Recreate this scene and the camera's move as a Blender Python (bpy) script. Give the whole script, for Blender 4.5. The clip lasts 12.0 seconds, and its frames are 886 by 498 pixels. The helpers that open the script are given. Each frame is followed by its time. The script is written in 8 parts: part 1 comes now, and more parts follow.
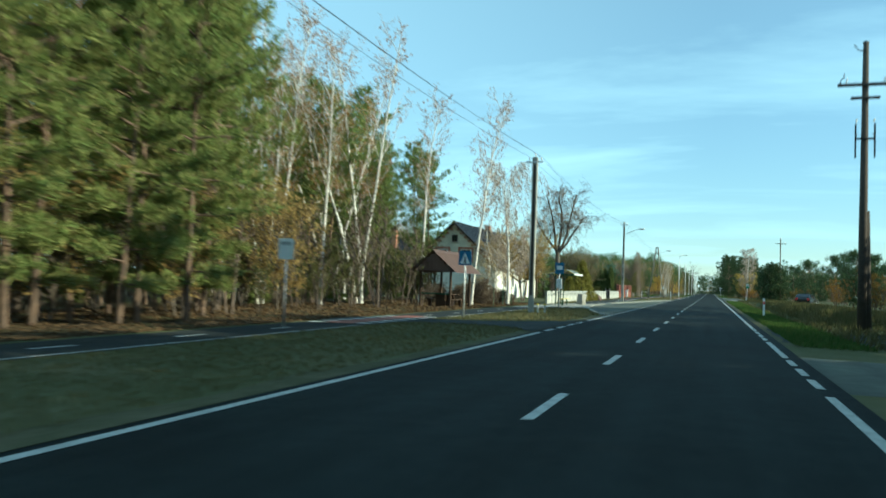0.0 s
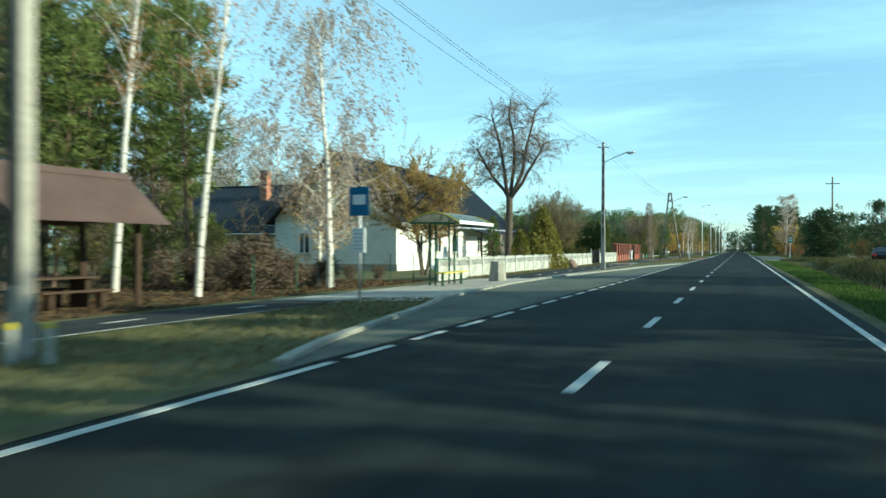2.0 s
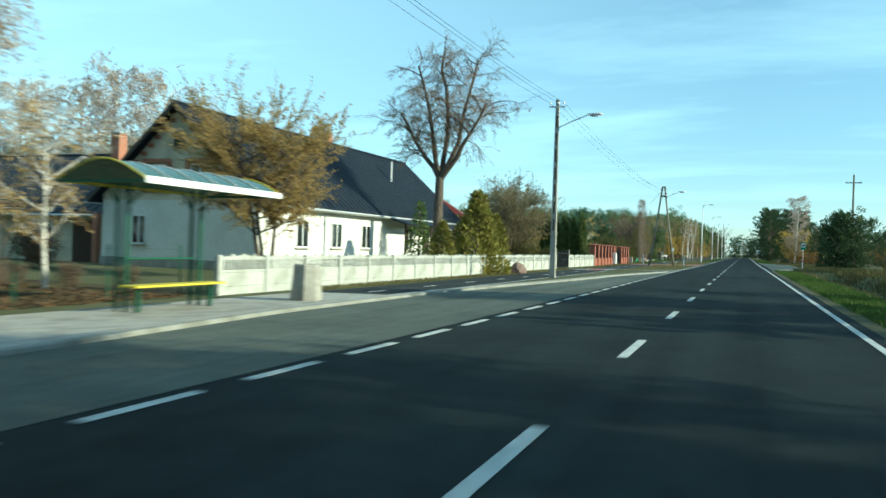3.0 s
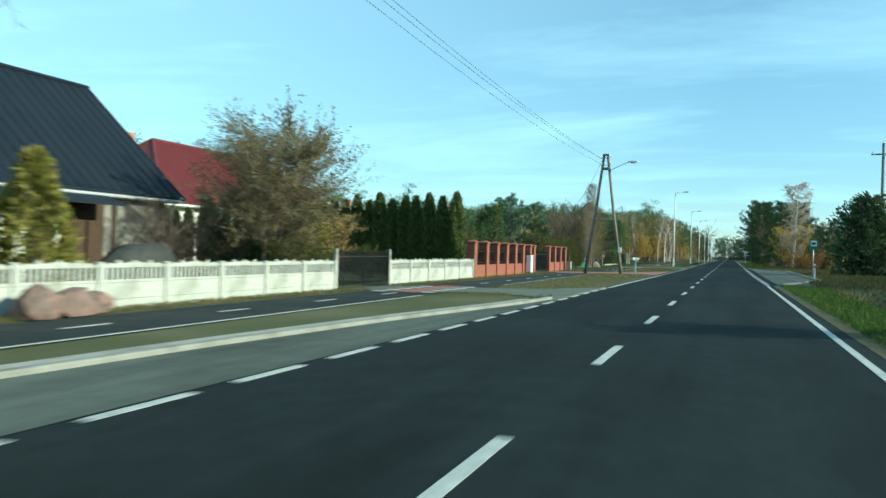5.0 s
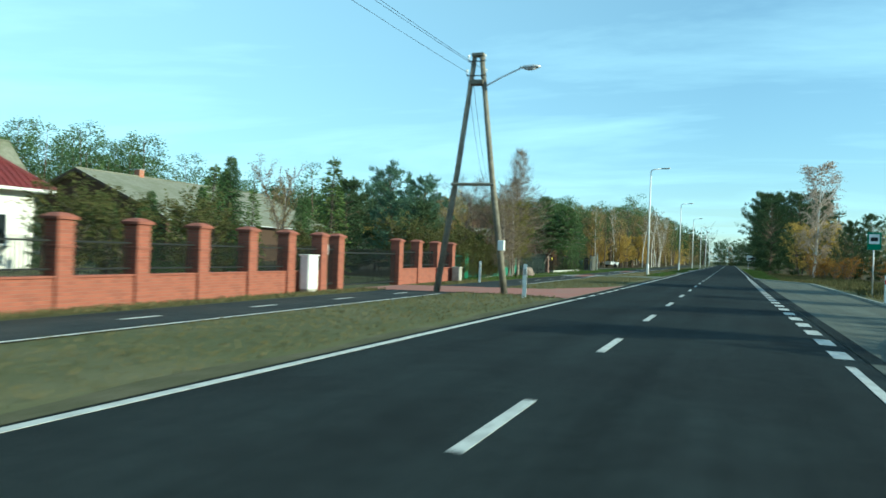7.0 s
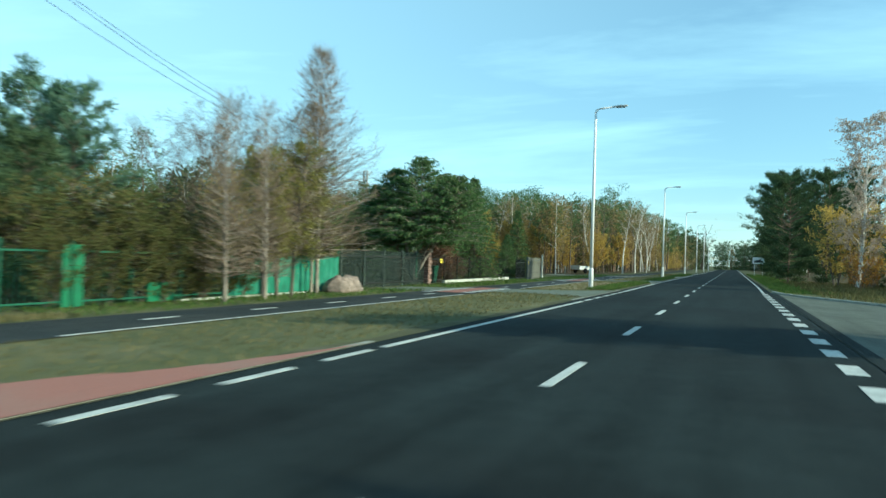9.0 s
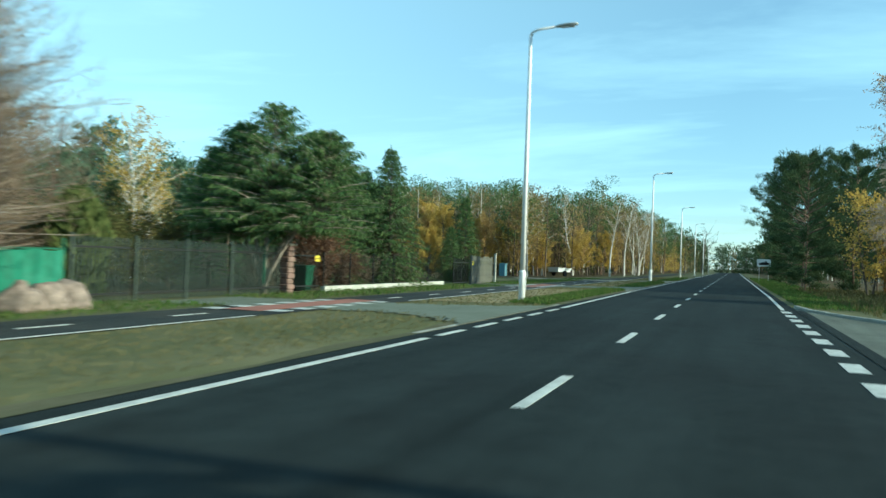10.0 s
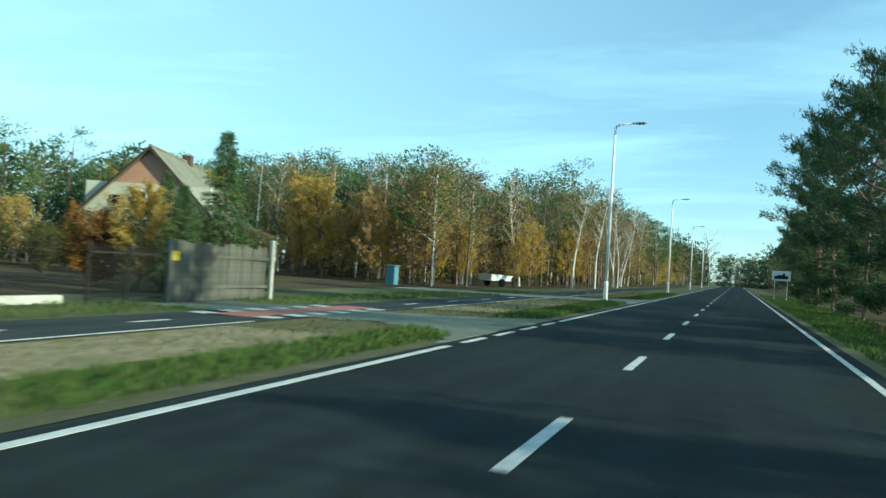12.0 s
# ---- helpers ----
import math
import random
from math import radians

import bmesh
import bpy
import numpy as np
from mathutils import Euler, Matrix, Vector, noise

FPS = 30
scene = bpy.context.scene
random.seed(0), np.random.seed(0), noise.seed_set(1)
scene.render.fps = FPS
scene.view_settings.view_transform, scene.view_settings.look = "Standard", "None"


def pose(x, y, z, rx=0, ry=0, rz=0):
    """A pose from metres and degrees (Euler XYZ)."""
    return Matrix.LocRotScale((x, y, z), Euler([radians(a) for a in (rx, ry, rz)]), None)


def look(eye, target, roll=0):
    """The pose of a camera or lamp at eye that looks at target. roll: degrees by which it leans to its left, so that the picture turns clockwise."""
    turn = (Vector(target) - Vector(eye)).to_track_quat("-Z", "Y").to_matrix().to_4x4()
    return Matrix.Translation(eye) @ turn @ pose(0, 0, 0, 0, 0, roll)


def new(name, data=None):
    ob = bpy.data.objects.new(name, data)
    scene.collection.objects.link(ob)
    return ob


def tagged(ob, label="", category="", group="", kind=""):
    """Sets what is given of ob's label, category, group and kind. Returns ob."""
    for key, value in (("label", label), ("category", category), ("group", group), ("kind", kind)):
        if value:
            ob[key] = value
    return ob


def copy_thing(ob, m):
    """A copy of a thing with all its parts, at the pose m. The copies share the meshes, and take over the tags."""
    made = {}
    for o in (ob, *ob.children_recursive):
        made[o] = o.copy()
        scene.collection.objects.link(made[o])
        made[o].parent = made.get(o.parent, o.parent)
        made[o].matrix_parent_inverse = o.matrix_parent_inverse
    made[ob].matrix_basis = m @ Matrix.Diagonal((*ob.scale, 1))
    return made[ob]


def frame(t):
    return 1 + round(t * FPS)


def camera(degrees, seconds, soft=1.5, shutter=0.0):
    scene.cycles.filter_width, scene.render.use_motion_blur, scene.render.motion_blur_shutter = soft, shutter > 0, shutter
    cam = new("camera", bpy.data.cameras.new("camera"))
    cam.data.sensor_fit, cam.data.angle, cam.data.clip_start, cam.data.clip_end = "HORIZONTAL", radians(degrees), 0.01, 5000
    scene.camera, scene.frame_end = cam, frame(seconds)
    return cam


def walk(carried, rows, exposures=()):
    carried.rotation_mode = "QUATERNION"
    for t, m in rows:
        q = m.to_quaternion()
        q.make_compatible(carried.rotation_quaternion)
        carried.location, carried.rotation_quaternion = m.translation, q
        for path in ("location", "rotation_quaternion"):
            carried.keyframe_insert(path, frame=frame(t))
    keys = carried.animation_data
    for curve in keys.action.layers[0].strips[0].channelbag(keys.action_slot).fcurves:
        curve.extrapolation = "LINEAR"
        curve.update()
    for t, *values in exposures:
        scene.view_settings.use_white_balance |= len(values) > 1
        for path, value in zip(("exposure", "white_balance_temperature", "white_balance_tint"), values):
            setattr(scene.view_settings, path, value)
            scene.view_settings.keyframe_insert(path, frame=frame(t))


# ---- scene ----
cam = camera(60.0, 12.0, soft=1.5, shutter=0.4)
EXPOSURES = [(0, 0.66, 5650, -16), (1.2, 0.66, 5650, -16), (2.2, 0.72, 5650, -16), (4.8, 0.60, 5450, -16), (7.2, 0.60, 5450, -16), (9, 0.68, 5550, -16), (12, 0.68, 5550, -16)]
PATH = [
    (0, (1.676, -3.473, 1.324), (1.015, -1.587, 1.409), 2.1),
    (0.5, (1.633, 4.397, 1.328), (0.978, 6.287, 1.312), 1.3),
    (1, (1.505, 11.915, 1.314), (0.839, 13.801, 1.277), 0.8),
    (1.5, (1.436, 19.948, 1.315), (0.742, 21.823, 1.322), 0.5),
    (2, (1.42, 27.251, 1.281), (0.697, 29.116, 1.279), 0.1),
    (2.5, (1.373, 35.205, 1.331), (0.637, 37.065, 1.327), 0.8),
    (3, (1.316, 42.665, 1.274), (0.586, 44.527, 1.265), 1.8),
    (5, (1.468, 72.747, 1.332), (0.767, 74.62, 1.332), 1.6),
    (5.5, (1.563, 80.356, 1.348), (0.847, 82.223, 1.348), 1.8),
    (6, (1.587, 87.372, 1.319), (0.869, 89.238, 1.329), 1.8),
    (6.5, (1.646, 94.812, 1.313), (0.929, 96.679, 1.319), 2.9),
    (7, (1.659, 101.205, 1.32), (0.956, 103.077, 1.327), 2.1),
    (9, (1.697, 128.55, 1.239), (0.989, 130.421, 1.261), 1.8),
    (9.5, (1.681, 135.472, 1.23), (0.974, 137.343, 1.254), 0.7),
    (10, (1.632, 141.819, 1.208), (0.921, 143.689, 1.234), 2.1),
    (10.5, (1.51, 148.759, 1.192), (0.793, 150.626, 1.22), 1.8),
    (11, (1.407, 155.033, 1.152), (0.683, 156.897, 1.187), 2.9),
    (11.5, (1.376, 161.281, 1.235), (0.648, 163.143, 1.27), 3.2),
    (12, (1.325, 167.315, 1.278), (0.607, 169.181, 1.317), 3.7),
]
walk(cam, [(t, look(eye, target, roll)) for t, eye, target, roll in PATH], EXPOSURES)

# ---- sky, sun ----
SUN_EL, SUN_AZ = 21.0, 2.0            # degrees above the horizon; degrees from +x towards +y
world = bpy.data.worlds.new("sky")
scene.world = world
world.use_nodes = True
wn, wl = world.node_tree.nodes, world.node_tree.links
sky = wn.new("ShaderNodeTexSky")
sky.sky_type, sky.sun_disc = "NISHITA", False
sky.sun_elevation, sky.sun_rotation = radians(SUN_EL), radians(90 - SUN_AZ)
sky.air_density, sky.dust_density, sky.ozone_density = 1.0, 0.2, 3.2
# thin cirrus on a high level sheet: drawn out to streaks low down, thicker over the left of the road
geo = wn.new("ShaderNodeTexCoord")
split = wn.new("ShaderNodeSeparateXYZ")
wl.new(geo.outputs["Generated"], split.inputs[0])


def world_math(kind, a, b, c=None):
    n = wn.new("ShaderNodeMath")
    n.operation = kind
    for i, v in enumerate((a, b, c)):
        if v is None:
            continue
        if isinstance(v, (int, float)):
            n.inputs[i].default_value = v
        else:
            wl.new(v, n.inputs[i])
    return n.outputs[0]


height = world_math("MAXIMUM", world_math("ADD", split.outputs["Z"], 0.06), 0.03)
sheet = wn.new("ShaderNodeCombineXYZ")
wl.new(world_math("DIVIDE", split.outputs["X"], height), sheet.inputs["X"])
wl.new(world_math("DIVIDE", split.outputs["Y"], height), sheet.inputs["Y"])
stretch = wn.new("ShaderNodeMapping")
stretch.inputs["Scale"].default_value = (0.55, 1.0, 1.0)
stretch.inputs["Rotation"].default_value = (0, 0, 0.45)
stretch.inputs["Location"].default_value = (3.1, 0.7, 0.0)
cloud = wn.new("ShaderNodeTexNoise")
cloud.inputs["Scale"].default_value, cloud.inputs["Detail"].default_value = 0.62, 8.0
cloud.inputs["Roughness"].default_value, cloud.inputs["Distortion"].default_value = 0.58, 0.4
thin = wn.new("ShaderNodeMapRange")
thin.inputs["From Min"].default_value, thin.inputs["From Max"].default_value = 0.46, 0.74
thin.inputs["To Min"].default_value, thin.inputs["To Max"].default_value = 0.0, 0.55
cover = world_math("MULTIPLY_ADD", world_math("MAXIMUM", world_math("MULTIPLY", split.outputs["X"], -1.0), 0.0), 0.42, 0.22)
amount = wn.new("ShaderNodeClamp")
amount.inputs["Max"].default_value = 0.92
veil = wn.new("ShaderNodeMix")
veil.data_type = "RGBA"
veil.inputs["B"].default_value = (5.3, 7.4, 8.4, 1)
back = wn["Background"]
wl.new(sheet.outputs[0], stretch.inputs["Vector"])
wl.new(stretch.outputs["Vector"], cloud.inputs["Vector"])
wl.new(cloud.outputs["Fac"], thin.inputs["Value"])
wl.new(world_math("ADD", thin.outputs["Result"], cover), amount.inputs["Value"])
wl.new(amount.outputs["Result"], veil.inputs["Factor"])
wl.new(sky.outputs["Color"], veil.inputs["A"])
wl.new(veil.outputs["Result"], back.inputs["Color"])
back.inputs["Strength"].default_value = 0.105

sun_data = bpy.data.lights.new("sun", "SUN")
sun_data.energy, sun_data.angle, sun_data.color = 5.0, radians(0.53), (1.0, 0.83, 0.61)
sun = new("sun", sun_data)
el, az = radians(SUN_EL), radians(SUN_AZ)
sun.matrix_world = look((60, 60, 40), (60 - math.cos(el) * math.cos(az), 60 - math.cos(el) * math.sin(az), 40 - math.sin(el)))

# ---- materials ----
def material(name, c1, c2=None, scale=3.0, rough=0.8, bump=0.15, bscale=40.0, metal=0.0, stain=None, stain_amount=0.3,
             stain_scale=0.6, world_space=False, vary=0.0, spec=0.4, lengthways=0.0):
    """A surface of two colours in fine grain, with larger stains and a fine relief."""
    m = bpy.data.materials.new(name)
    m.use_nodes = True
    n, l = m.node_tree.nodes, m.node_tree.links
    bs = n["Principled BSDF"]
    bs.inputs["Roughness"].default_value, bs.inputs["Metallic"].default_value = rough, metal
    bs.inputs["Specular IOR Level"].default_value = spec
    if world_space:
        src = n.new("ShaderNodeNewGeometry").outputs["Position"]
    else:
        src = n.new("ShaderNodeTexCoord").outputs["Object"]
    c2 = c2 or tuple(v * 0.8 for v in c1)
    tex = n.new("ShaderNodeTexNoise")
    tex.inputs["Scale"].default_value, tex.inputs["Detail"].default_value = scale, 6
    l.new(src, tex.inputs["Vector"])
    ramp = n.new("ShaderNodeMapRange")
    ramp.inputs["From Min"].default_value, ramp.inputs["From Max"].default_value = 0.3, 0.7
    l.new(tex.outputs["Fac"], ramp.inputs["Value"])
    mix = n.new("ShaderNodeMix")
    mix.data_type = "RGBA"
    mix.inputs["A"].default_value, mix.inputs["B"].default_value = (*c1, 1), (*c2, 1)
    l.new(ramp.outputs["Result"], mix.inputs["Factor"])
    col = mix.outputs["Result"]
    if stain:
        t2 = n.new("ShaderNodeTexNoise")
        t2.inputs["Scale"].default_value, t2.inputs["Detail"].default_value = stain_scale, 4
        l.new(src, t2.inputs["Vector"])
        r2 = n.new("ShaderNodeMapRange")
        r2.inputs["From Min"].default_value, r2.inputs["From Max"].default_value = 0.45, 0.7
        r2.inputs["To Max"].default_value = stain_amount
        l.new(t2.outputs["Fac"], r2.inputs["Value"])
        m2 = n.new("ShaderNodeMix")
        m2.data_type = "RGBA"
        m2.inputs["B"].default_value = (*stain, 1)
        l.new(r2.outputs["Result"], m2.inputs["Factor"])
        l.new(col, m2.inputs["A"])
        col = m2.outputs["Result"]
    if lengthways:
        # worn streaks that run with the traffic, and mottled patches between them
        mp, t4, t5 = n.new("ShaderNodeMapping"), n.new("ShaderNodeTexNoise"), n.new("ShaderNodeTexNoise")
        mp.inputs["Scale"].default_value = (1.0, 0.035, 1.0)
        t4.inputs["Scale"].default_value, t4.inputs["Detail"].default_value = 1.7, 4
        t5.inputs["Scale"].default_value, t5.inputs["Detail"].default_value = 2.6, 8
        t5.inputs["Roughness"].default_value = 0.72
        l.new(src, mp.inputs["Vector"])
        l.new(mp.outputs["Vector"], t4.inputs["Vector"])
        l.new(src, t5.inputs["Vector"])
        su = n.new("ShaderNodeMath")
        su.operation = "ADD"
        l.new(t4.outputs["Fac"], su.inputs[0])
        l.new(t5.outputs["Fac"], su.inputs[1])
        r4 = n.new("ShaderNodeMapRange")
        r4.inputs["From Min"].default_value, r4.inputs["From Max"].default_value = 0.7, 1.3
        r4.inputs["To Min"].default_value, r4.inputs["To Max"].default_value = 1 - lengthways, 1 + lengthways
        l.new(su.outputs[0], r4.inputs["Value"])
        h4 = n.new("ShaderNodeHueSaturation")
        l.new(r4.outputs["Result"], h4.inputs["Value"])
        l.new(col, h4.inputs["Color"])
        col = h4.outputs["Color"]
    if vary:
        info = n.new("ShaderNodeObjectInfo")
        r3 = n.new("ShaderNodeMapRange")
        r3.inputs["To Min"].default_value, r3.inputs["To Max"].default_value = 1 - vary, 1 + vary
        l.new(info.outputs["Random"], r3.inputs["Value"])
        hsv = n.new("ShaderNodeHueSaturation")
        l.new(r3.outputs["Result"], hsv.inputs["Value"])
        l.new(col, hsv.inputs["Color"])
        col = hsv.outputs["Color"]
    l.new(col, bs.inputs["Base Color"])
    if bump:
        t3 = n.new("ShaderNodeTexNoise")
        t3.inputs["Scale"].default_value, t3.inputs["Detail"].default_value = bscale, 4
        l.new(src, t3.inputs["Vector"])
        b = n.new("ShaderNodeBump")
        b.inputs["Strength"].default_value, b.inputs["Distance"].default_value = bump, 0.02
        l.new(t3.outputs["Fac"], b.inputs["Height"])
        l.new(b.outputs["Normal"], bs.inputs["Normal"])
    return m


def leaf_material(name, colours, light=0.35):
    """Leaves or needles: each takes one of the colours, and lets some light through."""
    m = bpy.data.materials.new(name)
    m.use_nodes = True
    n, l = m.node_tree.nodes, m.node_tree.links
    n.remove(n["Principled BSDF"])
    gi = n.new("ShaderNodeNewGeometry")
    info = n.new("ShaderNodeObjectInfo")
    ramp = n.new("ShaderNodeValToRGB")
    els = ramp.color_ramp.elements
    while len(els) < len(colours):
        els.new(0.5)
    for i, c in enumerate(colours):
        els[i].position, els[i].color = i / max(1, len(colours) - 1), (*c, 1)
    add = n.new("ShaderNodeMath")
    add.operation, add.inputs[1].default_value = "MULTIPLY_ADD", 0.85
    off = n.new("ShaderNodeMath")
    off.operation, off.inputs[1].default_value = "MULTIPLY", 0.15
    l.new(info.outputs["Random"], off.inputs[0])
    l.new(gi.outputs["Random Per Island"], add.inputs[0])
    l.new(off.outputs[0], add.inputs[2])
    l.new(add.outputs[0], ramp.inputs["Fac"])
    d, t, mx = n.new("ShaderNodeBsdfDiffuse"), n.new("ShaderNodeBsdfTranslucent"), n.new("ShaderNodeMixShader")
    mx.inputs["Fac"].default_value = light
    for s in (d, t):
        l.new(ramp.outputs["Color"], s.inputs["Color"])
    l.new(d.outputs[0], mx.inputs[1])
    l.new(t.outputs[0], mx.inputs[2])
    l.new(mx.outputs[0], n["Material Output"].inputs["Surface"])
    return m


def banded(name, light, dark, scale, sharp=(0.55, 0.62), squash=(1, 1, 4)):
    """Bark: a light ground with dark marks, drawn out sideways or lengthways."""
    m = material(name, light, tuple(v * 0.8 for v in light), scale=6, rough=0.85, bump=0.3, bscale=25)
    n, l = m.node_tree.nodes, m.node_tree.links
    bs = n["Principled BSDF"]
    old = bs.inputs["Base Color"].links[0].from_socket
    tc, mp, tx = n.new("ShaderNodeTexCoord"), n.new("ShaderNodeMapping"), n.new("ShaderNodeTexNoise")
    mp.inputs["Scale"].default_value = squash
    tx.inputs["Scale"].default_value = scale
    l.new(tc.outputs["Object"], mp.inputs["Vector"])
    l.new(mp.outputs["Vector"], tx.inputs["Vector"])
    r = n.new("ShaderNodeMapRange")
    r.inputs["From Min"].default_value, r.inputs["From Max"].default_value = sharp
    l.new(tx.outputs["Fac"], r.inputs["Value"])
    mx = n.new("ShaderNodeMix")
    mx.data_type = "RGBA"
    mx.inputs["B"].default_value = (*dark, 1)
    l.new(r.outputs["Result"], mx.inputs["Factor"])
    l.new(old, mx.inputs["A"])
    l.new(mx.outputs["Result"], bs.inputs["Base Color"])
    return m


def brickwork(name, c1, c2, mortar, size=(0.25, 0.075)):
    m = material(name, c1, rough=0.85, bump=0)
    n, l = m.node_tree.nodes, m.node_tree.links
    bs = n["Principled BSDF"]
    tc, br = n.new("ShaderNodeTexCoord"), n.new("ShaderNodeTexBrick")
    sep, add, cmb = n.new("ShaderNodeSeparateXYZ"), n.new("ShaderNodeMath"), n.new("ShaderNodeCombineXYZ")
    l.new(tc.outputs["Object"], sep.inputs[0])
    l.new(sep.outputs["X"], add.inputs[0])
    l.new(sep.outputs["Y"], add.inputs[1])
    l.new(add.outputs[0], cmb.inputs["X"])
    l.new(sep.outputs["Z"], cmb.inputs["Y"])
    l.new(cmb.outputs[0], br.inputs["Vector"])
    br.inputs["Scale"].default_value = 1
    br.inputs["Brick Width"].default_value, br.inputs["Row Height"].default_value = size
    br.inputs["Mortar Size"].default_value = 0.005
    br.inputs["Color1"].default_value, br.inputs["Color2"].default_value = (*c1, 1), (*c2, 1)
    br.inputs["Mortar"].default_value = (*mortar, 1)
    l.new(br.outputs["Color"], bs.inputs["Base Color"])
    b = n.new("ShaderNodeBump")
    b.inputs["Strength"].default_value, b.inputs["Distance"].default_value = 0.6, 0.008
    b.invert = True
    l.new(br.outputs["Fac"], b.inputs["Height"])
    l.new(b.outputs["Normal"], bs.inputs["Normal"])
    return m


ASPHALT = material("asphalt", (0.0228, 0.0298, 0.0305), (0.0145, 0.0196, 0.0202), scale=60, rough=0.82, bump=0.35, bscale=180,
                   stain=(0.009, 0.009, 0.0095), stain_amount=0.45, stain_scale=0.35, world_space=True, spec=0.06, lengthways=0.38)
PATH_ASPHALT = material("path_asphalt", (0.040, 0.047, 0.048), (0.026, 0.031, 0.032), scale=50, rough=0.85, bump=0.3, bscale=160,
                        stain=(0.07, 0.067, 0.058), stain_amount=0.5, stain_scale=0.5, world_space=True, spec=0.08, lengthways=0.25)
BAY = material("bay_surface", (0.125, 0.138, 0.118), (0.080, 0.089, 0.078), scale=30, rough=0.85, bump=0.25, bscale=120,
               stain=(0.060, 0.066, 0.058), stain_amount=0.6, stain_scale=0.4, world_space=True, spec=0.1, lengthways=0.3)
DRIVE = material("pale_drive_concrete", (0.165, 0.185, 0.150), (0.115, 0.130, 0.106), scale=22, rough=0.95, bump=0.3, bscale=70,
                 stain=(0.10, 0.11, 0.085), stain_amount=0.6, stain_scale=0.7, world_space=True, spec=0.1)
GRAVEL = material("drive_gravel", (0.30, 0.28, 0.22), (0.19, 0.18, 0.14), scale=18, rough=0.95, bump=0.5, bscale=70,
                  stain=(0.12, 0.12, 0.07), stain_amount=0.6, stain_scale=0.9, world_space=True)
PAINT = material("road_paint", (0.54, 0.56, 0.54), (0.36, 0.375, 0.36), scale=14, rough=0.7, bump=0.2, bscale=120,
                 stain=(0.16, 0.16, 0.16), stain_amount=0.5, stain_scale=3.5, world_space=True)
KERB = material("kerb_concrete", (0.30, 0.31, 0.28), (0.24, 0.235, 0.205), scale=12, rough=0.9, bump=0.3, bscale=60,
                stain=(0.13, 0.125, 0.095), stain_amount=0.7, stain_scale=1.5, world_space=True)
GRASS = material("mown_grass_ground", (0.108, 0.112, 0.056), (0.076, 0.084, 0.040), scale=16, rough=1.0, bump=0.5, bscale=45,
                 stain=(0.158, 0.146, 0.088), stain_amount=0.6, stain_scale=0.35, world_space=True, spec=0.1)
LITTER = material("leaf_litter_ground", (0.085, 0.062, 0.037), (0.050, 0.039, 0.025), scale=9, rough=1.0, bump=1.0, bscale=26,
                  stain=(0.095, 0.10, 0.035), stain_amount=0.6, stain_scale=0.45, world_space=True, spec=0.1)
RED_PAVER = material("red_concrete_paver", (0.30, 0.12, 0.09), (0.23, 0.10, 0.08), scale=20, rough=0.9, bump=0.3, bscale=60,
                     stain=(0.20, 0.16, 0.13), stain_amount=0.4, vary=0.15)
WHITE_CONC = material("whitewashed_concrete", (0.50, 0.51, 0.47), (0.38, 0.39, 0.36), scale=10, rough=0.9, bump=0.25, bscale=50,
                      stain=(0.25, 0.255, 0.21), stain_amount=0.65, stain_scale=1.6)
GREY_CONC = material("grey_concrete", (0.42, 0.40, 0.35), (0.29, 0.28, 0.25), scale=10, rough=0.9, bump=0.35, bscale=50,
                     stain=(0.16, 0.155, 0.135), stain_amount=0.6, stain_scale=1.8)
OLD_POLE = material("weathered_pole", (0.27, 0.25, 0.195), (0.17, 0.155, 0.125), scale=9, rough=0.9, bump=0.5, bscale=22,
                    stain=(0.06, 0.055, 0.045), stain_amount=0.6, stain_scale=1.2)
DARK_POLE = material("tarred_pole", (0.075, 0.06, 0.05), (0.045, 0.037, 0.03), scale=9, rough=0.85, bump=0.5, bscale=22)
GALV = material("galvanised_steel", (0.62, 0.63, 0.64), (0.50, 0.51, 0.52), scale=8, rough=0.45, bump=0.05, metal=0.35)
WHITE_STEEL = material("white_lamp_post_paint", (0.80, 0.80, 0.80), (0.70, 0.70, 0.70), scale=4, rough=0.4, bump=0.04,
                       stain=(0.45, 0.42, 0.38), stain_amount=0.25, stain_scale=1.5)
BRICK = brickwork("orange_brick", (0.30, 0.096, 0.060), (0.225, 0.072, 0.047), (0.22, 0.125, 0.095))
PALE_BRICK = brickwork("faded_gable_brick", (0.46, 0.25, 0.165), (0.38, 0.20, 0.13), (0.44, 0.36, 0.28))
BRICK_CAP = material("orange_clinker_cap", (0.27, 0.090, 0.058), (0.20, 0.068, 0.046), scale=10, rough=0.75, bump=0.2)
RED_BRICK = brickwork("gable_red_brick", (0.40, 0.15, 0.09), (0.32, 0.12, 0.07), (0.42, 0.36, 0.28))
DARK_IRON = material("black_iron", (0.022, 0.024, 0.024), (0.014, 0.015, 0.015), scale=14, rough=0.55, bump=0.1, metal=0.3)
IRON_GREEN = material("dull_green_iron", (0.055, 0.075, 0.062), (0.035, 0.05, 0.042), scale=12, rough=0.6, bump=0.1)
GREEN_STEEL = material("green_painted_steel", (0.018, 0.10, 0.055), (0.012, 0.07, 0.04), scale=10, rough=0.5, bump=0.08)
GREEN_SHEET = material("green_mesh_sheet", (0.018, 0.155, 0.092), (0.012, 0.10, 0.062), scale=4, rough=0.7, bump=0.6, bscale=9,
                       stain=(0.05, 0.22, 0.15), stain_amount=0.6, stain_scale=2.5)
GREEN_BOARD = material("green_painted_board", (0.014, 0.14, 0.06), (0.010, 0.10, 0.045), scale=5, rough=0.6, bump=0.1)
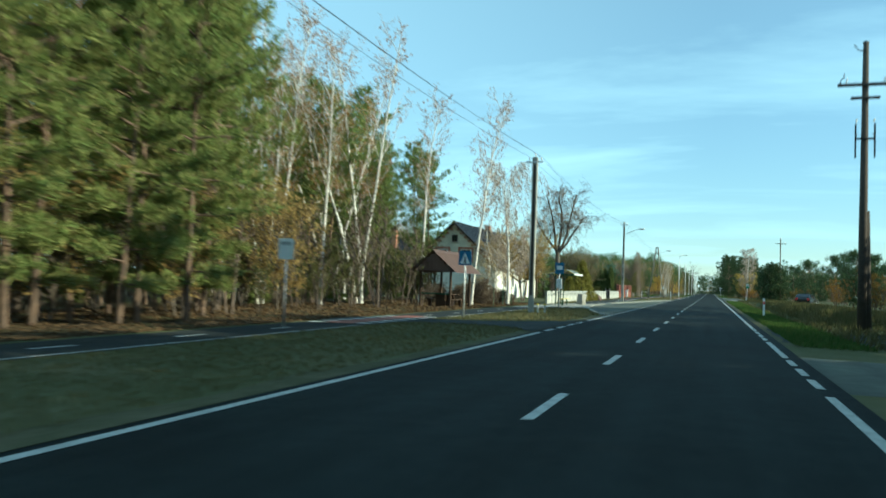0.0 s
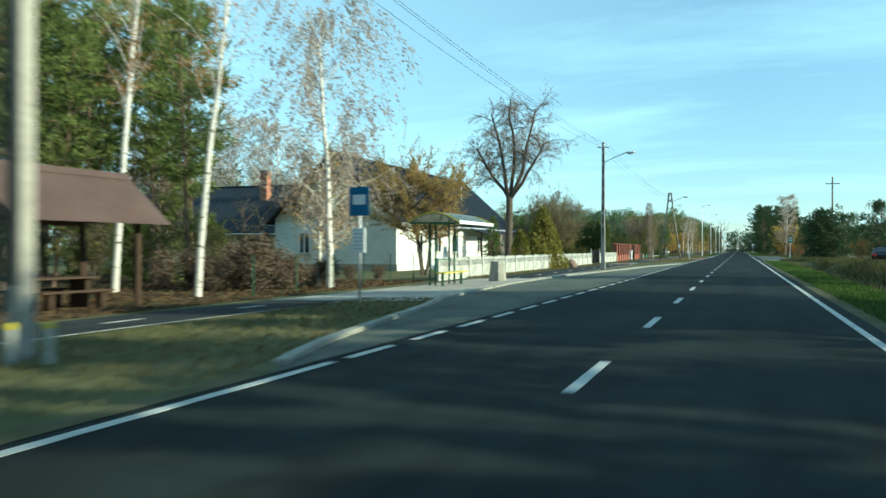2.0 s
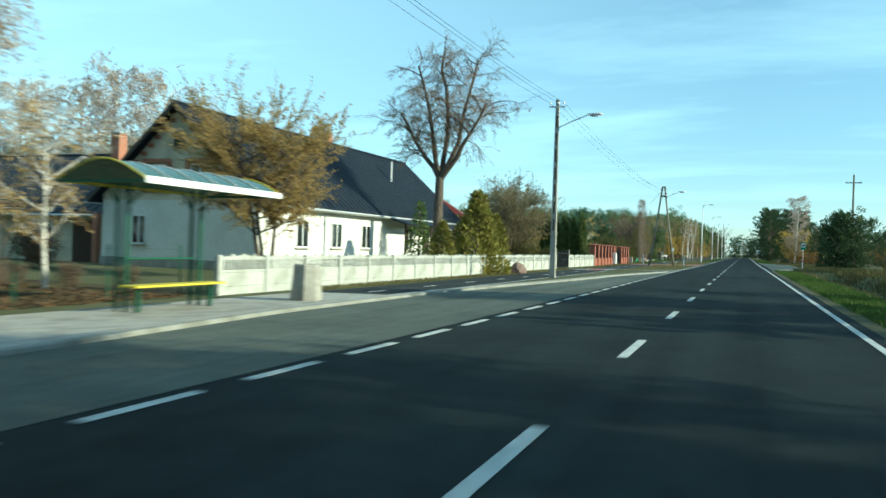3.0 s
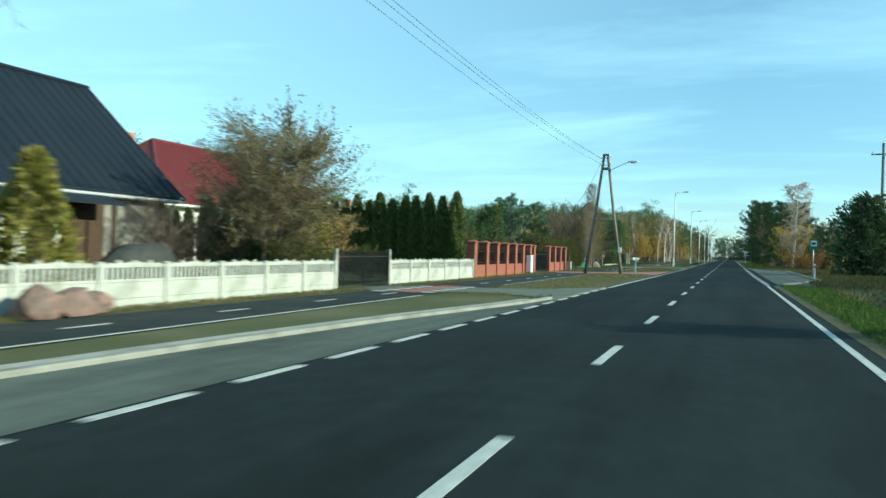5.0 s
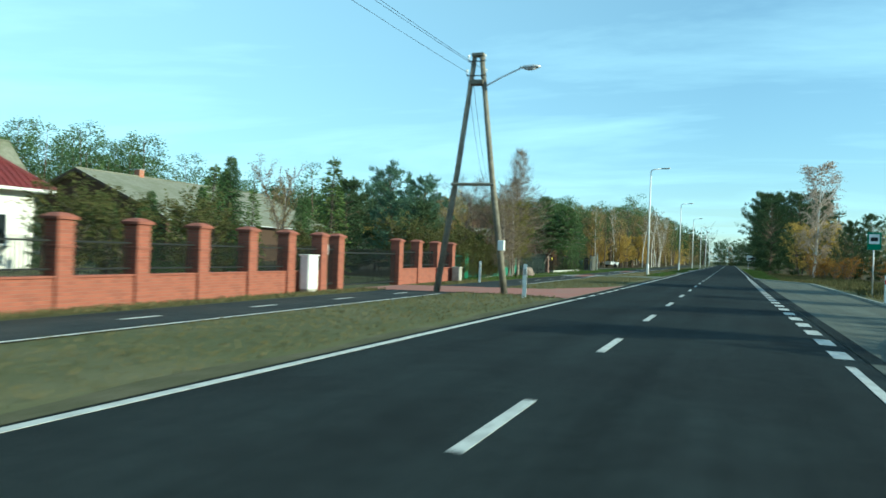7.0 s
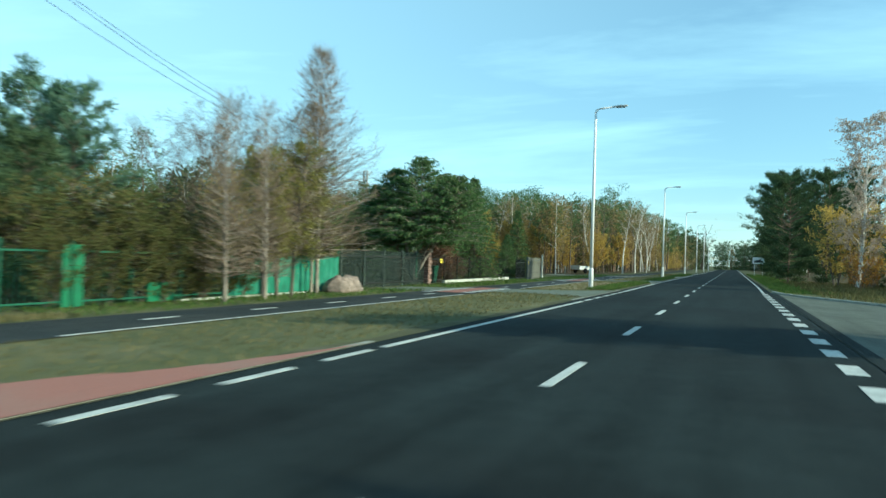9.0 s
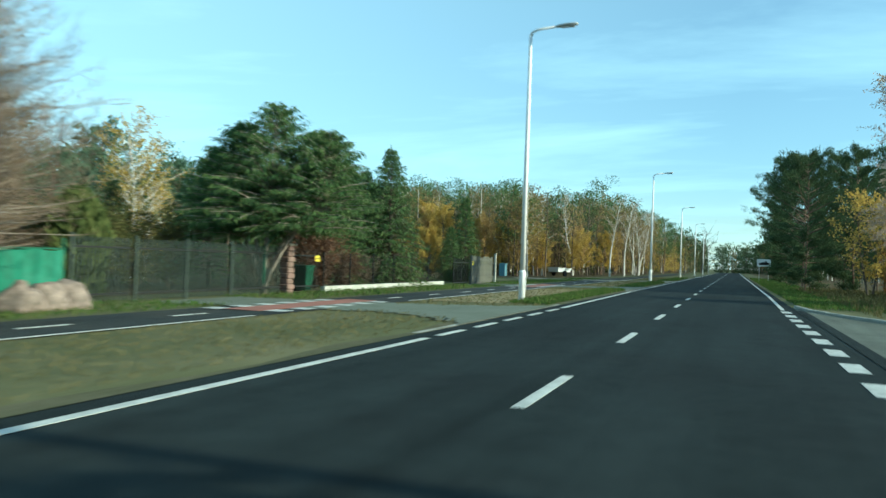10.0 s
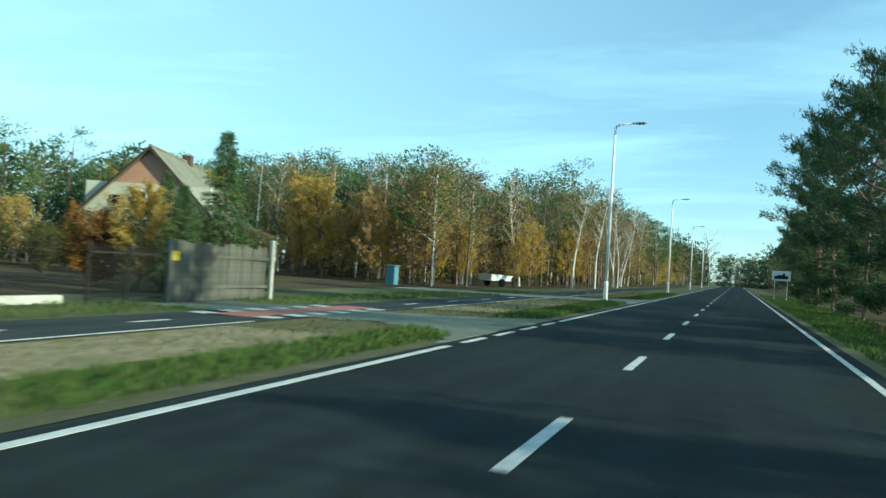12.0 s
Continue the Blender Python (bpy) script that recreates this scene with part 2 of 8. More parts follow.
YELLOW = material("yellow_paint", (0.62, 0.52, 0.045), (0.50, 0.42, 0.04), scale=9, rough=0.5, bump=0.08)
PLASTER = material("white_render", (0.78, 0.78, 0.73), (0.68, 0.68, 0.63), scale=6, rough=0.92, bump=0.2, bscale=70,
                   stain=(0.50, 0.49, 0.43), stain_amount=0.4, stain_scale=0.7)
CREAM = material("cream_render", (0.68, 0.61, 0.46), (0.57, 0.51, 0.385), scale=6, rough=0.92, bump=0.25, bscale=60,
                 stain=(0.36, 0.32, 0.24), stain_amount=0.5, stain_scale=0.8)
GREENISH = material("pale_green_render", (0.55, 0.56, 0.44), (0.47, 0.48, 0.38), scale=6, rough=0.92, bump=0.2, bscale=60,
                    stain=(0.35, 0.35, 0.28), stain_amount=0.5, stain_scale=0.7)
STONE_WALL = material("rough_pale_stone", (0.36, 0.35, 0.31), (0.22, 0.215, 0.19), scale=9, rough=0.95, bump=0.8, bscale=14,
                      stain=(0.13, 0.125, 0.11), stain_amount=0.6, stain_scale=3.0)
NAVY_ROOF = material("dark_blue_sheet_roof", (0.011, 0.017, 0.027), (0.008, 0.012, 0.020), scale=3, rough=0.62, bump=0.1,
                     stain=(0.018, 0.022, 0.03), stain_amount=0.4, spec=0.2)
GREY_ROOF = material("grey_fibre_cement", (0.22, 0.22, 0.17), (0.15, 0.155, 0.12), scale=4, rough=0.95, bump=0.4,
                     stain=(0.11, 0.12, 0.07), stain_amount=0.6)
RED_ROOF = material("red_sheet_tile", (0.145, 0.024, 0.023), (0.11, 0.018, 0.018), scale=3, rough=0.55, bump=0.1,
                    stain=(0.09, 0.02, 0.02), stain_amount=0.3)
BROWN_ROOF = material("brown_sheet_roof", (0.105, 0.062, 0.050), (0.078, 0.048, 0.040), scale=3, rough=0.55, bump=0.1,
                      stain=(0.14, 0.10, 0.085), stain_amount=0.4)
DARK_WOOD = material("dark_stained_wood", (0.070, 0.040, 0.024), (0.045, 0.028, 0.018), scale=8, rough=0.8, bump=0.35, bscale=25)
GREY_WOOD = material("weathered_grey_board", (0.105, 0.108, 0.092), (0.062, 0.064, 0.056), scale=7, rough=0.9, bump=0.4, bscale=25,
                     stain=(0.13, 0.14, 0.085), stain_amount=0.5, vary=0.18)
FRAME_WHITE = material("white_window_frame", (0.80, 0.80, 0.78), (0.74, 0.74, 0.72), scale=5, rough=0.4, bump=0.03)
FRAME_DARK = material("brown_frame", (0.06, 0.04, 0.03), (0.045, 0.03, 0.022), scale=5, rough=0.5, bump=0.05)
GLASS = material("dark_window_glass", (0.02, 0.024, 0.028), (0.016, 0.02, 0.024), scale=1, rough=0.04, bump=0.0, spec=0.8)
BLUE_SIGN = material("blue_sign_face", (0.022, 0.14, 0.29), (0.018, 0.12, 0.25), scale=6, rough=0.35, bump=0.02)
SIGN_WHITE = material("white_sign_face", (0.80, 0.81, 0.80), (0.72, 0.73, 0.72), scale=6, rough=0.4, bump=0.02)
SIGN_BACK = material("grey_sign_back", (0.44, 0.45, 0.45), (0.36, 0.37, 0.37), scale=6, rough=0.5, bump=0.05, metal=0.2)
SIGN_BLACK = material("black_sign_print", (0.012, 0.012, 0.012), scale=6, rough=0.5, bump=0.0)
SIGN_RED = material("red_reflector", (0.55, 0.035, 0.03), (0.45, 0.03, 0.025), scale=6, rough=0.35, bump=0.02)
SIGN_GREEN = material("green_sign_face", (0.01, 0.20, 0.11), (0.01, 0.17, 0.09), scale=6, rough=0.35, bump=0.02)
BOULDER = material("granite_boulder", (0.26, 0.165, 0.14), (0.12, 0.082, 0.072), scale=6, rough=0.9, bump=0.6, bscale=14,
                   stain=(0.15, 0.13, 0.11), stain_amount=0.6, stain_scale=2.5)
WRAP = material("grey_brown_sacking", (0.33, 0.26, 0.22), (0.12, 0.095, 0.08), scale=7, rough=0.8, bump=1.0, bscale=11,
                stain=(0.12, 0.10, 0.085), stain_amount=0.6, stain_scale=2.2)
PALE_TARP = material("pale_green_tarpaulin", (0.33, 0.40, 0.35), (0.24, 0.30, 0.26), scale=4, rough=0.6, bump=0.7, bscale=6)
TARP = material("dark_tarpaulin", (0.045, 0.047, 0.045), (0.026, 0.028, 0.027), scale=5, rough=0.7, bump=0.8, bscale=7)
CAR_PAINT = material("black_car_paint", (0.012, 0.013, 0.016), (0.010, 0.011, 0.013), scale=2, rough=0.2, bump=0.0, spec=0.7)
TYRE = material("tyre_rubber", (0.015, 0.015, 0.015), scale=9, rough=0.9, bump=0.2)
LAMP_GLASS = material("grey_lamp_lens", (0.55, 0.57, 0.58), (0.48, 0.50, 0.51), scale=4, rough=0.25, bump=0.02)
GREEN_GLAZING = material("green_polycarbonate", (0.045, 0.10, 0.085), (0.035, 0.08, 0.07), scale=4, rough=0.25, bump=0.05)

BIRCH_BARK = banded("birch_bark", (0.68, 0.65, 0.60), (0.09, 0.08, 0.07), 3.6, (0.58, 0.66), (1.2, 1.2, 3.2))
PINE_BARK = banded("pine_bark", (0.19, 0.125, 0.088), (0.07, 0.05, 0.038), 5.0, (0.45, 0.6), (3, 3, 0.7))
DARK_BARK = banded("grey_bark", (0.125, 0.10, 0.078), (0.05, 0.04, 0.032), 6.0, (0.45, 0.6), (3, 3, 0.6))
TWIG = material("bare_twig", (0.16, 0.12, 0.095), (0.10, 0.075, 0.06), scale=8, rough=0.9, bump=0)

NEEDLE = leaf_material("pine_needles", [(0.085, 0.13, 0.042), (0.145, 0.195, 0.06), (0.215, 0.245, 0.085), (0.115, 0.165, 0.072)], 0.3)
# brighter copy of the pine needles; the sun on them is put into the colour
SUNLIT_NEEDLE = leaf_material("sunlit_pine_needles", [(0.11, 0.165, 0.055), (0.18, 0.235, 0.075), (0.27, 0.29, 0.105), (0.22, 0.20, 0.085)], 0.32)
DARK_SPRUCE = leaf_material("dark_spruce_needles", [(0.038, 0.080, 0.034), (0.068, 0.125, 0.050), (0.135, 0.19, 0.068), (0.055, 0.10, 0.050)], 0.25)
# darker copy of the pine needles, with the shade of unlit crowns in the colour
DARK_SHADED_NEEDLE = leaf_material("dark_shaded_pine_needles", [(0.036, 0.066, 0.034), (0.062, 0.096, 0.048), (0.092, 0.125, 0.062), (0.050, 0.080, 0.044)], 0.2)
BLUE_NEEDLE = leaf_material("blue_green_needles", [(0.055, 0.11, 0.065), (0.10, 0.17, 0.11), (0.16, 0.235, 0.165), (0.07, 0.12, 0.065)], 0.28)
FAR_NEEDLE = leaf_material("wood_pine_needles", [(0.050, 0.095, 0.042), (0.085, 0.14, 0.058), (0.125, 0.175, 0.075), (0.065, 0.11, 0.052)], 0.22)
WOOD_LEAF = leaf_material("thin_brown_autumn_leaves", [(0.23, 0.160, 0.080), (0.32, 0.225, 0.105), (0.22, 0.175, 0.085), (0.18, 0.145, 0.085)], 0.5)
SPRUCE = leaf_material("spruce_needles", [(0.055, 0.095, 0.034), (0.095, 0.15, 0.048), (0.15, 0.20, 0.062), (0.075, 0.125, 0.056)], 0.2)
THUJA = leaf_material("thuja_sprays", [(0.062, 0.092, 0.034), (0.10, 0.135, 0.048), (0.155, 0.18, 0.065), (0.08, 0.11, 0.042)], 0.3)
THUJA_GOLD = leaf_material("golden_thuja_sprays", [(0.12, 0.135, 0.03), (0.20, 0.195, 0.045), (0.31, 0.275, 0.085), (0.16, 0.15, 0.04)], 0.3)
BIRCH_LEAF = leaf_material("birch_autumn_leaves", [(0.30, 0.13, 0.04), (0.42, 0.20, 0.05), (0.34, 0.19, 0.09), (0.22, 0.13, 0.05)], 0.45)
GOLD_LEAF = leaf_material("golden_leaves", [(0.48, 0.325, 0.075), (0.56, 0.42, 0.11), (0.45, 0.325, 0.10), (0.36, 0.24, 0.075)], 0.5)
WARM_LEAF = leaf_material("golden_brown_leaves", [(0.41, 0.285, 0.11), (0.49, 0.36, 0.145), (0.34, 0.24, 0.10), (0.28, 0.215, 0.10)], 0.5)
PALE_GOLD = leaf_material("pale_golden_leaves", [(0.40, 0.27, 0.10), (0.50, 0.36, 0.14), (0.36, 0.24, 0.11), (0.44, 0.30, 0.16)], 0.4)
GREY_OLIVE = leaf_material("grey_olive_leaves", [(0.16, 0.165, 0.095), (0.215, 0.21, 0.125), (0.25, 0.175, 0.105), (0.12, 0.13, 0.07)], 0.3)
RUST_LEAF = leaf_material("rusty_leaves", [(0.26, 0.11, 0.03), (0.34, 0.16, 0.035), (0.20, 0.13, 0.04), (0.13, 0.11, 0.03)], 0.4)
OLIVE_LEAF = leaf_material("olive_leaves", [(0.075, 0.092, 0.034), (0.115, 0.125, 0.045), (0.135, 0.115, 0.05), (0.058, 0.080, 0.028)], 0.4)
LARCH_LEAF = leaf_material("larch_twigs", [(0.23, 0.17, 0.13), (0.30, 0.225, 0.17), (0.18, 0.14, 0.10), (0.27, 0.18, 0.11)], 0.25)
RED_TWIG = leaf_material("red_brown_twigs", [(0.12, 0.066, 0.042), (0.16, 0.09, 0.058), (0.10, 0.062, 0.04)], 0.2)
GRASS_BLADE = leaf_material("grass_blades", [(0.046, 0.092, 0.024), (0.066, 0.12, 0.030), (0.09, 0.13, 0.038), (0.13, 0.13, 0.055)], 0.25)
DRY_BLADE = leaf_material("dry_grass_blades", [(0.155, 0.138, 0.072), (0.12, 0.116, 0.052), (0.19, 0.165, 0.09), (0.095, 0.10, 0.040)], 0.3)
# darker than the dry verge blades; the field's shade is partly in this colour
FIELD_BLADE = leaf_material("rough_field_grass", [(0.075, 0.085, 0.030), (0.10, 0.095, 0.042), (0.14, 0.12, 0.062), (0.055, 0.070, 0.024)], 0.25)
DEAD_LEAF = leaf_material("fallen_leaves", [(0.10, 0.062, 0.036), (0.135, 0.088, 0.05), (0.075, 0.052, 0.032), (0.17, 0.12, 0.065)], 0.1)
SANDY_BANK = material("dry_sandy_bank", (0.30, 0.25, 0.16), (0.19, 0.165, 0.10), scale=7, rough=1.0, bump=0.8, bscale=24,
                      stain=(0.12, 0.13, 0.055), stain_amount=0.6, stain_scale=0.9, world_space=True, spec=0.1)
PALE_BLUE = material("pale_blue_plastic", (0.10, 0.21, 0.27), (0.08, 0.17, 0.22), scale=5, rough=0.5, bump=0.05)
BROWN_TWIG = leaf_material("brown_dry_twigs", [(0.14, 0.105, 0.08), (0.18, 0.135, 0.10), (0.10, 0.085, 0.06)], 0.2)
PALE_LEAF = leaf_material("pale_withered_leaves", [(0.43, 0.35, 0.29), (0.36, 0.29, 0.24), (0.49, 0.40, 0.33), (0.42, 0.30, 0.20)], 0.5)
EDGE_DIRT = material("grassy_road_edge", (0.105, 0.10, 0.06), (0.062, 0.066, 0.034), scale=14, rough=1.0, bump=0.6, bscale=40,
                     stain=(0.15, 0.135, 0.09), stain_amount=0.5, stain_scale=1.4, world_space=True, spec=0.1)

# ---- builders ----
class Shape:
    """Gathers corners and faces of one mesh."""

    def __init__(self):
        self.v, self.f = [], []

    def add(self, verts, faces):
        k = len(self.v)
        self.v += [tuple(p) for p in verts]
        self.f += [tuple(i + k for i in f) for f in faces]
        return self

    def box(self, x0, x1, y0, y1, z0, z1, c=0.0):
        """A box; c cuts its edges."""
        if not c:
            return self.add([(x, y, z) for z in (z0, z1) for x, y in ((x0, y0), (x1, y0), (x1, y1), (x0, y1))],
                            [(3, 2, 1, 0), (4, 5, 6, 7), (0, 1, 5, 4), (1, 2, 6, 5), (2, 3, 7, 6), (3, 0, 4, 7)])
        ring = lambda d, z: [
            (x0 + d + c, y0 + d, z), (x1 - d - c, y0 + d, z), (x1 - d, y0 + d + c, z), (x1 - d, y1 - d - c, z),
            (x1 - d - c, y1 - d, z), (x0 + d + c, y1 - d, z), (x0 + d, y1 - d - c, z), (x0 + d, y0 + d + c, z)]
        return self.loft([ring(c * 0.7, z0), ring(0, z0 + c), ring(0, z1 - c), ring(c * 0.7, z1)])

    def loft(self, rings, caps=True, closed=True):
        n = len(rings[0])
        f = []
        for i in range(len(rings) - 1):
            for j in range(n if closed else n - 1):
                k = (j + 1) % n
                f.append((i * n + j, i * n + k, (i + 1) * n + k, (i + 1) * n + j))
        if caps:
            f += [tuple(range(n - 1, -1, -1)), tuple((len(rings) - 1) * n + j for j in range(n))]
        return self.add([p for r in rings for p in r], f)

    def tube(self, points, radii, n=8, caps=True):
        """A round bar along points."""
        pts = [Vector(p) for p in points]
        if not hasattr(radii, "__len__"):
            radii = [radii] * len(pts)
        rings = []
        for i, p in enumerate(pts):
            d = (pts[min(i + 1, len(pts) - 1)] - pts[max(i - 1, 0)]).normalized()
            a = d.cross(Vector((0.31, 0.95, 0.07)) if abs(d.y) < 0.9 else Vector((1, 0, 0))).normalized()
            b = d.cross(a)
            rings.append([p + radii[i] * (math.cos(2 * math.pi * j / n) * a + math.sin(2 * math.pi * j / n) * b) for j in range(n)])
        return self.loft(rings, caps)

    def prism(self, outline, axis, a, b):
        """An outline of (u, w) drawn out from a to b along x or y."""
        put = (lambda u, w, t: (t, u, w)) if axis == "x" else (lambda u, w, t: (u, t, w))
        return self.loft([[put(u, w, a) for u, w in outline], [put(u, w, b) for u, w in outline]])

    def mesh(self, name, mat, smooth=False):
        me = bpy.data.meshes.new(name)
        me.from_pydata(self.v, [], self.f)
        bm = bmesh.new()
        bm.from_mesh(me)
        bmesh.ops.recalc_face_normals(bm, faces=bm.faces)
        bm.to_mesh(me)
        bm.free()
        for m in (mat if isinstance(mat, (list, tuple)) else [mat]):
            me.materials.append(m)
        if smooth:
            me.shade_smooth()
        return me


def fast_mesh(name, verts, faces, mat, smooth=False):
    """A mesh out of number arrays; faces all have the same number of corners."""
    verts, faces = np.asarray(verts, dtype=np.float32), np.asarray(faces, dtype=np.int32)
    k = faces.shape[1]
    me = bpy.data.meshes.new(name)
    me.vertices.add(len(verts))
    me.vertices.foreach_set("co", verts.ravel())
    me.loops.add(faces.size)
    me.loops.foreach_set("vertex_index", faces.ravel())
    me.polygons.add(len(faces))
    me.polygons.foreach_set("loop_start", np.arange(0, faces.size, k, dtype=np.int32))
    me.update(calc_edges=True)
    me.materials.append(mat)
    if smooth:
        me.shade_smooth()
    return me


def part(name, shape, mat, parent, label="", smooth=False, at=None):
    """One mesh under a thing or under a part."""
    me = shape if isinstance(shape, bpy.types.Mesh) else shape.mesh(name, mat, smooth)
    ob = new(name, me)
    ob.parent = parent
    if at is not None:
        ob.matrix_basis = at
    if label:
        ob["label"] = label
    return ob


def thing(name, label, category, m=None, group="", kind=""):
    ob = tagged(new(name), label, category, group, kind)
    ob.empty_display_size = 0.3
    if m is not None:
        ob.matrix_basis = m
    return ob


def solid(name, shape, mat, label, category="", kind="", m=None, smooth=False, group=""):
    """A thing that is one mesh."""
    ob = new(name, shape if isinstance(shape, bpy.types.Mesh) else shape.mesh(name, mat, smooth))
    if m is not None:
        ob.matrix_basis = m
    return tagged(ob, label, category, group, kind)


# the lie of the land: the road is level, the left side falls gently, a ditch runs along the right
def gz(x, y):
    z = 0.0
    if x < -3:
        z = -0.02 * min(9.0, -3 - x)
    elif x > 3.6:
        ditch = max(0.0, min(1.0, (y - 34) / 6)) * max(0.0, min(1.0, (112 - y) / 6))
        s = max(0.0, 1 - abs(x - 7.4) / (2.3 if x < 7.4 else 2.0))
        z = -0.04 * min(1, x - 3.6) - ditch * (1.05 * (s * s * (3 - 2 * s)) - 0.12 * max(0.0, 1 - abs(x - 9.6) / 1.2))
    return z


def strip(name, left, right, ys, lift, mat, label, cols=4, kind="structure", category=""):
    """A thin sheet laid on the land between two lines x = left(y) and x = right(y)."""
    v, f = [], []
    for y in ys:
        a, b = left(y), right(y)
        for i in range(cols + 1):
            x = a + (b - a) * i / cols
            v.append((x, y, gz(x, y) + lift))
    n = cols + 1
    for j in range(len(ys) - 1):
        for i in range(cols):
            f.append((j * n + i, j * n + i + 1, (j + 1) * n + i + 1, (j + 1) * n + i))
    return tagged(new(name, fast_mesh(name, v, f, mat)), label, category, kind=kind)


def between(y, *knots):
    """Straight lines through knots (y, x)."""
    for (y0, x0), (y1, x1) in zip(knots, knots[1:]):
        if y <= y1:
            return x0 + (x1 - x0) * max(0.0, (y - y0) / (y1 - y0))
    return knots[-1][1]


def steps(a, b, d):
    n = max(1, round((b - a) / d))
    return [a + (b - a) * i / n for i in range(n + 1)]


# ---- plants ----
def kites(P, D, length, width, rng, spread=0.0):
    """Leaf-shaped four-corner faces at P, along D."""
    n = len(P)
    D = D / np.maximum(np.linalg.norm(D, axis=1, keepdims=True), 1e-6)
    if spread:
        D = D + rng.normal(0, spread, (n, 3))
        D /= np.maximum(np.linalg.norm(D, axis=1, keepdims=True), 1e-6)
    R = rng.normal(0, 1, (n, 3))
    S = np.cross(D, R)
    S /= np.maximum(np.linalg.norm(S, axis=1, keepdims=True), 1e-6)
    L = (length * rng.uniform(0.6, 1.35, n))[:, None]
    W = (width * rng.uniform(0.6, 1.35, n))[:, None] * 0.5
    V = np.stack([P, P + D * L * 0.5 + S * W, P + D * L, P + D * L * 0.5 - S * W], 1).reshape(-1, 3)
    F = np.arange(4 * n).reshape(n, 4)
    return V, F


class Wood:
    """Trunk and limbs as tapered bars."""

    def __init__(self):
        self.V, self.F, self.k = [], [], 0

    def bar(self, pts, r0, r1, n):
        pts = np.asarray(pts, float)
        m = len(pts)
        d = np.gradient(pts, axis=0)
        d /= np.maximum(np.linalg.norm(d, axis=1, keepdims=True), 1e-9)
        a = np.cross(d, np.array([0.31, 0.95, 0.07]))
        a /= np.maximum(np.linalg.norm(a, axis=1, keepdims=True), 1e-9)
        b = np.cross(d, a)
        r = np.linspace(r0, r1, m)[:, None, None]
        th = np.arange(n) * 2 * np.pi / n
        ring = pts[:, None, :] + r * (np.cos(th)[None, :, None] * a[:, None, :] + np.sin(th)[None, :, None] * b[:, None, :])
        i, j = np.meshgrid(np.arange(m - 1), np.arange(n), indexing="ij")
        jn = (j + 1) % n
        F = np.stack([i * n + j, i * n + jn, (i + 1) * n + jn, (i + 1) * n + j], -1).reshape(-1, 4) + self.k
        self.V.append(ring.reshape(-1, 3))
        self.F.append(F)
        self.k += m * n

    def arrays(self):
        return np.concatenate(self.V), np.concatenate(self.F)


def way(start, d, length, n, rng, droop=0.0, lift=0.0, wobble=0.08):
    """A limb's line: it sets out along d, and bends down or up on its way."""
    p, d = np.array(start, float), np.array(d, float)
    d /= np.linalg.norm(d)
    out, s = [p.copy()], length / n
    for i in range(n):
        d = d + rng.normal(0, wobble, 3) + np.array([0, 0, (lift - droop) / n])
        d /= np.linalg.norm(d)
        p = p + d * s
        out.append(p.copy())
    return np.array(out)


def along(pts, f):
    i = min(int(f * (len(pts) - 1)), len(pts) - 2)
    u = f * (len(pts) - 1) - i
    return pts[i] * (1 - u) + pts[i + 1] * u, pts[i + 1] - pts[i]


def plant(name, label, category, wood, bark, V, F, leaf, m=None, crown="crown", smooth=True):
    """A tree or bush: an Empty with its trunk and its crown."""
    top = thing(name, label, category, m)
    wv, wf = wood.arrays()
    part("trunk", fast_mesh(name + "_trunk", wv, wf, bark, smooth), None, top)
    if V is not None and len(V):
        part(crown, fast_mesh(name + "_crown", V, F, leaf), None, top)
    return top


def joined(parts):
    V, F, k = [], [], 0
    for v, f in parts:
        V.append(v)
        F.append(f + k)
        k += len(v)
    return np.concatenate(V), np.concatenate(F)


def pine_arrays(rng, h, bare, spread, limbs, tufts, needles, size, lean=0.25, loose=0.17):
    w = Wood()
    top = way((0, 0, 0), (rng.normal(0, 0.03), rng.normal(0, 0.03), 1), h, 9, rng, wobble=0.02)
    w.bar(top, 0.0052 * h + 0.025, 0.018, 7)
    P, D = [], []
    for i in range(limbs):
        f = bare + (1 - bare) * (i + rng.uniform(0, 1)) / limbs
        g = (f - bare) / (1 - bare)
        p, _ = along(top, min(f, 0.985))
        L = spread * (0.35 + 0.9 * math.sin(math.pi * min(1, 0.18 + 0.82 * (1 - g)) ** 0.9)) * rng.uniform(0.6, 1.15)
        L = max(L * (1 - 0.55 * g * g), 0.5)
        a = i * 2.4 + rng.uniform(-0.5, 0.5)
        up = -0.05 + 0.75 * g + rng.normal(0, 0.12)
        l = way(p, (math.cos(a), math.sin(a), up), L, 4, rng, lift=lean, wobble=0.10)
        w.bar(l, 0.012 * L + 0.012, 0.008, 4)
        for j in range(tufts):
            q, d = along(l, min(0.999, 0.3 + 0.7 * (j + rng.uniform(0, 1)) / tufts))
            q = q + rng.normal(0, loose * math.sqrt(L), 3) * (1, 1, 0.32)
            P.append(q)
            D.append(d / np.linalg.norm(d) + np.array([0, 0, 0.35]))
    P, D = np.array(P), np.array(D)
    P, D = np.repeat(P, needles, 0), np.repeat(D, needles, 0)
    P = P + rng.normal(0, size * (0.28 if loose > 0.12 else 0.55), P.shape)
    return w, kites(P, D, size, size * 0.17, rng, 0.75 if loose > 0.15 else 0.6)


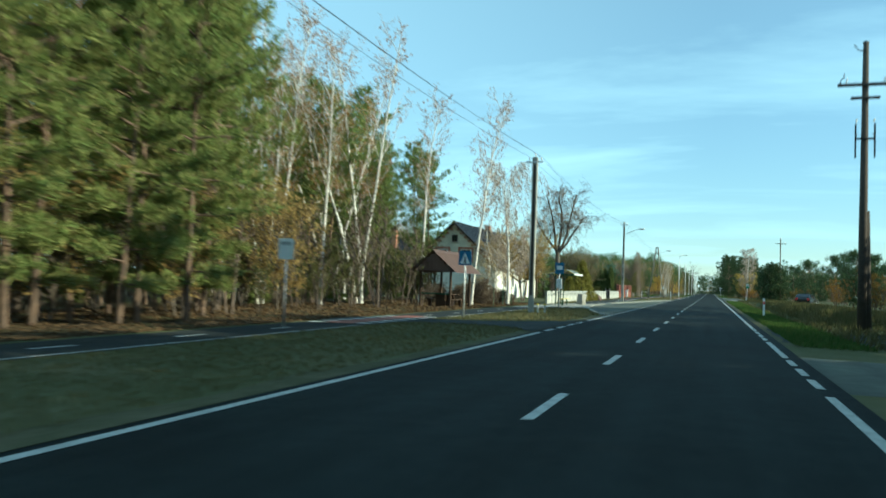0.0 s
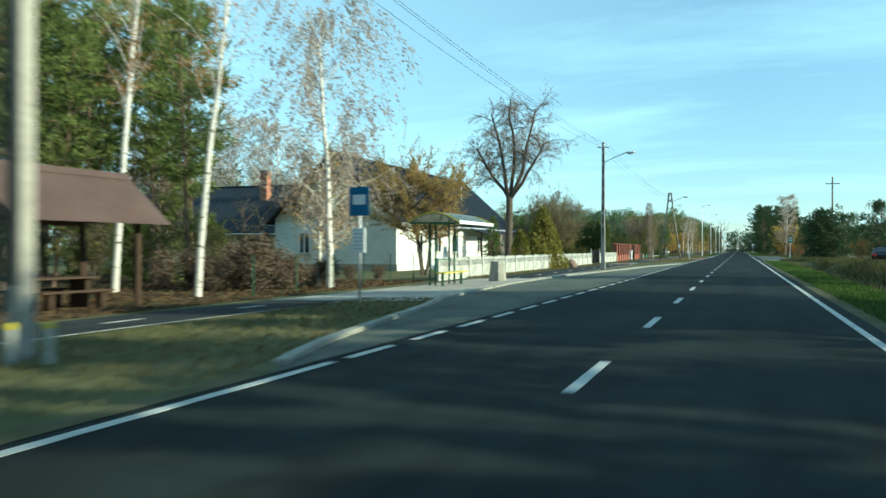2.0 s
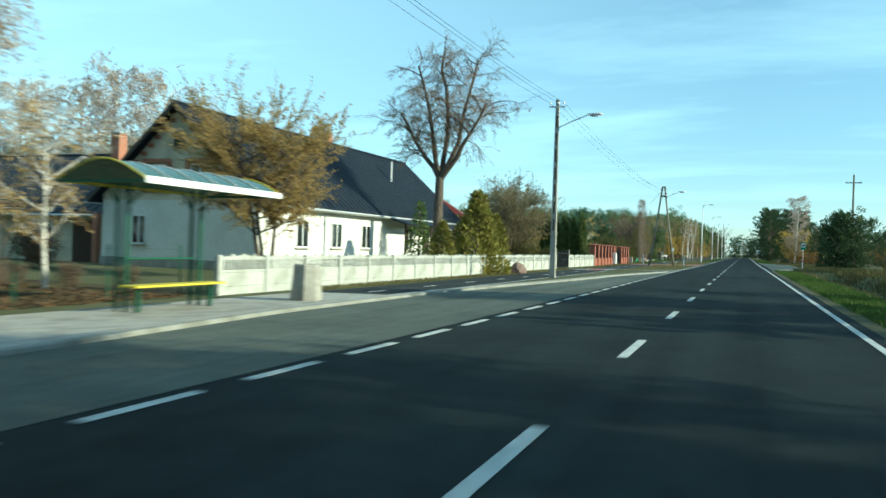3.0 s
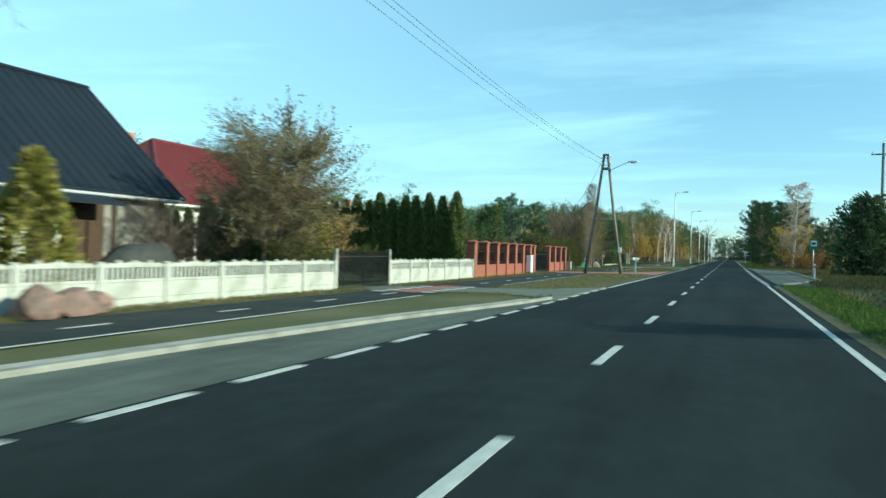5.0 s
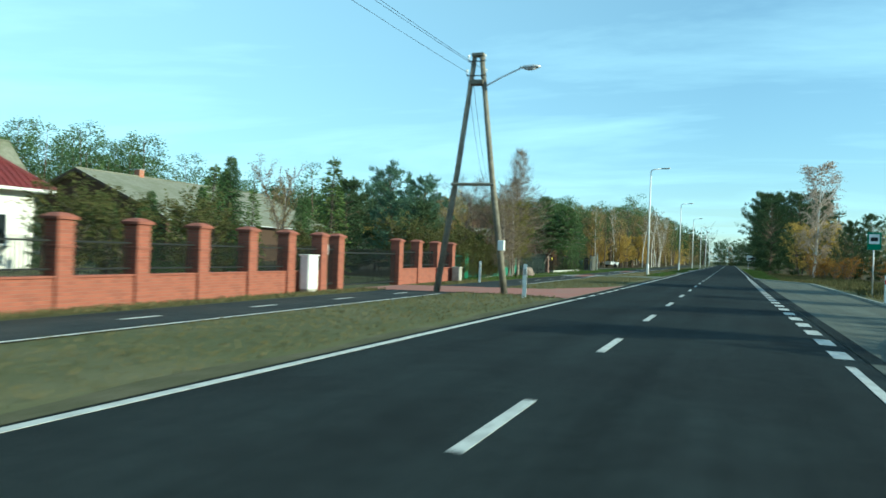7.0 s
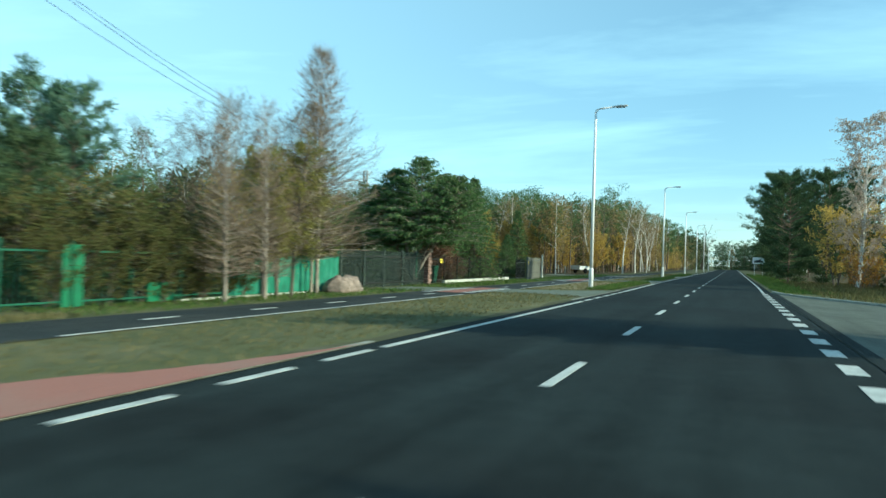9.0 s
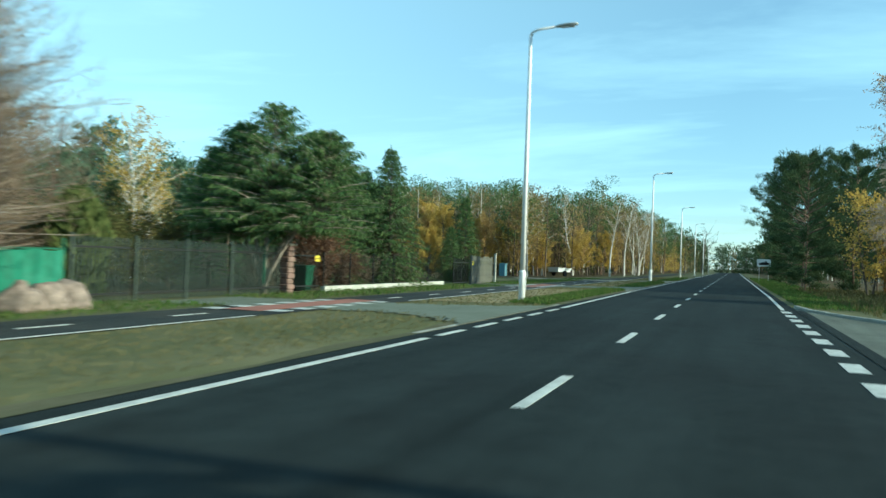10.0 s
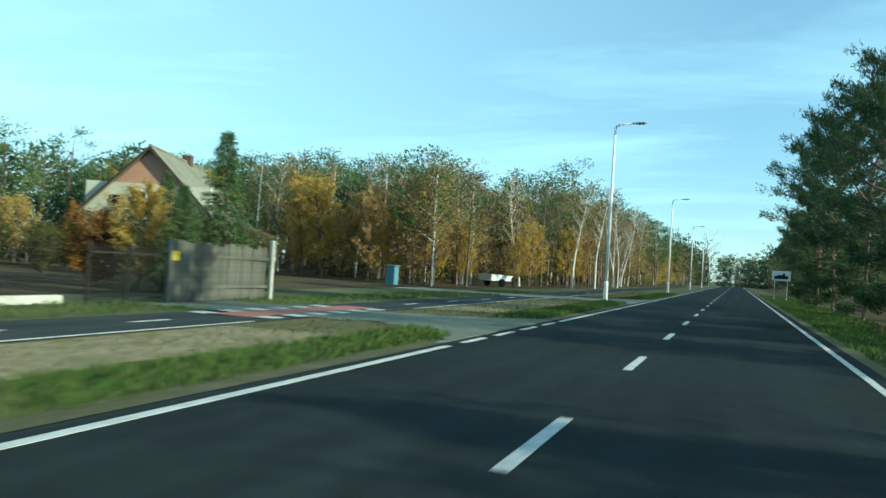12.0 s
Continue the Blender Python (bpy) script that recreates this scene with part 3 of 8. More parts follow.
def spruce_arrays(rng, h, base, radius, whorls, per, sprays, size, width=0.3, hang=0.5, power=0.9):
    w = Wood()
    top = way((0, 0, 0), (0, 0, 1), h, 8, rng, wobble=0.008)
    w.bar(top, 0.012 * h + 0.03, 0.012, 7)
    P, D = [], []
    for i in range(whorls):
        f = base + (1 - base) * (i / whorls)
        for j in range(per):
            p, _ = along(top, min(max(f + rng.uniform(-0.7, 0.7) / whorls, base), 0.99))
            L = radius * (1 - (f - base) / (1 - base)) ** power * rng.uniform(0.65, 1.15) + 0.12
            a = (j + 0.5 * (i % 2)) * 2 * math.pi / per + rng.uniform(-0.3, 0.3)
            l = way(p, (math.cos(a), math.sin(a), 0.15 + 0.5 * f), L, 4, rng, droop=0.55 * (1 - f) + 0.15, wobble=0.04)
            w.bar(l, 0.010 * L + 0.006, 0.004, 3)
            for s in range(max(2, int(sprays * (0.35 + 0.65 * L / radius)))):
                u = 0.12 + 0.88 * (s + rng.uniform(0, 1)) / sprays / (0.35 + 0.65 * L / radius)
                q, d = along(l, min(u, 0.999) ** 0.82)
                d = d / np.linalg.norm(d)
                side = np.array([-d[1], d[0], 0]) * rng.uniform(-1, 1)
                P.append(q + side * 0.18 * L * rng.uniform(0, 1))
                D.append(d * 0.8 + side + np.array([0, 0, -hang]))
    for k in range(26):
        q, d = along(top, 0.86 + 0.14 * k / 26)
        a = 2.4 * k
        P.append(q)
        D.append(np.array([0.5 * math.cos(a), 0.5 * math.sin(a), 0.9]))
    return w, kites(np.array(P), np.array(D), size, size * width, rng, 0.28)


def broad_arrays(rng, h, fork, limbs, spread, twigs, leaves, size, r0=None, droop=0.0, stems=1, rise=0.8, scatter=0.22, fine=True, slim=0.62, thick=1.0):
    """A leafy tree or bush: stems, limbs from a forking height, twigs with leaves."""
    w = Wood()
    P, D = [], []
    r0 = r0 or 0.016 * h + 0.02
    for s in range(stems):
        a0 = s * 2 * math.pi / stems + rng.uniform(0, 1)
        tilt = 0.0 if stems == 1 else rng.uniform(0.10, 0.22)
        t = way((0.12 * (stems > 1) * math.cos(a0), 0.12 * (stems > 1) * math.sin(a0), 0),
                (tilt * math.cos(a0), tilt * math.sin(a0), 1), h * rng.uniform(0.85, 1), 9, rng, wobble=0.05)
        w.bar(t, r0 / math.sqrt(stems) ** 0.6, 0.014, 7)
        for i in range(limbs):
            f = fork + (1 - fork) * (i + rng.uniform(0, 1)) / limbs
            g = (f - fork) / max(1e-3, 1 - fork)
            p, td = along(t, min(f, 0.97))
            L = spread * (0.55 + 0.6 * math.sin(math.pi * (0.12 + 0.8 * g))) * rng.uniform(0.6, 1.15)
            a = i * 2.4 + rng.uniform(-0.5, 0.5)
            l = way(p, (math.cos(a), math.sin(a), rise * rng.uniform(0.7, 1.4)), L, 5, rng, droop=droop * 0.5, lift=0.2, wobble=0.10)
            w.bar(l, (0.011 * L + 0.010) * thick, 0.005 * thick, 4)
            for k in range(twigs):
                q, d = along(l, 0.25 + 0.75 * (k + rng.uniform(0, 1)) / twigs * 0.99)
                d = d / np.linalg.norm(d) + rng.normal(0, 0.5, 3) + np.array([0, 0, 0.25 - droop])
                tw = way(q, d, L * rng.uniform(0.25, 0.55), 3, rng, droop=droop, wobble=0.12)
                if fine:
                    w.bar(tw, 0.0075 * thick, 0.003 * thick, 3)
                for e in range(leaves):
                    q2, d2 = along(tw, rng.uniform(0.1, 0.99))
                    P.append(q2 + rng.normal(0, scatter * size * 2.5, 3))
                    D.append(d2)
    if not P:
        return w, (None, None)
    return w, kites(np.array(P), np.array(D) + np.array([0, 0, -0.02]), size, size * slim, rng, 0.9 if slim > 0.1 else 0.45)


def scatter_blades(rng, xs, ys, hgt, wid, lift=0.0):
    n = len(xs)
    P = np.stack([xs, ys, np.array([gz(a, b) for a, b in zip(xs, ys)]) + lift], 1)
    D = np.stack([rng.normal(0, 0.35, n), rng.normal(0, 0.35, n), np.ones(n)], 1)
    return kites(P, D, hgt, wid, rng, 0.1)


FAR = {  # clumps, leaves in each, lowest leaf, crown radius, clump radius, leaf length, leaf width, lift of the leaves
    "pine": (20, 62, 0.36, 1.7, 0.62, 0.25, 0.32, 0.5), "tall": (26, 62, 0.38, 2.1, 0.78, 0.30, 0.34, 0.5),
    "fir": (30, 18, 0.08, 1.8, 0.36, 0.40, 0.22, -0.35), "leafy": (30, 26, 0.16, 1.7, 0.60, 0.24, 0.65, 0.3),
    "gold": (26, 34, 0.10, 1.6, 0.66, 0.20, 0.6, 0.0), "birch": (28, 36, 0.30, 1.6, 0.74, 0.19, 0.6, 0.2),
    "warm": (28, 40, 0.22, 1.7, 0.78, 0.19, 0.6, 0.1),
    "bare": (26, 14, 0.30, 1.5, 0.35, 0.80, 0.022, 1.2), "brush": (14, 18, 0.02, 1.5, 0.50, 0.34, 0.4, 0.4),
    "screen": (24, 28, 0.0, 2.2, 0.85, 0.58, 0.42, 0.5), "thicket": (24, 30, 0.0, 2.2, 0.85, 0.40, 0.42, 0.5), "shade": (14, 12, 0.04, 2.6, 0.7, 1.2, 0.6, 0.5), "deep": (14, 15, 0.30, 1.9, 0.6, 0.66, 0.38, 0.5)}


def far_tree(rng, kind, h):
    """A tree for the far woods, in few faces: leaves in clumps round a stem."""
    w = Wood()
    w.bar(np.array([(0, 0, 0), (rng.normal(0, 0.15), rng.normal(0, 0.15), h * 0.55), (rng.normal(0, 0.3), rng.normal(0, 0.3), h * 0.97)]),
          0.0085 * h + 0.02, 0.02, 4)
    nb, k, f0, R, cr, s, asp, up = FAR[kind]
    g = (np.arange(nb) + rng.uniform(0, 1, nb)) / nb
    if kind == "fir":
        prof = (1 - g) ** 0.9
    elif kind == "birch":
        prof = np.sin(np.pi * np.clip(0.22 + 0.74 * g, 0, 1)) ** 0.8
    else:
        prof = np.sin(np.pi * np.clip(0.16 + 0.72 * g, 0, 1)) ** 0.7
    a = np.arange(nb) * 2.4 + rng.normal(0, 0.4, nb)
    r = R * prof * rng.uniform(0.25, 1.0, nb) ** 0.6
    C = np.stack([r * np.cos(a), r * np.sin(a), h * (f0 + (1 - f0) * g) - 0.25 * cr], 1)
    for q in C[::2]:
        w.bar(np.array([(0, 0, max(0.1, q[2] - 0.55 * math.hypot(q[0], q[1]) - 0.1)), q]), 0.03, 0.012, 3)
    C = np.repeat(C, k, 0)
    P = C + rng.normal(0, cr * 0.55, C.shape) * np.array([1, 1, 0.6])
    out = P - np.array([0, 0, 1]) * P[:, 2:3]
    D = out / np.maximum(np.linalg.norm(out, axis=1, keepdims=True), 1e-3) + np.array([0, 0, up])
    return w.arrays(), kites(P, D, s, s * asp, rng, 0.6)

# ---- ground, road, paths ----
gx = [-1500, -700, -300, -150, -90, -60, -40, -28, -20, -15, -12, -10, -8, -6, -4.5, -3.3, -3.0, -2.0, 2.0, 3.6, 4.2, 4.8, 5.4, 6.0, 6.4, 6.9, 7.4, 7.9,
      8.4, 8.9, 9.6, 10.4, 11.2, 13, 18, 26, 40, 70, 150, 400, 1500]
gy = [-1200, -400, -120, -60, -30, -10] + steps(0, 32, 8) + steps(34, 40, 1.5) + steps(48, 104, 8) + steps(106, 112, 1.5) + \
     steps(120, 260, 10) + [300, 360, 460, 700, 1200, 2500]
gv = [(x, y, gz(x, y) - (0.05 if -3.2 < x < 3.5 else 0.0)) for y in gy for x in gx]
nx = len(gx)
gf = [(j * nx + i, j * nx + i + 1, (j + 1) * nx + i + 1, (j + 1) * nx + i) for j in range(len(gy) - 1) for i in range(nx - 1)]
tagged(new("ground", fast_mesh("ground", gv, gf, GRASS)), "yellowish autumn grass ground along the road", "ground", kind="structure")

BAY_L = lambda y: between(y, (34.0, -3.05), (36, -3.7), (39, -4.3), (43, -5.05), (45.5, -5.7), (49, -6.05), (55, -6.6), (63, -6.6), (66, -6.3),
                          (75.6, -5.25), (81.4, -4.85), (86, -4.35), (91.7, -3.4), (96, -3.05))
BAY_R = lambda y: between(y, (110, 3.5), (116, 4.2), (126, 6.7), (160, 6.9), (168, 3.7), (170, 3.5))
EDGE = lambda y: between(y, (-60, -2.84), (60, -2.84), (78, -2.93), (100, -2.95), (116, -2.84), (130, -2.70), (162, -2.68), (174, -2.84), (420, -2.84))
EDGE_R = lambda y: between(y, (-60, 3.17), (116, 3.17), (130, 3.07), (166, 3.06), (176, 3.17), (420, 3.17))
road = strip("road", lambda y: -3.05, lambda y: 3.48, steps(-60, 420, 8), 0.0, ASPHALT, "dark asphalt country road with worn paint", 3, category="road")
strip("bus_bay_left", BAY_L, lambda y: -3.05, steps(33.5, 96, 1.5), 0.004, BAY, "pale worn asphalt bus bay beside the road", 3, category="bus bay")
strip("bus_bay_right", lambda y: 3.48, BAY_R, steps(110, 170, 1.0), 0.006, BAY, "pale worn asphalt lay-by beside the road", 3, category="bus bay")
strip("lay_by_seam", lambda y: 3.48, lambda y: min(3.72, BAY_R(y)), steps(113, 168, 2.5), 0.010, ASPHALT, "dark tarred seam between road and lay-by", 1, category="road edge")
strip("side_road", lambda y: 3.48, lambda y: 40.0, steps(19.6, 28.0, 1.4), 0.004, PATH_ASPHALT, "asphalt side road joining the main road", 10, category="road")

strip("side_track", lambda y: 3.48, lambda y: 30.0, steps(8.2, 14.4, 1.5), 0.004, BAY, "pale gravelled side track joining the road", 8, category="road")

PATH_N = lambda y: between(y, (-60, -8.3), (40, -8.3), (48, -7.6), (62, -7.1), (84, -6.95), (110, -7.1), (140, -7.3), (420, -7.3))
PATH_F = lambda y: between(y, (-60, -10.8), (40, -10.8), (48, -10.2), (62, -9.8), (140, -9.9), (420, -9.9))
path = strip("cycle_path", PATH_F, PATH_N, steps(-60, 330, 3), 0.012, PATH_ASPHALT, "asphalt cycle path with a white dashed middle line", 2, category="path")
strip("bus_platform", lambda y: PATH_F(y) - 0.1, lambda y: BAY_L(y) - 0.02, steps(45, 61, 1), 0.018, GREY_CONC, "grey concrete slab platform of the bus stop", 3, category="pavement")
strip("forest_floor", lambda y: -70.0, lambda y: between(y, (-60, -11.4), (56, -11.4), (60, -12.2)), steps(-60, 60, 3), 0.010, LITTER,
      "leaf-strewn forest floor", 14, category="forest floor")
strip("forest_floor", lambda y: -120.0, lambda y: between(y, (205, -15), (230, -13), (300, -11), (420, -11)), steps(205, 420, 6), 0.010, LITTER,
      "leaf-strewn forest floor", 14, category="forest floor")
strip("forest_floor", lambda y: between(y, (186, 7.5), (300, 6.5), (420, 6.5)), lambda y: 90.0, steps(186, 420, 6), 0.010, LITTER,
      "leaf-strewn forest floor", 14, category="forest floor")
strip("garden_soil", lambda y: -40.0, lambda y: -12.6 - 0.04 * (y - 110), steps(140, 204, 4), 0.008, LITTER, "brown garden ground with fallen leaves", 10,
      category="garden ground")

# drives across the verge; each widens towards the road
DRIVES = (
        ("driveway", 20.5, 23.6, 17.6, 26.6, -11.3, PATH_ASPHALT, "asphalt drive across the verge"),
        ("driveway", 96.2, 99.8, 93.6, 103.0, -10.9, DRIVE, "pale drive in front of a garden gate"),
        ("driveway", 126.4, 131.4, 124.6, 138.2, -11.4, RED_PAVER, "red paved drive in front of a gate"),
        ("driveway", 157.6, 161.4, 155.0, 163.0, -12.4, DRIVE, "pale gravelled drive in front of a gate"),
        ("driveway", 182.0, 185.6, 178.9, 187.8, -12.2, DRIVE, "pale drive to a wooden gate"),
        ("driveway", 205.0, 209.0, 202.0, 212.0, -16.0, GRAVEL, "sandy track into the woods"))
flare = lambda x: min(1.0, max(0.0, -3.05 - x) / 2.6) ** 0.6
for name, y0, y1, f0, f1, x1, mat, label in DRIVES:
    g = np.random.default_rng(int(y0))
    v, n = [], 90
    for i in range(n + 1):
        x = -3.05 + (x1 + 3.05) * i / n
        u, ragged = flare(x), 0.16 * min(1.0, i / 6)
        v += [(x, f0 + (y0 - f0) * u + ragged * g.normal(), gz(x, y0) + 0.022), (x, f1 + (y1 - f1) * u + ragged * g.normal(), gz(x, y0) + 0.022)]
    f = [(2 * i, 2 * i + 1, 2 * i + 3, 2 * i + 2) for i in range(n)]
    tagged(new(name, fast_mesh(name, v, f, mat)), label, "driveway", kind="structure")


# ---- painted lines; each stroke lies 4 mm proud ----
def stroke(length, width):
    s = Shape().box(-width / 2, width / 2, 0, length, 0, 0.004)
    return s.mesh("paint_stroke", PAINT)


def paint(me, x, y, z=0.003, parent=road, turn=0.0):
    return part("paint_stroke", me, None, parent, at=pose(x, y, z, 0, 0, turn))


def edge_line(a, b, line):
    """A solid edge line, laid in lengths that follow the asphalt's edge."""
    for p, q in zip(steps(a, b, 12), steps(a, b, 12)[1:]):
        x0, x1 = line(p), line(q)
        paint(stroke(math.hypot(q - p, x1 - x0), 0.12), x0, p, turn=-math.degrees(math.atan2(x1 - x0, q - p)))


dash, edge_dash, block = stroke(2.0, 0.12), stroke(1.2, 0.12), stroke(1.0, 0.26)
for k in range(-6, 68):
    paint(dash, 0, 6 * k + 4)
for a, b in ((-60, 17.9), (26.9, 34.8), (103.0, 124.5), (138.0, 152.6), (162.4, 178.6), (188, 420)):
    edge_line(a, b, EDGE)
for a, b, period in ((18.7, 26.5, 1.87), (125.0, 138, 1.9), (153.1, 162.2, 1.88), (179.3, 187.8, 1.87)):
    y = a
    while y + 1 <= b:
        paint(edge_dash, EDGE(y), y)
        y += period
for k in range(36):
    y = between(k, (0, 35.2), (22, 77.1), (30, 91.9), (36, 103.1))
    paint(edge_dash, EDGE(y), y)
for a, b in ((-60, 7.7), (15.2, 19.2), (28.2, 112.5), (167.8, 420)):
    edge_line(a, b, EDGE_R)
for y in (8.6, 10.4, 12.2, 14.0, 20.0, 21.8, 23.6, 25.4, 27.0):
    paint(edge_dash, EDGE_R(y), y)
for y in steps(113.4, 166.0, 1.95):
    paint(block, EDGE_R(y) + 0.04, y)
pd = stroke(1.0, 0.10)
for y in steps(-40, 46, 4) + steps(62, 94, 4) + steps(104, 124, 4) + steps(140, 154, 4) + steps(164, 178, 4) + steps(190, 230, 4):
    x = (PATH_N(y) + PATH_F(y)) / 2
    paint(pd, x, y, gz(x, y) + 0.014, path)
for a, b in ((-60, 18), (26, 46), (62, 94), (103, 125), (137, 155), (163, 180), (188, 240)):
    y = a
    while y < b:
        e = min(b, y + 6)
        x0, x1 = PATH_N(y) - 0.12, PATH_N(e) - 0.12
        part("paint_stroke", stroke(math.hypot(e - y, x1 - x0), 0.075), None, path,
             at=pose(x0, y, gz(x0, y) + 0.014, 0, 0, -math.degrees(math.atan2(x1 - x0, e - y))))
        y = e

# red crossings of the path, with white squares on both sides
red = Shape().box(-0.45, 0.45, 0, 1.0, 0, 0.006).mesh("red_slab", RED_PAVER)
white_sq = stroke(0.5, 0.45)
for a, b in ((18.6, 25.6), (95.4, 100.6), (156.2, 162.2), (180.8, 186.8)):
    for y in steps(a, b - 1, 1.02):
        x = (PATH_N(y) + PATH_F(y)) / 2
        part("red_slab", red, None, path, at=pose(x, y, gz(x, y) + 0.026))
        for d in (-0.85, 0.85):
            paint(white_sq, x + d, y, gz(x + d, y) + 0.027, path)

# ---- kerbs, stone by stone ----
def kerb_line(name, line, ys, w, h, label):
    k = tagged(new(name), label, "kerb", kind="structure")
    stone = Shape().box(0, w, 0.006, 0.994, -0.15, h, 0.018).mesh("kerb_stone", KERB)
    y = ys[0]
    while y < ys[1]:
        x0, x1 = line(y), line(y + 0.98)
        L = math.hypot(x1 - x0, 0.98)
        part("kerb_stone", stone, None, k, at=pose(x0, y, gz(x0, y), 0, 0, -math.degrees(math.atan2(x1 - x0, 0.98))) @ Matrix.Diagonal((1, L, 1, 1)))
        y += 0.98
    return k


kerb_line("kerb_left", lambda y: BAY_L(y) - 0.16, (34.4, 93.4), 0.16, 0.075, "pale concrete kerb round the bus bay")
kerb_line("kerb_right", lambda y: BAY_R(y), (113, 169), 0.15, 0.09, "pale concrete kerb round the lay-by")
kerb_line("kerb_flush", lambda y: -3.2, (93.6, 103), 0.14, 0.012, "flush concrete kerb at a drive")
kerb_line("kerb_flush", lambda y: -3.2, (124.8, 138), 0.14, 0.012, "flush concrete kerb at a drive")
kerb_line("kerb_flush", lambda y: -3.2, (153.2, 163), 0.14, 0.012, "flush concrete kerb at a drive")
kerb_line("kerb_flush", lambda y: -3.2, (179, 187.8), 0.14, 0.012, "flush concrete kerb at a drive")
strip("verge_strip", lambda y: BAY_L(y) - 0.5, lambda y: BAY_L(y) - 0.15, steps(47, 93, 1.5), 0.06, GREY_CONC, "grey concrete edging behind the kerb", 1,
      category="pavement")

# ---- bare sandy edge of the asphalt ----
strip("sandy_edge", lambda y: -3.45 - 0.15 * math.sin(y * 1.3) - 0.1 * math.sin(y * 0.37), lambda y: -3.04, steps(-60, 34, 1), 0.006, EDGE_DIRT,
      "thin worn grass edge beside the asphalt", 1, category="road edge")
strip("sandy_edge", lambda y: -3.35 - 0.12 * math.sin(y * 1.3) - 0.1 * math.sin(y * 0.37), lambda y: -3.04, steps(103, 330, 1), 0.006, EDGE_DIRT,
      "thin worn grass edge beside the asphalt", 1, category="road edge")
strip("sandy_edge", lambda y: 3.47, lambda y: 3.8 + 0.12 * math.sin(y * 1.1) + 0.1 * math.sin(y * 0.43), steps(18, 110, 1), 0.006, EDGE_DIRT,
      "thin worn grass edge beside the asphalt", 1, category="road edge")
strip("sandy_bank", lambda y: -7.1, lambda y: -4.6 - 0.25 * math.sin(y * 0.7) - 0.15 * math.sin(y * 2.1), steps(163.5, 178.8, 0.8), 0.014, SANDY_BANK,
      "dry sandy bank between the path and the green grass", 3, category="verge")
strip("sandy_bank", lambda y: -7.1, lambda y: -5.0 - 0.25 * math.sin(y * 0.7), steps(188.5, 202, 0.8), 0.014, SANDY_BANK,
      "dry sandy bank between the path and the green grass", 3, category="verge")

# curved tyre marks on two drives
for cx, cy, r0, a0, a1 in ((-5.0, 95.6, 1.10, -30, 40), (-5.0, 95.6, 1.38, -22, 44), (-4.9, 155.9, 0.95, -25, 40), (-4.9, 155.9, 1.2, -5, 45)):
    v = []
    for i in range(15):
        a = radians(a0 + (a1 - a0) * i / 14)
        for r in (r0, r0 + 0.055 * math.sin(math.pi * (i + 1) / 16) + 0.01):
            x, y = cx + r * math.cos(a), cy + r * math.sin(a)
            v.append((x, y, gz(x, y) + 0.026))
    tagged(new("tyre_mark", fast_mesh("tyre_mark", v, [(2 * i, 2 * i + 1, 2 * i + 3, 2 * i + 2) for i in range(14)], ASPHALT)), "dark curved tyre mark on the drive", "tyre mark", kind="structure")

# ---- poles, lamps, wires ----
def insulator(parent, x, y, z):
    s = Shape().tube([(x, y, z), (x, y, z + 0.10)], 0.012, 6).tube([(x, y, z + 0.08), (x, y, z + 0.11), (x, y, z + 0.14), (x, y, z + 0.18)],
                                                                   [0.03, 0.045, 0.035, 0.03], 8)
    part("insulator", s, SIGN_WHITE, parent, "pale porcelain insulator")


def lamp_arm(parent, x, y, z, dx, dz, mat):
    s = Shape().tube([(x, y, z), (x + dx * 0.5, y, z + dz * 0.55), (x + dx, y, z + dz)], 0.028, 8)
    part("lamp_arm", s, mat, parent)
    h = Shape().loft([[(x + dx + u, y + w * math.cos(t), z + dz + 0.02 + k * math.sin(t)) for t in [j * math.pi / 5 for j in range(10)]]
                      for u, w, k in ((-0.05, 0.04, 0.03), (0.1, 0.10, 0.06), (0.35, 0.13, 0.075), (0.55, 0.11, 0.06), (0.66, 0.04, 0.03))])
    head = part("lamp_head", h, GALV, parent, "grey metal lamp head", True)
    g = Shape().loft([[(x + dx + u, y + w * math.cos(t), z + dz - 0.05 + k * math.sin(t)) for t in [j * math.pi / 5 for j in range(10)]]
                      for u, w, k in ((0.12, 0.07, 0.02), (0.3, 0.10, 0.05), (0.5, 0.08, 0.03))])
    part("lamp_lens", g, LAMP_GLASS, head, "", True)


# concrete pole beside the wood edge
pole = thing("utility_pole", "weathered grey concrete utility pole on the verge", "utility pole", pose(-6.75, 34.1, gz(-6.75, 34)))
part("shaft", Shape().box(-0.13, 0.13, -0.11, 0.11, -0.3, 7.8, 0.02), GREY_CONC, pole)
# no hollow: a dark strip on the face carries the recess's shade
part("recess", Shape().box(-0.06, 0.06, -0.118, -0.108, 0.9, 7.4), DARK_POLE, pole, "dark strip standing for a shaded recess")
for x in (-0.3, 0.0, 0.3):
    insulator(pole, x, 0, 7.6 if x else 7.8)
part("cross_bar", Shape().box(-0.42, 0.42, -0.16, -0.115, 7.5, 7.58), GALV, pole)
for dx, dy in ((0.45, -0.5), (0.75, -0.25)):
    p = thing("marker_post", "short white marker post in the grass", "marker post", pose(-6.75 + dx, 34.1 + dy, gz(-6.5, 34)), "posts by the pole")
    part("post", Shape().tube([(0, 0, -0.05), (0, 0, 0.42)], 0.05, 8), WHITE_CONC, p)
    part("cap", Shape().tube([(0, 0, 0.42), (0, 0, 0.47), (0, 0, 0.5)], [0.055, 0.05, 0.02], 8), YELLOW, p, "yellowed cap")

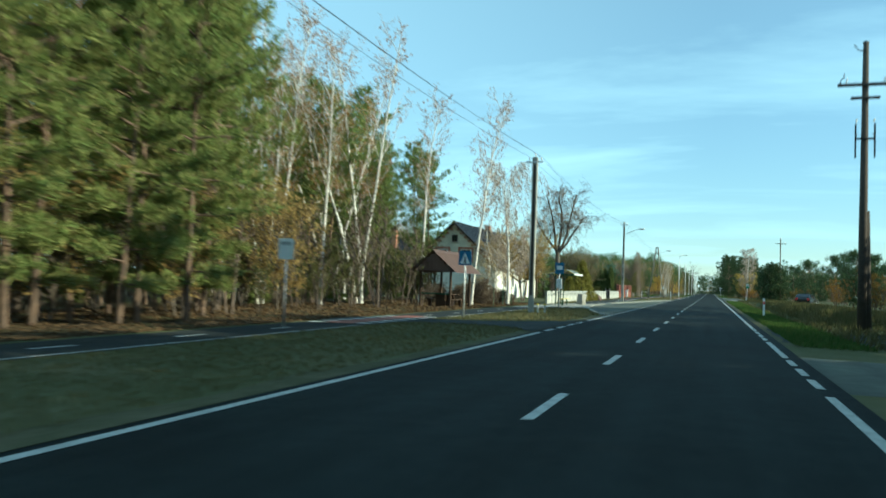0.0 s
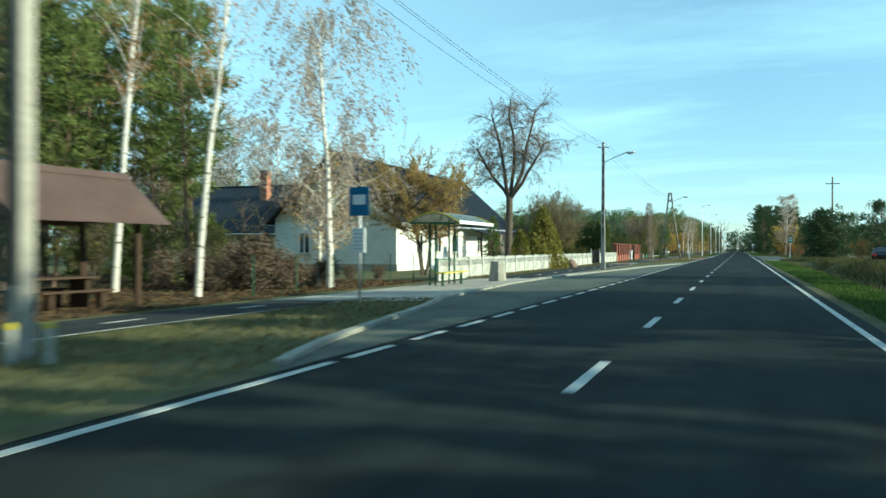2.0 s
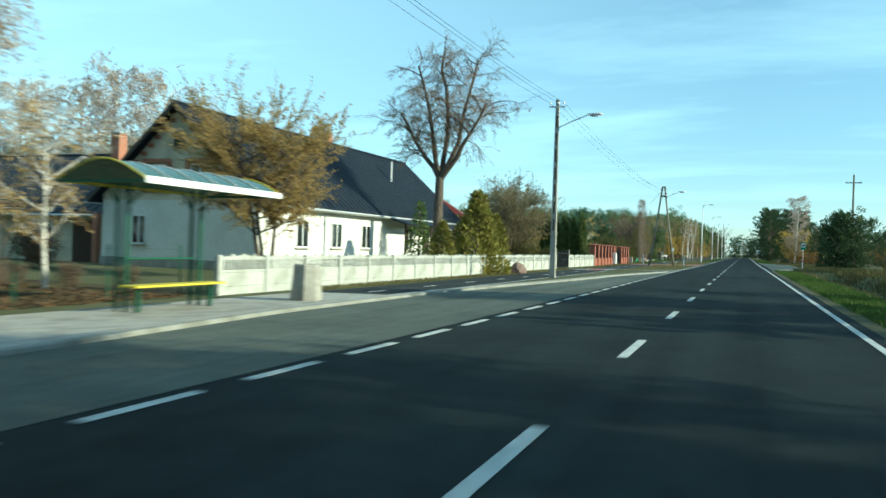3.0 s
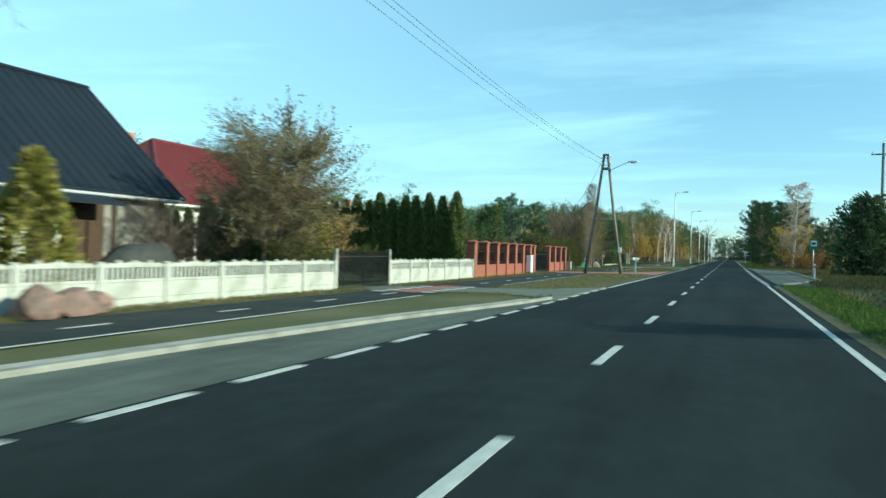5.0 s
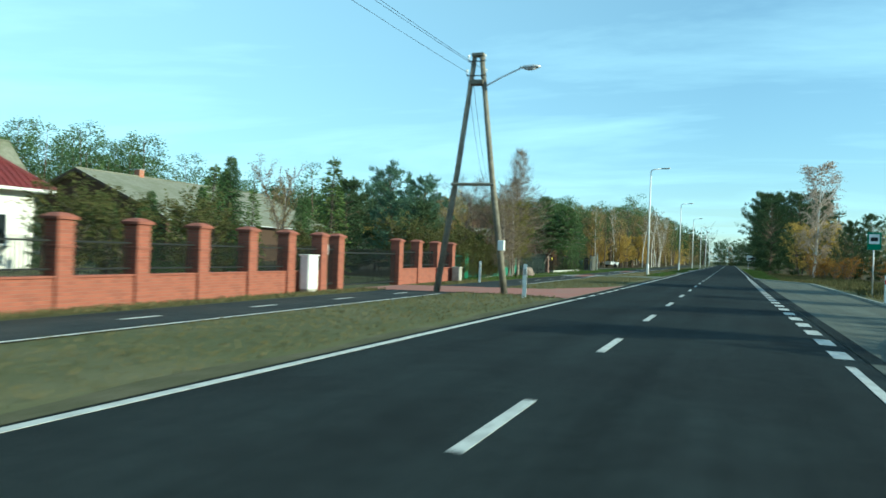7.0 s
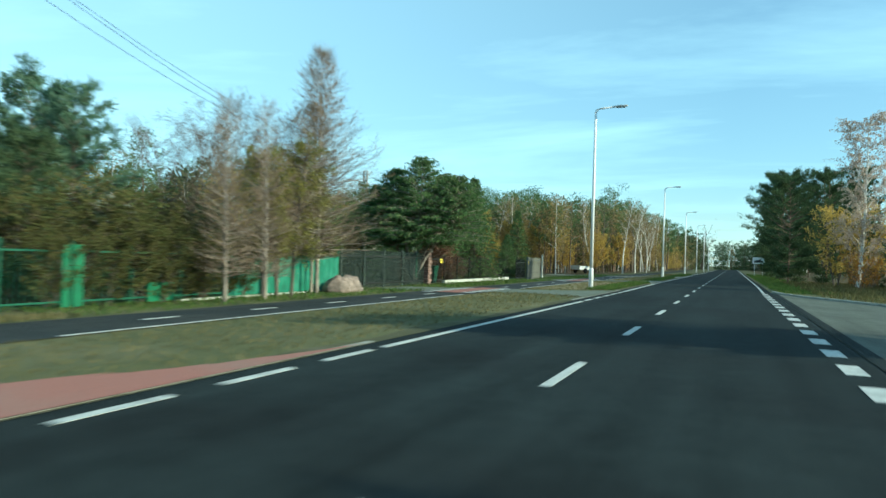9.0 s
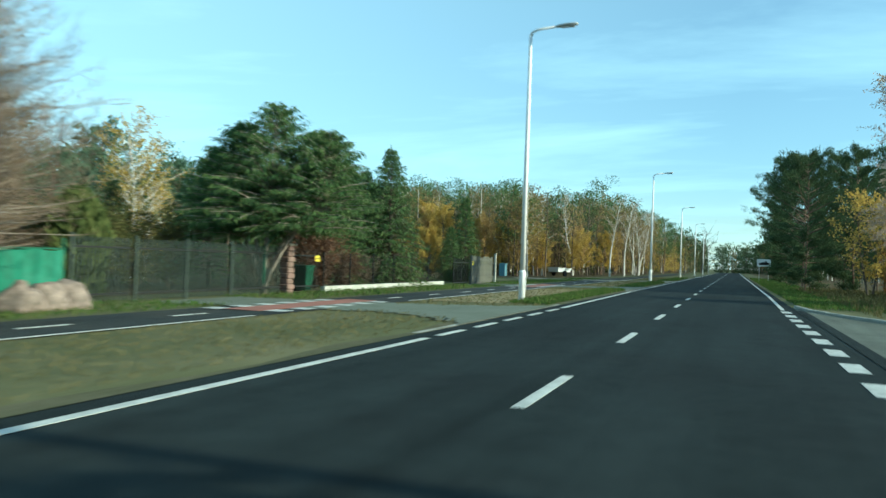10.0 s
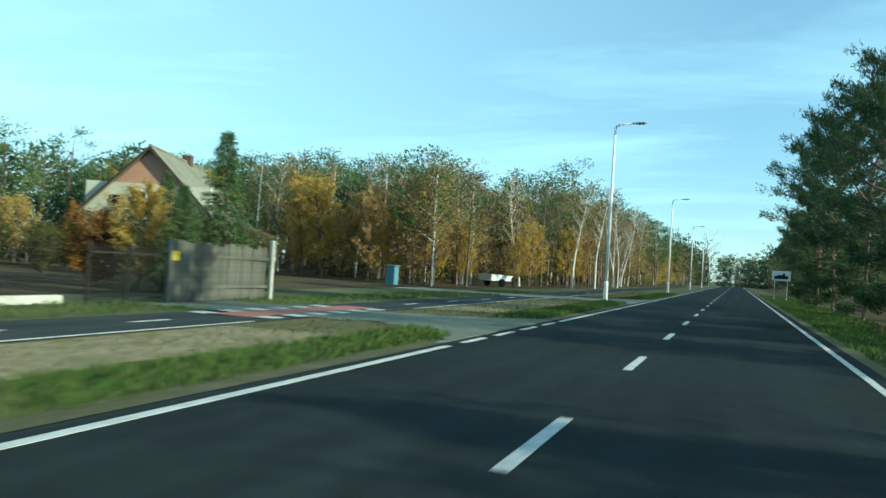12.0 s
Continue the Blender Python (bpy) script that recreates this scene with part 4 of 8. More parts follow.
# lamp on a slim concrete pole at the bus bay
lp = thing("street_lamp", "grey concrete pole with a street lamp arm", "street lamp", pose(-6.95, 77.8, gz(-7, 78)))
part("shaft", Shape().loft([[(sx * w, sy * d, z) for sx, sy in ((-1, -1), (1, -1), (1, 1), (-1, 1))] for z, w, d in ((-0.3, 0.13, 0.11), (8.3, 0.08, 0.07))]), GREY_CONC, lp)
# dark raised blocks; the shade inside the pole's openings is in their colour
for k in range(7):
    part("slot", Shape().box(-0.035, 0.035, -0.112 + 0.0045 * k, -0.09, 2.2 + 0.8 * k, 2.75 + 0.8 * k), DARK_POLE, lp)
part("cross_bar", Shape().box(-0.38, 0.38, -0.13, -0.085, 7.92, 7.99), GALV, lp)
for x in (-0.32, 0.05, 0.32):
    insulator(lp, x, -0.1, 7.99)
lamp_arm(lp, 0.07, 0, 7.0, 1.35, 0.55, GALV)

# A-frame pole with a lamp
ap = thing("wooden_a_pole", "weathered wooden A-frame pole with a street lamp", "utility pole", pose(-6.75, 126.4, gz(-6.7, 126)))
for s in (-1, 1):
    part("leg", Shape().tube([(s * 1.28, 0, -0.3), (s * 0.62, 0, 4.2), (s * 0.12, 0, 8.25)], [0.12, 0.10, 0.085], 9), OLD_POLE, ap, smooth=True)
part("cross_beam", Shape().tube([(-0.78, -0.14, 3.75), (0.78, -0.14, 3.75)], 0.055, 8), OLD_POLE, ap)
part("top_block", Shape().box(-0.24, 0.24, -0.16, 0.16, 7.2, 7.36, 0.02), OLD_POLE, ap)
part("top_plate", Shape().box(-0.22, 0.22, -0.13, 0.13, 8.18, 8.3, 0.02), OLD_POLE, ap)
for x, z in ((-0.34, 7.5), (0.34, 7.5), (-0.3, 8.0), (0.3, 8.0)):
    part("bracket", Shape().tube([(0, -0.12, z), (x, -0.16, z), (x, -0.16, z + 0.06)], 0.018, 6), DARK_IRON, ap)
    insulator(ap, x, -0.16, z + 0.04)
lamp_arm(ap, 0.2, 0, 7.1, 1.35, 0.62, GALV)
part("meter_box", Shape().box(1.02, 1.24, -0.30, -0.14, 1.5, 1.85, 0.015), SIGN_WHITE, ap)

# white steel lamps in a row
def steel_lamp(m):
    l = thing("street_lamp", "tall white steel street lamp on the grass verge", "street lamp", m, "white street lamps")
    part("base", Shape().tube([(0, 0, -0.2), (0, 0, 0.9), (0, 0, 0.98)], [0.11, 0.105, 0.085], 12), WHITE_STEEL, l, smooth=True)
    part("shaft", Shape().tube([(0, 0, 0.95), (0, 0, 4.5), (0, 0, 8.5)], [0.085, 0.07, 0.055], 12), WHITE_STEEL, l, smooth=True)
    part("hatch", Shape().box(0.085, 0.112, -0.05, 0.05, 0.35, 0.75, 0.008), GALV, l)
    part("flange", Shape().tube([(0, 0, -0.01), (0, 0, 0.03)], 0.19, 12), GALV, l)
    part("lamp_arm", Shape().tube([(0, 0, 8.45), (0.04, 0, 8.58), (0.2, 0, 8.66), (0.85, 0, 8.72)], [0.055, 0.05, 0.042, 0.035], 10), WHITE_STEEL, l, smooth=True)
    h = part("lamp_head", Shape().loft([[(u, w * math.cos(t), z + k * math.sin(t)) for t in [j * math.pi / 5 for j in range(10)]] for u, w, z, k in (
        (0.80, 0.05, 8.72, 0.035), (0.95, 0.12, 8.735, 0.05), (1.25, 0.15, 8.75, 0.055), (1.45, 0.12, 8.76, 0.04), (1.52, 0.04, 8.765, 0.02))]), SIGN_BACK, l, "grey lamp head", True)
    part("lamp_lens", Shape().box(0.98, 1.40, -0.09, 0.09, 8.682, 8.70, 0.006), LAMP_GLASS, h)
    return l


first_lamp = steel_lamp(pose(-4.67, 165.6, gz(-4.67, 165)))
for y in (205.2, 241.5, 278, 315, 352):
    copy_thing(first_lamp, pose(-4.62, y, gz(-4.6, y)))

# dark pole with two cross-arms at the side road
rp = thing("utility_pole", "dark tarred pole with insulator arms beside the road", "utility pole", pose(7.05, 29.0, gz(7.05, 29)))
part("shaft", Shape().tube([(0, 0, -0.4), (0.0, 0, 4), (0.02, 0, 11.1)], [0.17, 0.15, 0.10], 10), DARK_POLE, rp, smooth=True)
part("stay_pole", Shape().tube([(0.24, 0.12, -0.4), (0.13, 0.04, 4.6)], [0.13, 0.10], 9), DARK_POLE, rp, smooth=True)
part("cross_arm", Shape().box(-0.95, 0.95, -0.16, -0.08, 9.35, 9.47, 0.01), DARK_POLE, rp)
part("cross_arm", Shape().box(-0.5, 0.5, -0.16, -0.08, 8.85, 8.95, 0.01), DARK_POLE, rp)
part("transformer_frame", Shape().box(-0.35, 0.35, -0.2, -0.12, 7.3, 7.36).box(-0.35, -0.30, -0.2, -0.12, 6.6, 7.9).box(0.30, 0.35, -0.2, -0.12, 6.6, 7.9), DARK_IRON, rp)
for x in (-0.85, 0.85):
    part("horn", Shape().tube([(x, -0.12, 9.47), (x, -0.12, 9.62), (x + 0.14, -0.12, 9.72), (x + 0.1, -0.12, 9.85)], 0.02, 6), DARK_IRON, rp)
    insulator(rp, x * 0.75, -0.12, 9.47)
part("horn", Shape().tube([(0, -0.1, 10.7), (-0.25, -0.1, 10.75), (-0.4, -0.1, 10.95)], 0.02, 6), DARK_IRON, rp)
for x in (-0.3, 0.3):
    insulator(rp, x, -0.15, 7.9)
    insulator(rp, x, -0.15, 7.36)


def far_pole(x, y, h):
    p = thing("utility_pole", "distant wooden pole with a cross-arm", "utility pole", pose(x, y, gz(x, y)), "poles of the overhead line")
    part("shaft", Shape().tube([(0, 0, -0.3), (0, 0, h)], [0.15, 0.1], 8), OLD_POLE, p)
    part("cross_arm", Shape().box(-0.9, 0.9, -0.05, 0.05, h - 1.0, h - 0.88), OLD_POLE, p)
    for a in (-0.8, 0.8):
        insulator(p, a, 0, h - 0.88)
    insulator(p, 0, 0, h)
    return p


far_pole(13.3, 146.0, 11.3)
far_pole(14.2, 209.0, 7.6)
far_pole(18.0, 260.0, 9.0)


def lattice_pole(x, y, h):
    """Two slim concrete legs side by side with short ties and a cross-bar."""
    p = thing("utility_pole", "twin-leg grey concrete pole behind the garden spruces", "utility pole", pose(x, y, gz(x, y)))
    for a in (-0.14, 0.14):
        part("leg", Shape().box(a - 0.06, a + 0.06, -0.07, 0.07, -0.3, h, 0.01), GREY_CONC, p)
    for k in range(6):
        part("tie", Shape().box(-0.09, 0.09, -0.05, 0.05, 1.4 + 1.2 * k, 1.52 + 1.2 * k), GREY_CONC, p)
    part("cross_bar", Shape().box(-0.42, 0.42, -0.12, -0.07, h - 0.35, h - 0.27), GALV, p)
    for a in (-0.36, 0.0, 0.36):
        insulator(p, a, -0.095, h - 0.27)


lattice_pole(-26.5, 184.7, 8.3)


def wire(a, b, sag, parent, r=0.007):
    a, b = Vector(a), Vector(b)
    pts = [a.lerp(b, i / 16) - Vector((0, 0, sag * 4 * (i / 16) * (1 - i / 16))) for i in range(17)]
    part("wire", Shape().tube(pts, r, 4), DARK_IRON, parent)


wires = thing("overhead_wires", "thin dark overhead wires between the poles", "wires")
tops = [((-7.05, -12.0, 7.8), (-6.75, -12.0, 8.0), (-6.45, -12.0, 7.8)), ((-7.05, 34.1, 7.75), (-6.75, 34.1, 7.95), (-6.45, 34.1, 7.75)),
        ((-7.27, 77.7, 8.05), (-6.9, 77.7, 8.05), (-6.63, 77.7, 8.05)), ((-7.09, 126.25, 7.55), (-6.95, 126.25, 7.85), (-6.41, 126.25, 7.55)),
        ((-13.9, 150.3, 5.7), (-13.7, 150.3, 6.0), (-13.5, 150.3, 5.7))]
for p, q in zip(tops, tops[1:]):
    for a, b in zip(p, q):
        wire(a, b, 0.55, wires)

# ---- signs ----
def sign_post(m, h, label, name="road_sign", category="road sign", group=""):
    s = thing(name, label, category, m, group)
    part("post", Shape().tube([(0, 0, -0.1), (0, 0, h)], 0.03, 10), GALV, s, smooth=True)
    part("post_cap", Shape().tube([(0, 0, h), (0, 0, h + 0.02)], 0.034, 10), DARK_IRON, s)
    return s


s1 = sign_post(pose(-10.0, 16.1, gz(-10, 16)), 2.55, "grey back of a small sign on a steel post")
pl = part("plate", Shape().box(-0.25, 0.25, -0.045, -0.033, 1.95, 2.55, 0.004), SIGN_WHITE, s1, "pale sign plate")
part("print", Shape().box(-0.17, 0.17, -0.049, -0.045, 2.36, 2.46), SIGN_BACK, pl)
s2 = sign_post(pose(-7.3, 24.8, gz(-7.3, 24)), 2.62, "blue pedestrian crossing sign on a steel post")
pl = part("plate", Shape().box(-0.26, 0.26, -0.045, -0.033, 2.08, 2.62, 0.004), BLUE_SIGN, s2, "blue square plate")
part("triangle", Shape().prism([(-0.20, 2.14), (0.20, 2.14), (0.0, 2.56)], "y", -0.050, -0.045), SIGN_WHITE, pl, "white triangle")
part("pictogram", Shape().prism([(-0.06, 2.17), (0.05, 2.17), (0.025, 2.29), (0.025, 2.40), (-0.025, 2.40), (-0.02, 2.29)], "y", -0.053, -0.050), SIGN_BLACK, pl)
s3 = sign_post(pose(-7.2, 43.9, gz(-7.2, 43)), 2.85, "blue bus stop sign with a white timetable case")
pl = part("plate", Shape().box(-0.27, 0.27, -0.045, -0.033, 2.15, 2.85, 0.004), BLUE_SIGN, s3, "blue plate")
part("pictogram", Shape().box(-0.17, 0.17, -0.050, -0.045, 2.42, 2.66), SIGN_WHITE, pl, "white bus symbol")
case = part("timetable_case", Shape().box(-0.17, 0.17, -0.08, -0.03, 1.25, 1.85, 0.008), SIGN_WHITE, s3)
for k in range(5):
    part("text_line", Shape().box(-0.12, 0.12, -0.083, -0.08, 1.34 + 0.09 * k, 1.36 + 0.09 * k), SIGN_BACK, case)
s4 = sign_post(pose(7.7, 140.6, gz(7.7, 140)), 2.95, "green and white bus stop sign beside the lay-by")
pl = part("plate", Shape().box(-0.28, 0.28, -0.045, -0.033, 2.15, 2.95, 0.004), SIGN_GREEN, s4, "green plate")
part("pictogram", Shape().box(-0.21, 0.21, -0.050, -0.045, 2.42, 2.86), SIGN_WHITE, pl, "white field with a bus symbol")
part("bus_symbol", Shape().box(-0.15, 0.15, -0.053, -0.050, 2.54, 2.72), SIGN_BLACK, pl)
s5 = thing("town_sign", "small white rectangular sign on two posts", "road sign", pose(4.9, 240.0, gz(4.9, 240)))
for x in (-0.5, 0.5):
    part("post", Shape().tube([(x, 0, -0.1), (x, 0, 2.6)], 0.03, 8), GALV, s5)
pl = part("plate", Shape().box(-0.75, 0.75, -0.05, -0.035, 1.75, 2.6, 0.004), SIGN_WHITE, s5)
part("silhouette", Shape().prism([(-0.55, 1.9), (0.55, 1.9), (0.55, 2.2), (0.3, 2.2), (0.3, 2.4), (0.1, 2.4), (0.1, 2.25), (-0.3, 2.25), (-0.3, 2.15), (-0.55, 2.15)],
                                "y", -0.056, -0.05), SIGN_BLACK, pl)


def delineator(x, y, red_top=True):
    d = thing("roadside_marker", "white plastic roadside marker post with a reflector", "marker post", pose(x, y, gz(x, y)), "roadside markers")
    part("post", Shape().loft([[(-0.06, -0.04, z), (0.06, -0.04, z), (0.045, 0.04, z), (-0.045, 0.04, z)] for z in (-0.1, 0.98)]
                              + [[(-0.05, -0.03, 1.06), (0.05, -0.03, 1.06), (0.035, 0.03, 1.03), (-0.035, 0.03, 1.03)]]), SIGN_WHITE, d)
    part("reflector", Shape().box(-0.05, 0.05, -0.046, -0.04, 0.72, 0.90), SIGN_RED if red_top else SIGN_BACK, d)
    return d


for x, y, r in ((4.55, 44.0, True), (7.3, 135.0, True), (-4.35, 124.6, False), (-9.9, 137.3, False)):
    delineator(x, y, r)

# ---- bus stop ----
sh = thing("bus_shelter", "green steel bus shelter with a curved roof and a yellow bench", "bus shelter", pose(-8.75, 54.45, gz(-8.7, 54) + 0.018))
for y in (-1.0, 1.0):
    for x in (-0.5, -0.28):
        part("post", Shape().box(x - 0.03, x + 0.03, y - 0.03, y + 0.03, 0, 2.35, 0.005), GREEN_STEEL, sh)
    part("bracket", Shape().tube([(-0.28, y, 1.9), (0.1, y, 2.25), (0.85, y, 2.33)], 0.025, 6).tube([(-0.5, y, 1.9), (-0.75, y, 2.28)], 0.025, 6), GREEN_STEEL, sh)
arc = [(-0.95 + 1.95 * i / 12, 2.30 + 0.34 * math.sin(math.pi * i / 12)) for i in range(13)]
roof = part("roof", Shape().loft([[(x, y, z + d) for x, z in arc] for y, d in ((-1.95, 0), (1.95, 0))], caps=False, closed=False)
            .loft([[(x, y, z + 0.012) for x, z in arc] for y in (-1.95, 1.95)], caps=False, closed=False), GREEN_GLAZING, sh, "curved dark green glazing", True)
for y in steps(-1.95, 1.95, 0.65):
    part("rib", Shape().tube([(x, y, z + 0.02) for x, z in arc], 0.016, 6), YELLOW if abs(y) > 1.9 else GALV, roof)
part("fascia", Shape().box(0.98, 1.02, -1.95, 1.95, 2.24, 2.36, 0.006), SIGN_WHITE, sh, "white fascia board")
part("edge_rail", Shape().box(-0.97, -0.93, -1.95, 1.95, 2.26, 2.33), YELLOW, sh)
for y in (-1.95, 1.95):
    part("end_beam", Shape().box(-0.95, 1.0, y - 0.02, y + 0.02, 2.25, 2.30), GREEN_STEEL, sh)
bench = part("bench_seat", Shape().box(-0.2, 0.2, -1.25, 1.25, 0.45, 0.49, 0.008), YELLOW, sh, "yellow bench board")
for y in (-1.0, 1.0):
    part("bench_leg", Shape().box(-0.04, 0.04, y - 0.03, y + 0.03, 0, 0.45), GREEN_STEEL, bench)
part("back_rail", Shape().tube([(-0.39, -1.0, 0.95), (-0.39, 1.0, 0.95)], 0.02, 6), GREEN_STEEL, sh)

bn = thing("litter_bin", "tapered grey concrete litter bin on the platform", "litter bin", pose(-8.05, 58.0, gz(-8, 58) + 0.018))
ring8 = lambda r, z: [(r * math.cos(a), r * math.sin(a), z) for a in [math.pi / 8 + k * math.pi / 4 for k in range(8)]]
part("body", Shape().loft([ring8(0.36, 0), ring8(0.37, 0.05), ring8(0.30, 0.80), ring8(0.27, 0.83), ring8(0.23, 0.83), ring8(0.22, 0.5)]), GREY_CONC, bn)
part("liner", Shape().loft([ring8(0.215, 0.45), ring8(0.225, 0.81)]), DARK_IRON, bn)

# ---- picnic pavilion in the wood edge ----
pv = thing("picnic_pavilion", "open wooden pavilion with a brown ridged metal roof", "pavilion", pose(-13.55, 40.7, gz(-13, 40), 0, 0, -3))
for x in (-0.95, 0.95):
    for y in (-1.6, 1.6):
        part("post", Shape().box(x - 0.06, x + 0.06, y - 0.06, y + 0.06, -0.1, 2.1, 0.01), DARK_WOOD, pv)
for x in (-0.95, 0.95):
    part("beam", Shape().box(x - 0.06, x + 0.06, -2.0, 2.0, 2.1, 2.24, 0.01), DARK_WOOD, pv)
for s in (-1, 1):
    slope = Shape()
    n = 24
    for i in range(n):
        y0, y1 = -2.15 + 4.3 * i / n, -2.15 + 4.3 * (i + 1) / n
        ym = (y0 + y1) / 2
        for a, b, da, db in ((y0, ym, 0, 0.03), (ym, y1, 0.03, 0)):
            slope.add([(0, a, 3.32 + da), (0, b, 3.32 + db), (s * 1.55, b, 2.02 + db), (s * 1.55, a, 2.02 + da)], [(0, 1, 2, 3)])
    part("roof_slope", slope, BROWN_ROOF, pv)
part("ridge_cap", Shape().prism([(-0.18, 3.2), (0, 3.38), (0.18, 3.2), (0, 3.33)], "y", -2.17, 2.17), BROWN_ROOF, pv)
for y in (-2.05, 2.05):
    for i in range(12):
        x = -1.27 + 2.54 * i / 11
        part("gable_board", Shape().box(x - 0.112, x + 0.112, y - 0.012, y + 0.012, 2.12, 3.2 - abs(x) * 0.84), BROWN_ROOF, pv)
part("table_top", Shape().box(-0.4, 0.4, -0.95, 0.95, 0.72, 0.77, 0.01), DARK_WOOD, pv)
for y in (-0.7, 0.7):
    part("table_leg", Shape().box(-0.3, 0.3, y - 0.05, y + 0.05, 0, 0.72), DARK_WOOD, pv)
for x in (-0.7, 0.7):
    part("bench", Shape().box(x - 0.16, x + 0.16, -1.0, 1.0, 0.42, 0.47, 0.01).box(x - 0.1, x + 0.1, -0.75, -0.65, 0, 0.42).box(x - 0.1, x + 0.1, 0.65, 0.75, 0, 0.42), DARK_WOOD, pv)
part("rail", Shape().box(-0.95, 0.95, -1.63, -1.57, 0.75, 0.83), GREEN_STEEL, pv, "green rail")

# ---- white concrete fence, panel by panel ----
conc_post = Shape().box(-0.07, 0.07, -0.07, 0.07, -0.25, 1.02, 0.012)
conc_post = conc_post.mesh("fence_post", WHITE_CONC)
PANEL = 2.06
low = Shape()
for k in range(2):
    low.box(-0.025, 0.025, 0.07, PANEL - 0.07, -0.15 + 0.36 * k, 0.205 + 0.36 * k, 0.008)
low = low.mesh("plain_slab", WHITE_CONC)
top = Shape().box(-0.025, 0.025, 0.07, PANEL - 0.07, 0.57, 0.63, 0.006)
nb = 13
for i in range(nb):
    y = 0.07 + (PANEL - 0.14) * (i + 0.5) / nb
    top.box(-0.022, 0.022, y - 0.034, y + 0.034, 0.62, 0.92, 0.008)
    rise = 0.035 * math.sin(math.pi * (i + 0.5) / nb) + 0.02 * (i % 2)
    top.box(-0.025, 0.025, y - 0.078, y + 0.078, 0.89, 0.96 + rise, 0.012)
for y in (0.55, 1.03, 1.51):
    top.tube([(-0.024, y, 1.0), (0.024, y, 1.0)], 0.06, 10)
top = top.mesh("baluster_slab", WHITE_CONC)


def concrete_fence(line, y0, count, label):
    f = thing("concrete_fence", label, "fence", kind="")
    for i in range(count + 1):
        y = y0 + PANEL * i
        x, z = line(y), gz(line(y), y)
        t = math.degrees(math.atan2(line(y + 1) - line(y), 1))
        part("fence_post", conc_post, None, f, at=pose(x, y, z, 0, 0, -t))
        if i < count:
            part("plain_slab", low, None, f, at=pose(x, y, z, 0, 0, -t))
            part("baluster_slab", top, None, f, at=pose(x, y, z, 0, 0, -t))
    return f


concrete_fence(lambda y: -10.95, 58.55, 18, "whitewashed concrete panel fence with baluster tops along the cycle path")
concrete_fence(lambda y: -11.0, 100.15, 5, "whitewashed concrete panel fence with baluster tops along the cycle path")


# ---- railings and gates ----
bar_meshes = {}


def bars(parent, y0, y1, z0, z1, gap, r=0.008, mat=None):
    """Upright bars under a rail or a gate leaf, one object each."""
    mat = mat or DARK_IRON
    key = (round(z0, 3), round(z1, 3), r, mat.name)
    if key not in bar_meshes:
        bar_meshes[key] = Shape().box(-r, r, -r, r, z0, z1).mesh("bar", mat)
    n = max(1, round((y1 - y0) / gap))
    for i in range(n + 1):
        part("bar", bar_meshes[key], None, parent, at=pose(0, y0 + (y1 - y0) * i / n, 0))


g = thing("garden_gate", "black iron double garden gate, closed", "gate", pose(-11.0, 95.72, gz(-11, 96)))
for y0, y1 in ((0.1, 2.15), (2.2, 4.3)):
    leaf = part("gate_leaf", Shape().box(-0.02, 0.02, y0, y1, 0.12, 0.16).box(-0.02, 0.02, y0, y1, 1.12, 1.16).box(-0.02, 0.02, y0, y0 + 0.04, 0.1, 1.3)
                .box(-0.02, 0.02, y1 - 0.04, y1, 0.1, 1.3), DARK_IRON, g)
    bars(leaf, y0 + 0.1, y1 - 0.1, 0.12, 1.32, 0.09, 0.011)
for y in (0.04, 4.36):
    part("gate_post", Shape().box(-0.06, 0.06, y - 0.06, y + 0.06, -0.1, 1.42, 0.008), GREY_CONC, g)

LINE = lambda y: -11.1 - 0.035 * (y - 110.7)
PILLARS = (110.7, 113.1, 115.4, 117.7, 120.0, 122.2, 124.4, 125.7, 131.5, 133.9, 136.5, 138.9)
bf = thing("brick_fence", "orange brick fence with capped pillars and iron railings", "fence")
pil = Shape().box(-0.21, 0.21, -0.21, 0.21, -0.2, 1.86, 0.012).mesh("pillar", BRICK)
belt = Shape().box(-0.225, 0.225, -0.225, 0.225, 1.28, 1.34, 0.006).mesh("pillar_belt", BRICK_CAP)
cap = Shape().loft([[(sx * w, sy * w, z) for sx, sy in ((-1, -1), (1, -1), (1, 1), (-1, 1))] for z, w in ((1.86, 0.26), (1.92, 0.26), (1.99, 0.14), (2.01, 0.05))]).mesh("pillar_cap", BRICK_CAP)
for y in PILLARS:
    x, z = LINE(y), gz(LINE(y), y)
    p = part("pillar", pil, None, bf, at=pose(x, y, z))
    part("pillar_belt", belt, None, p)
    part("pillar_cap", cap, None, p)
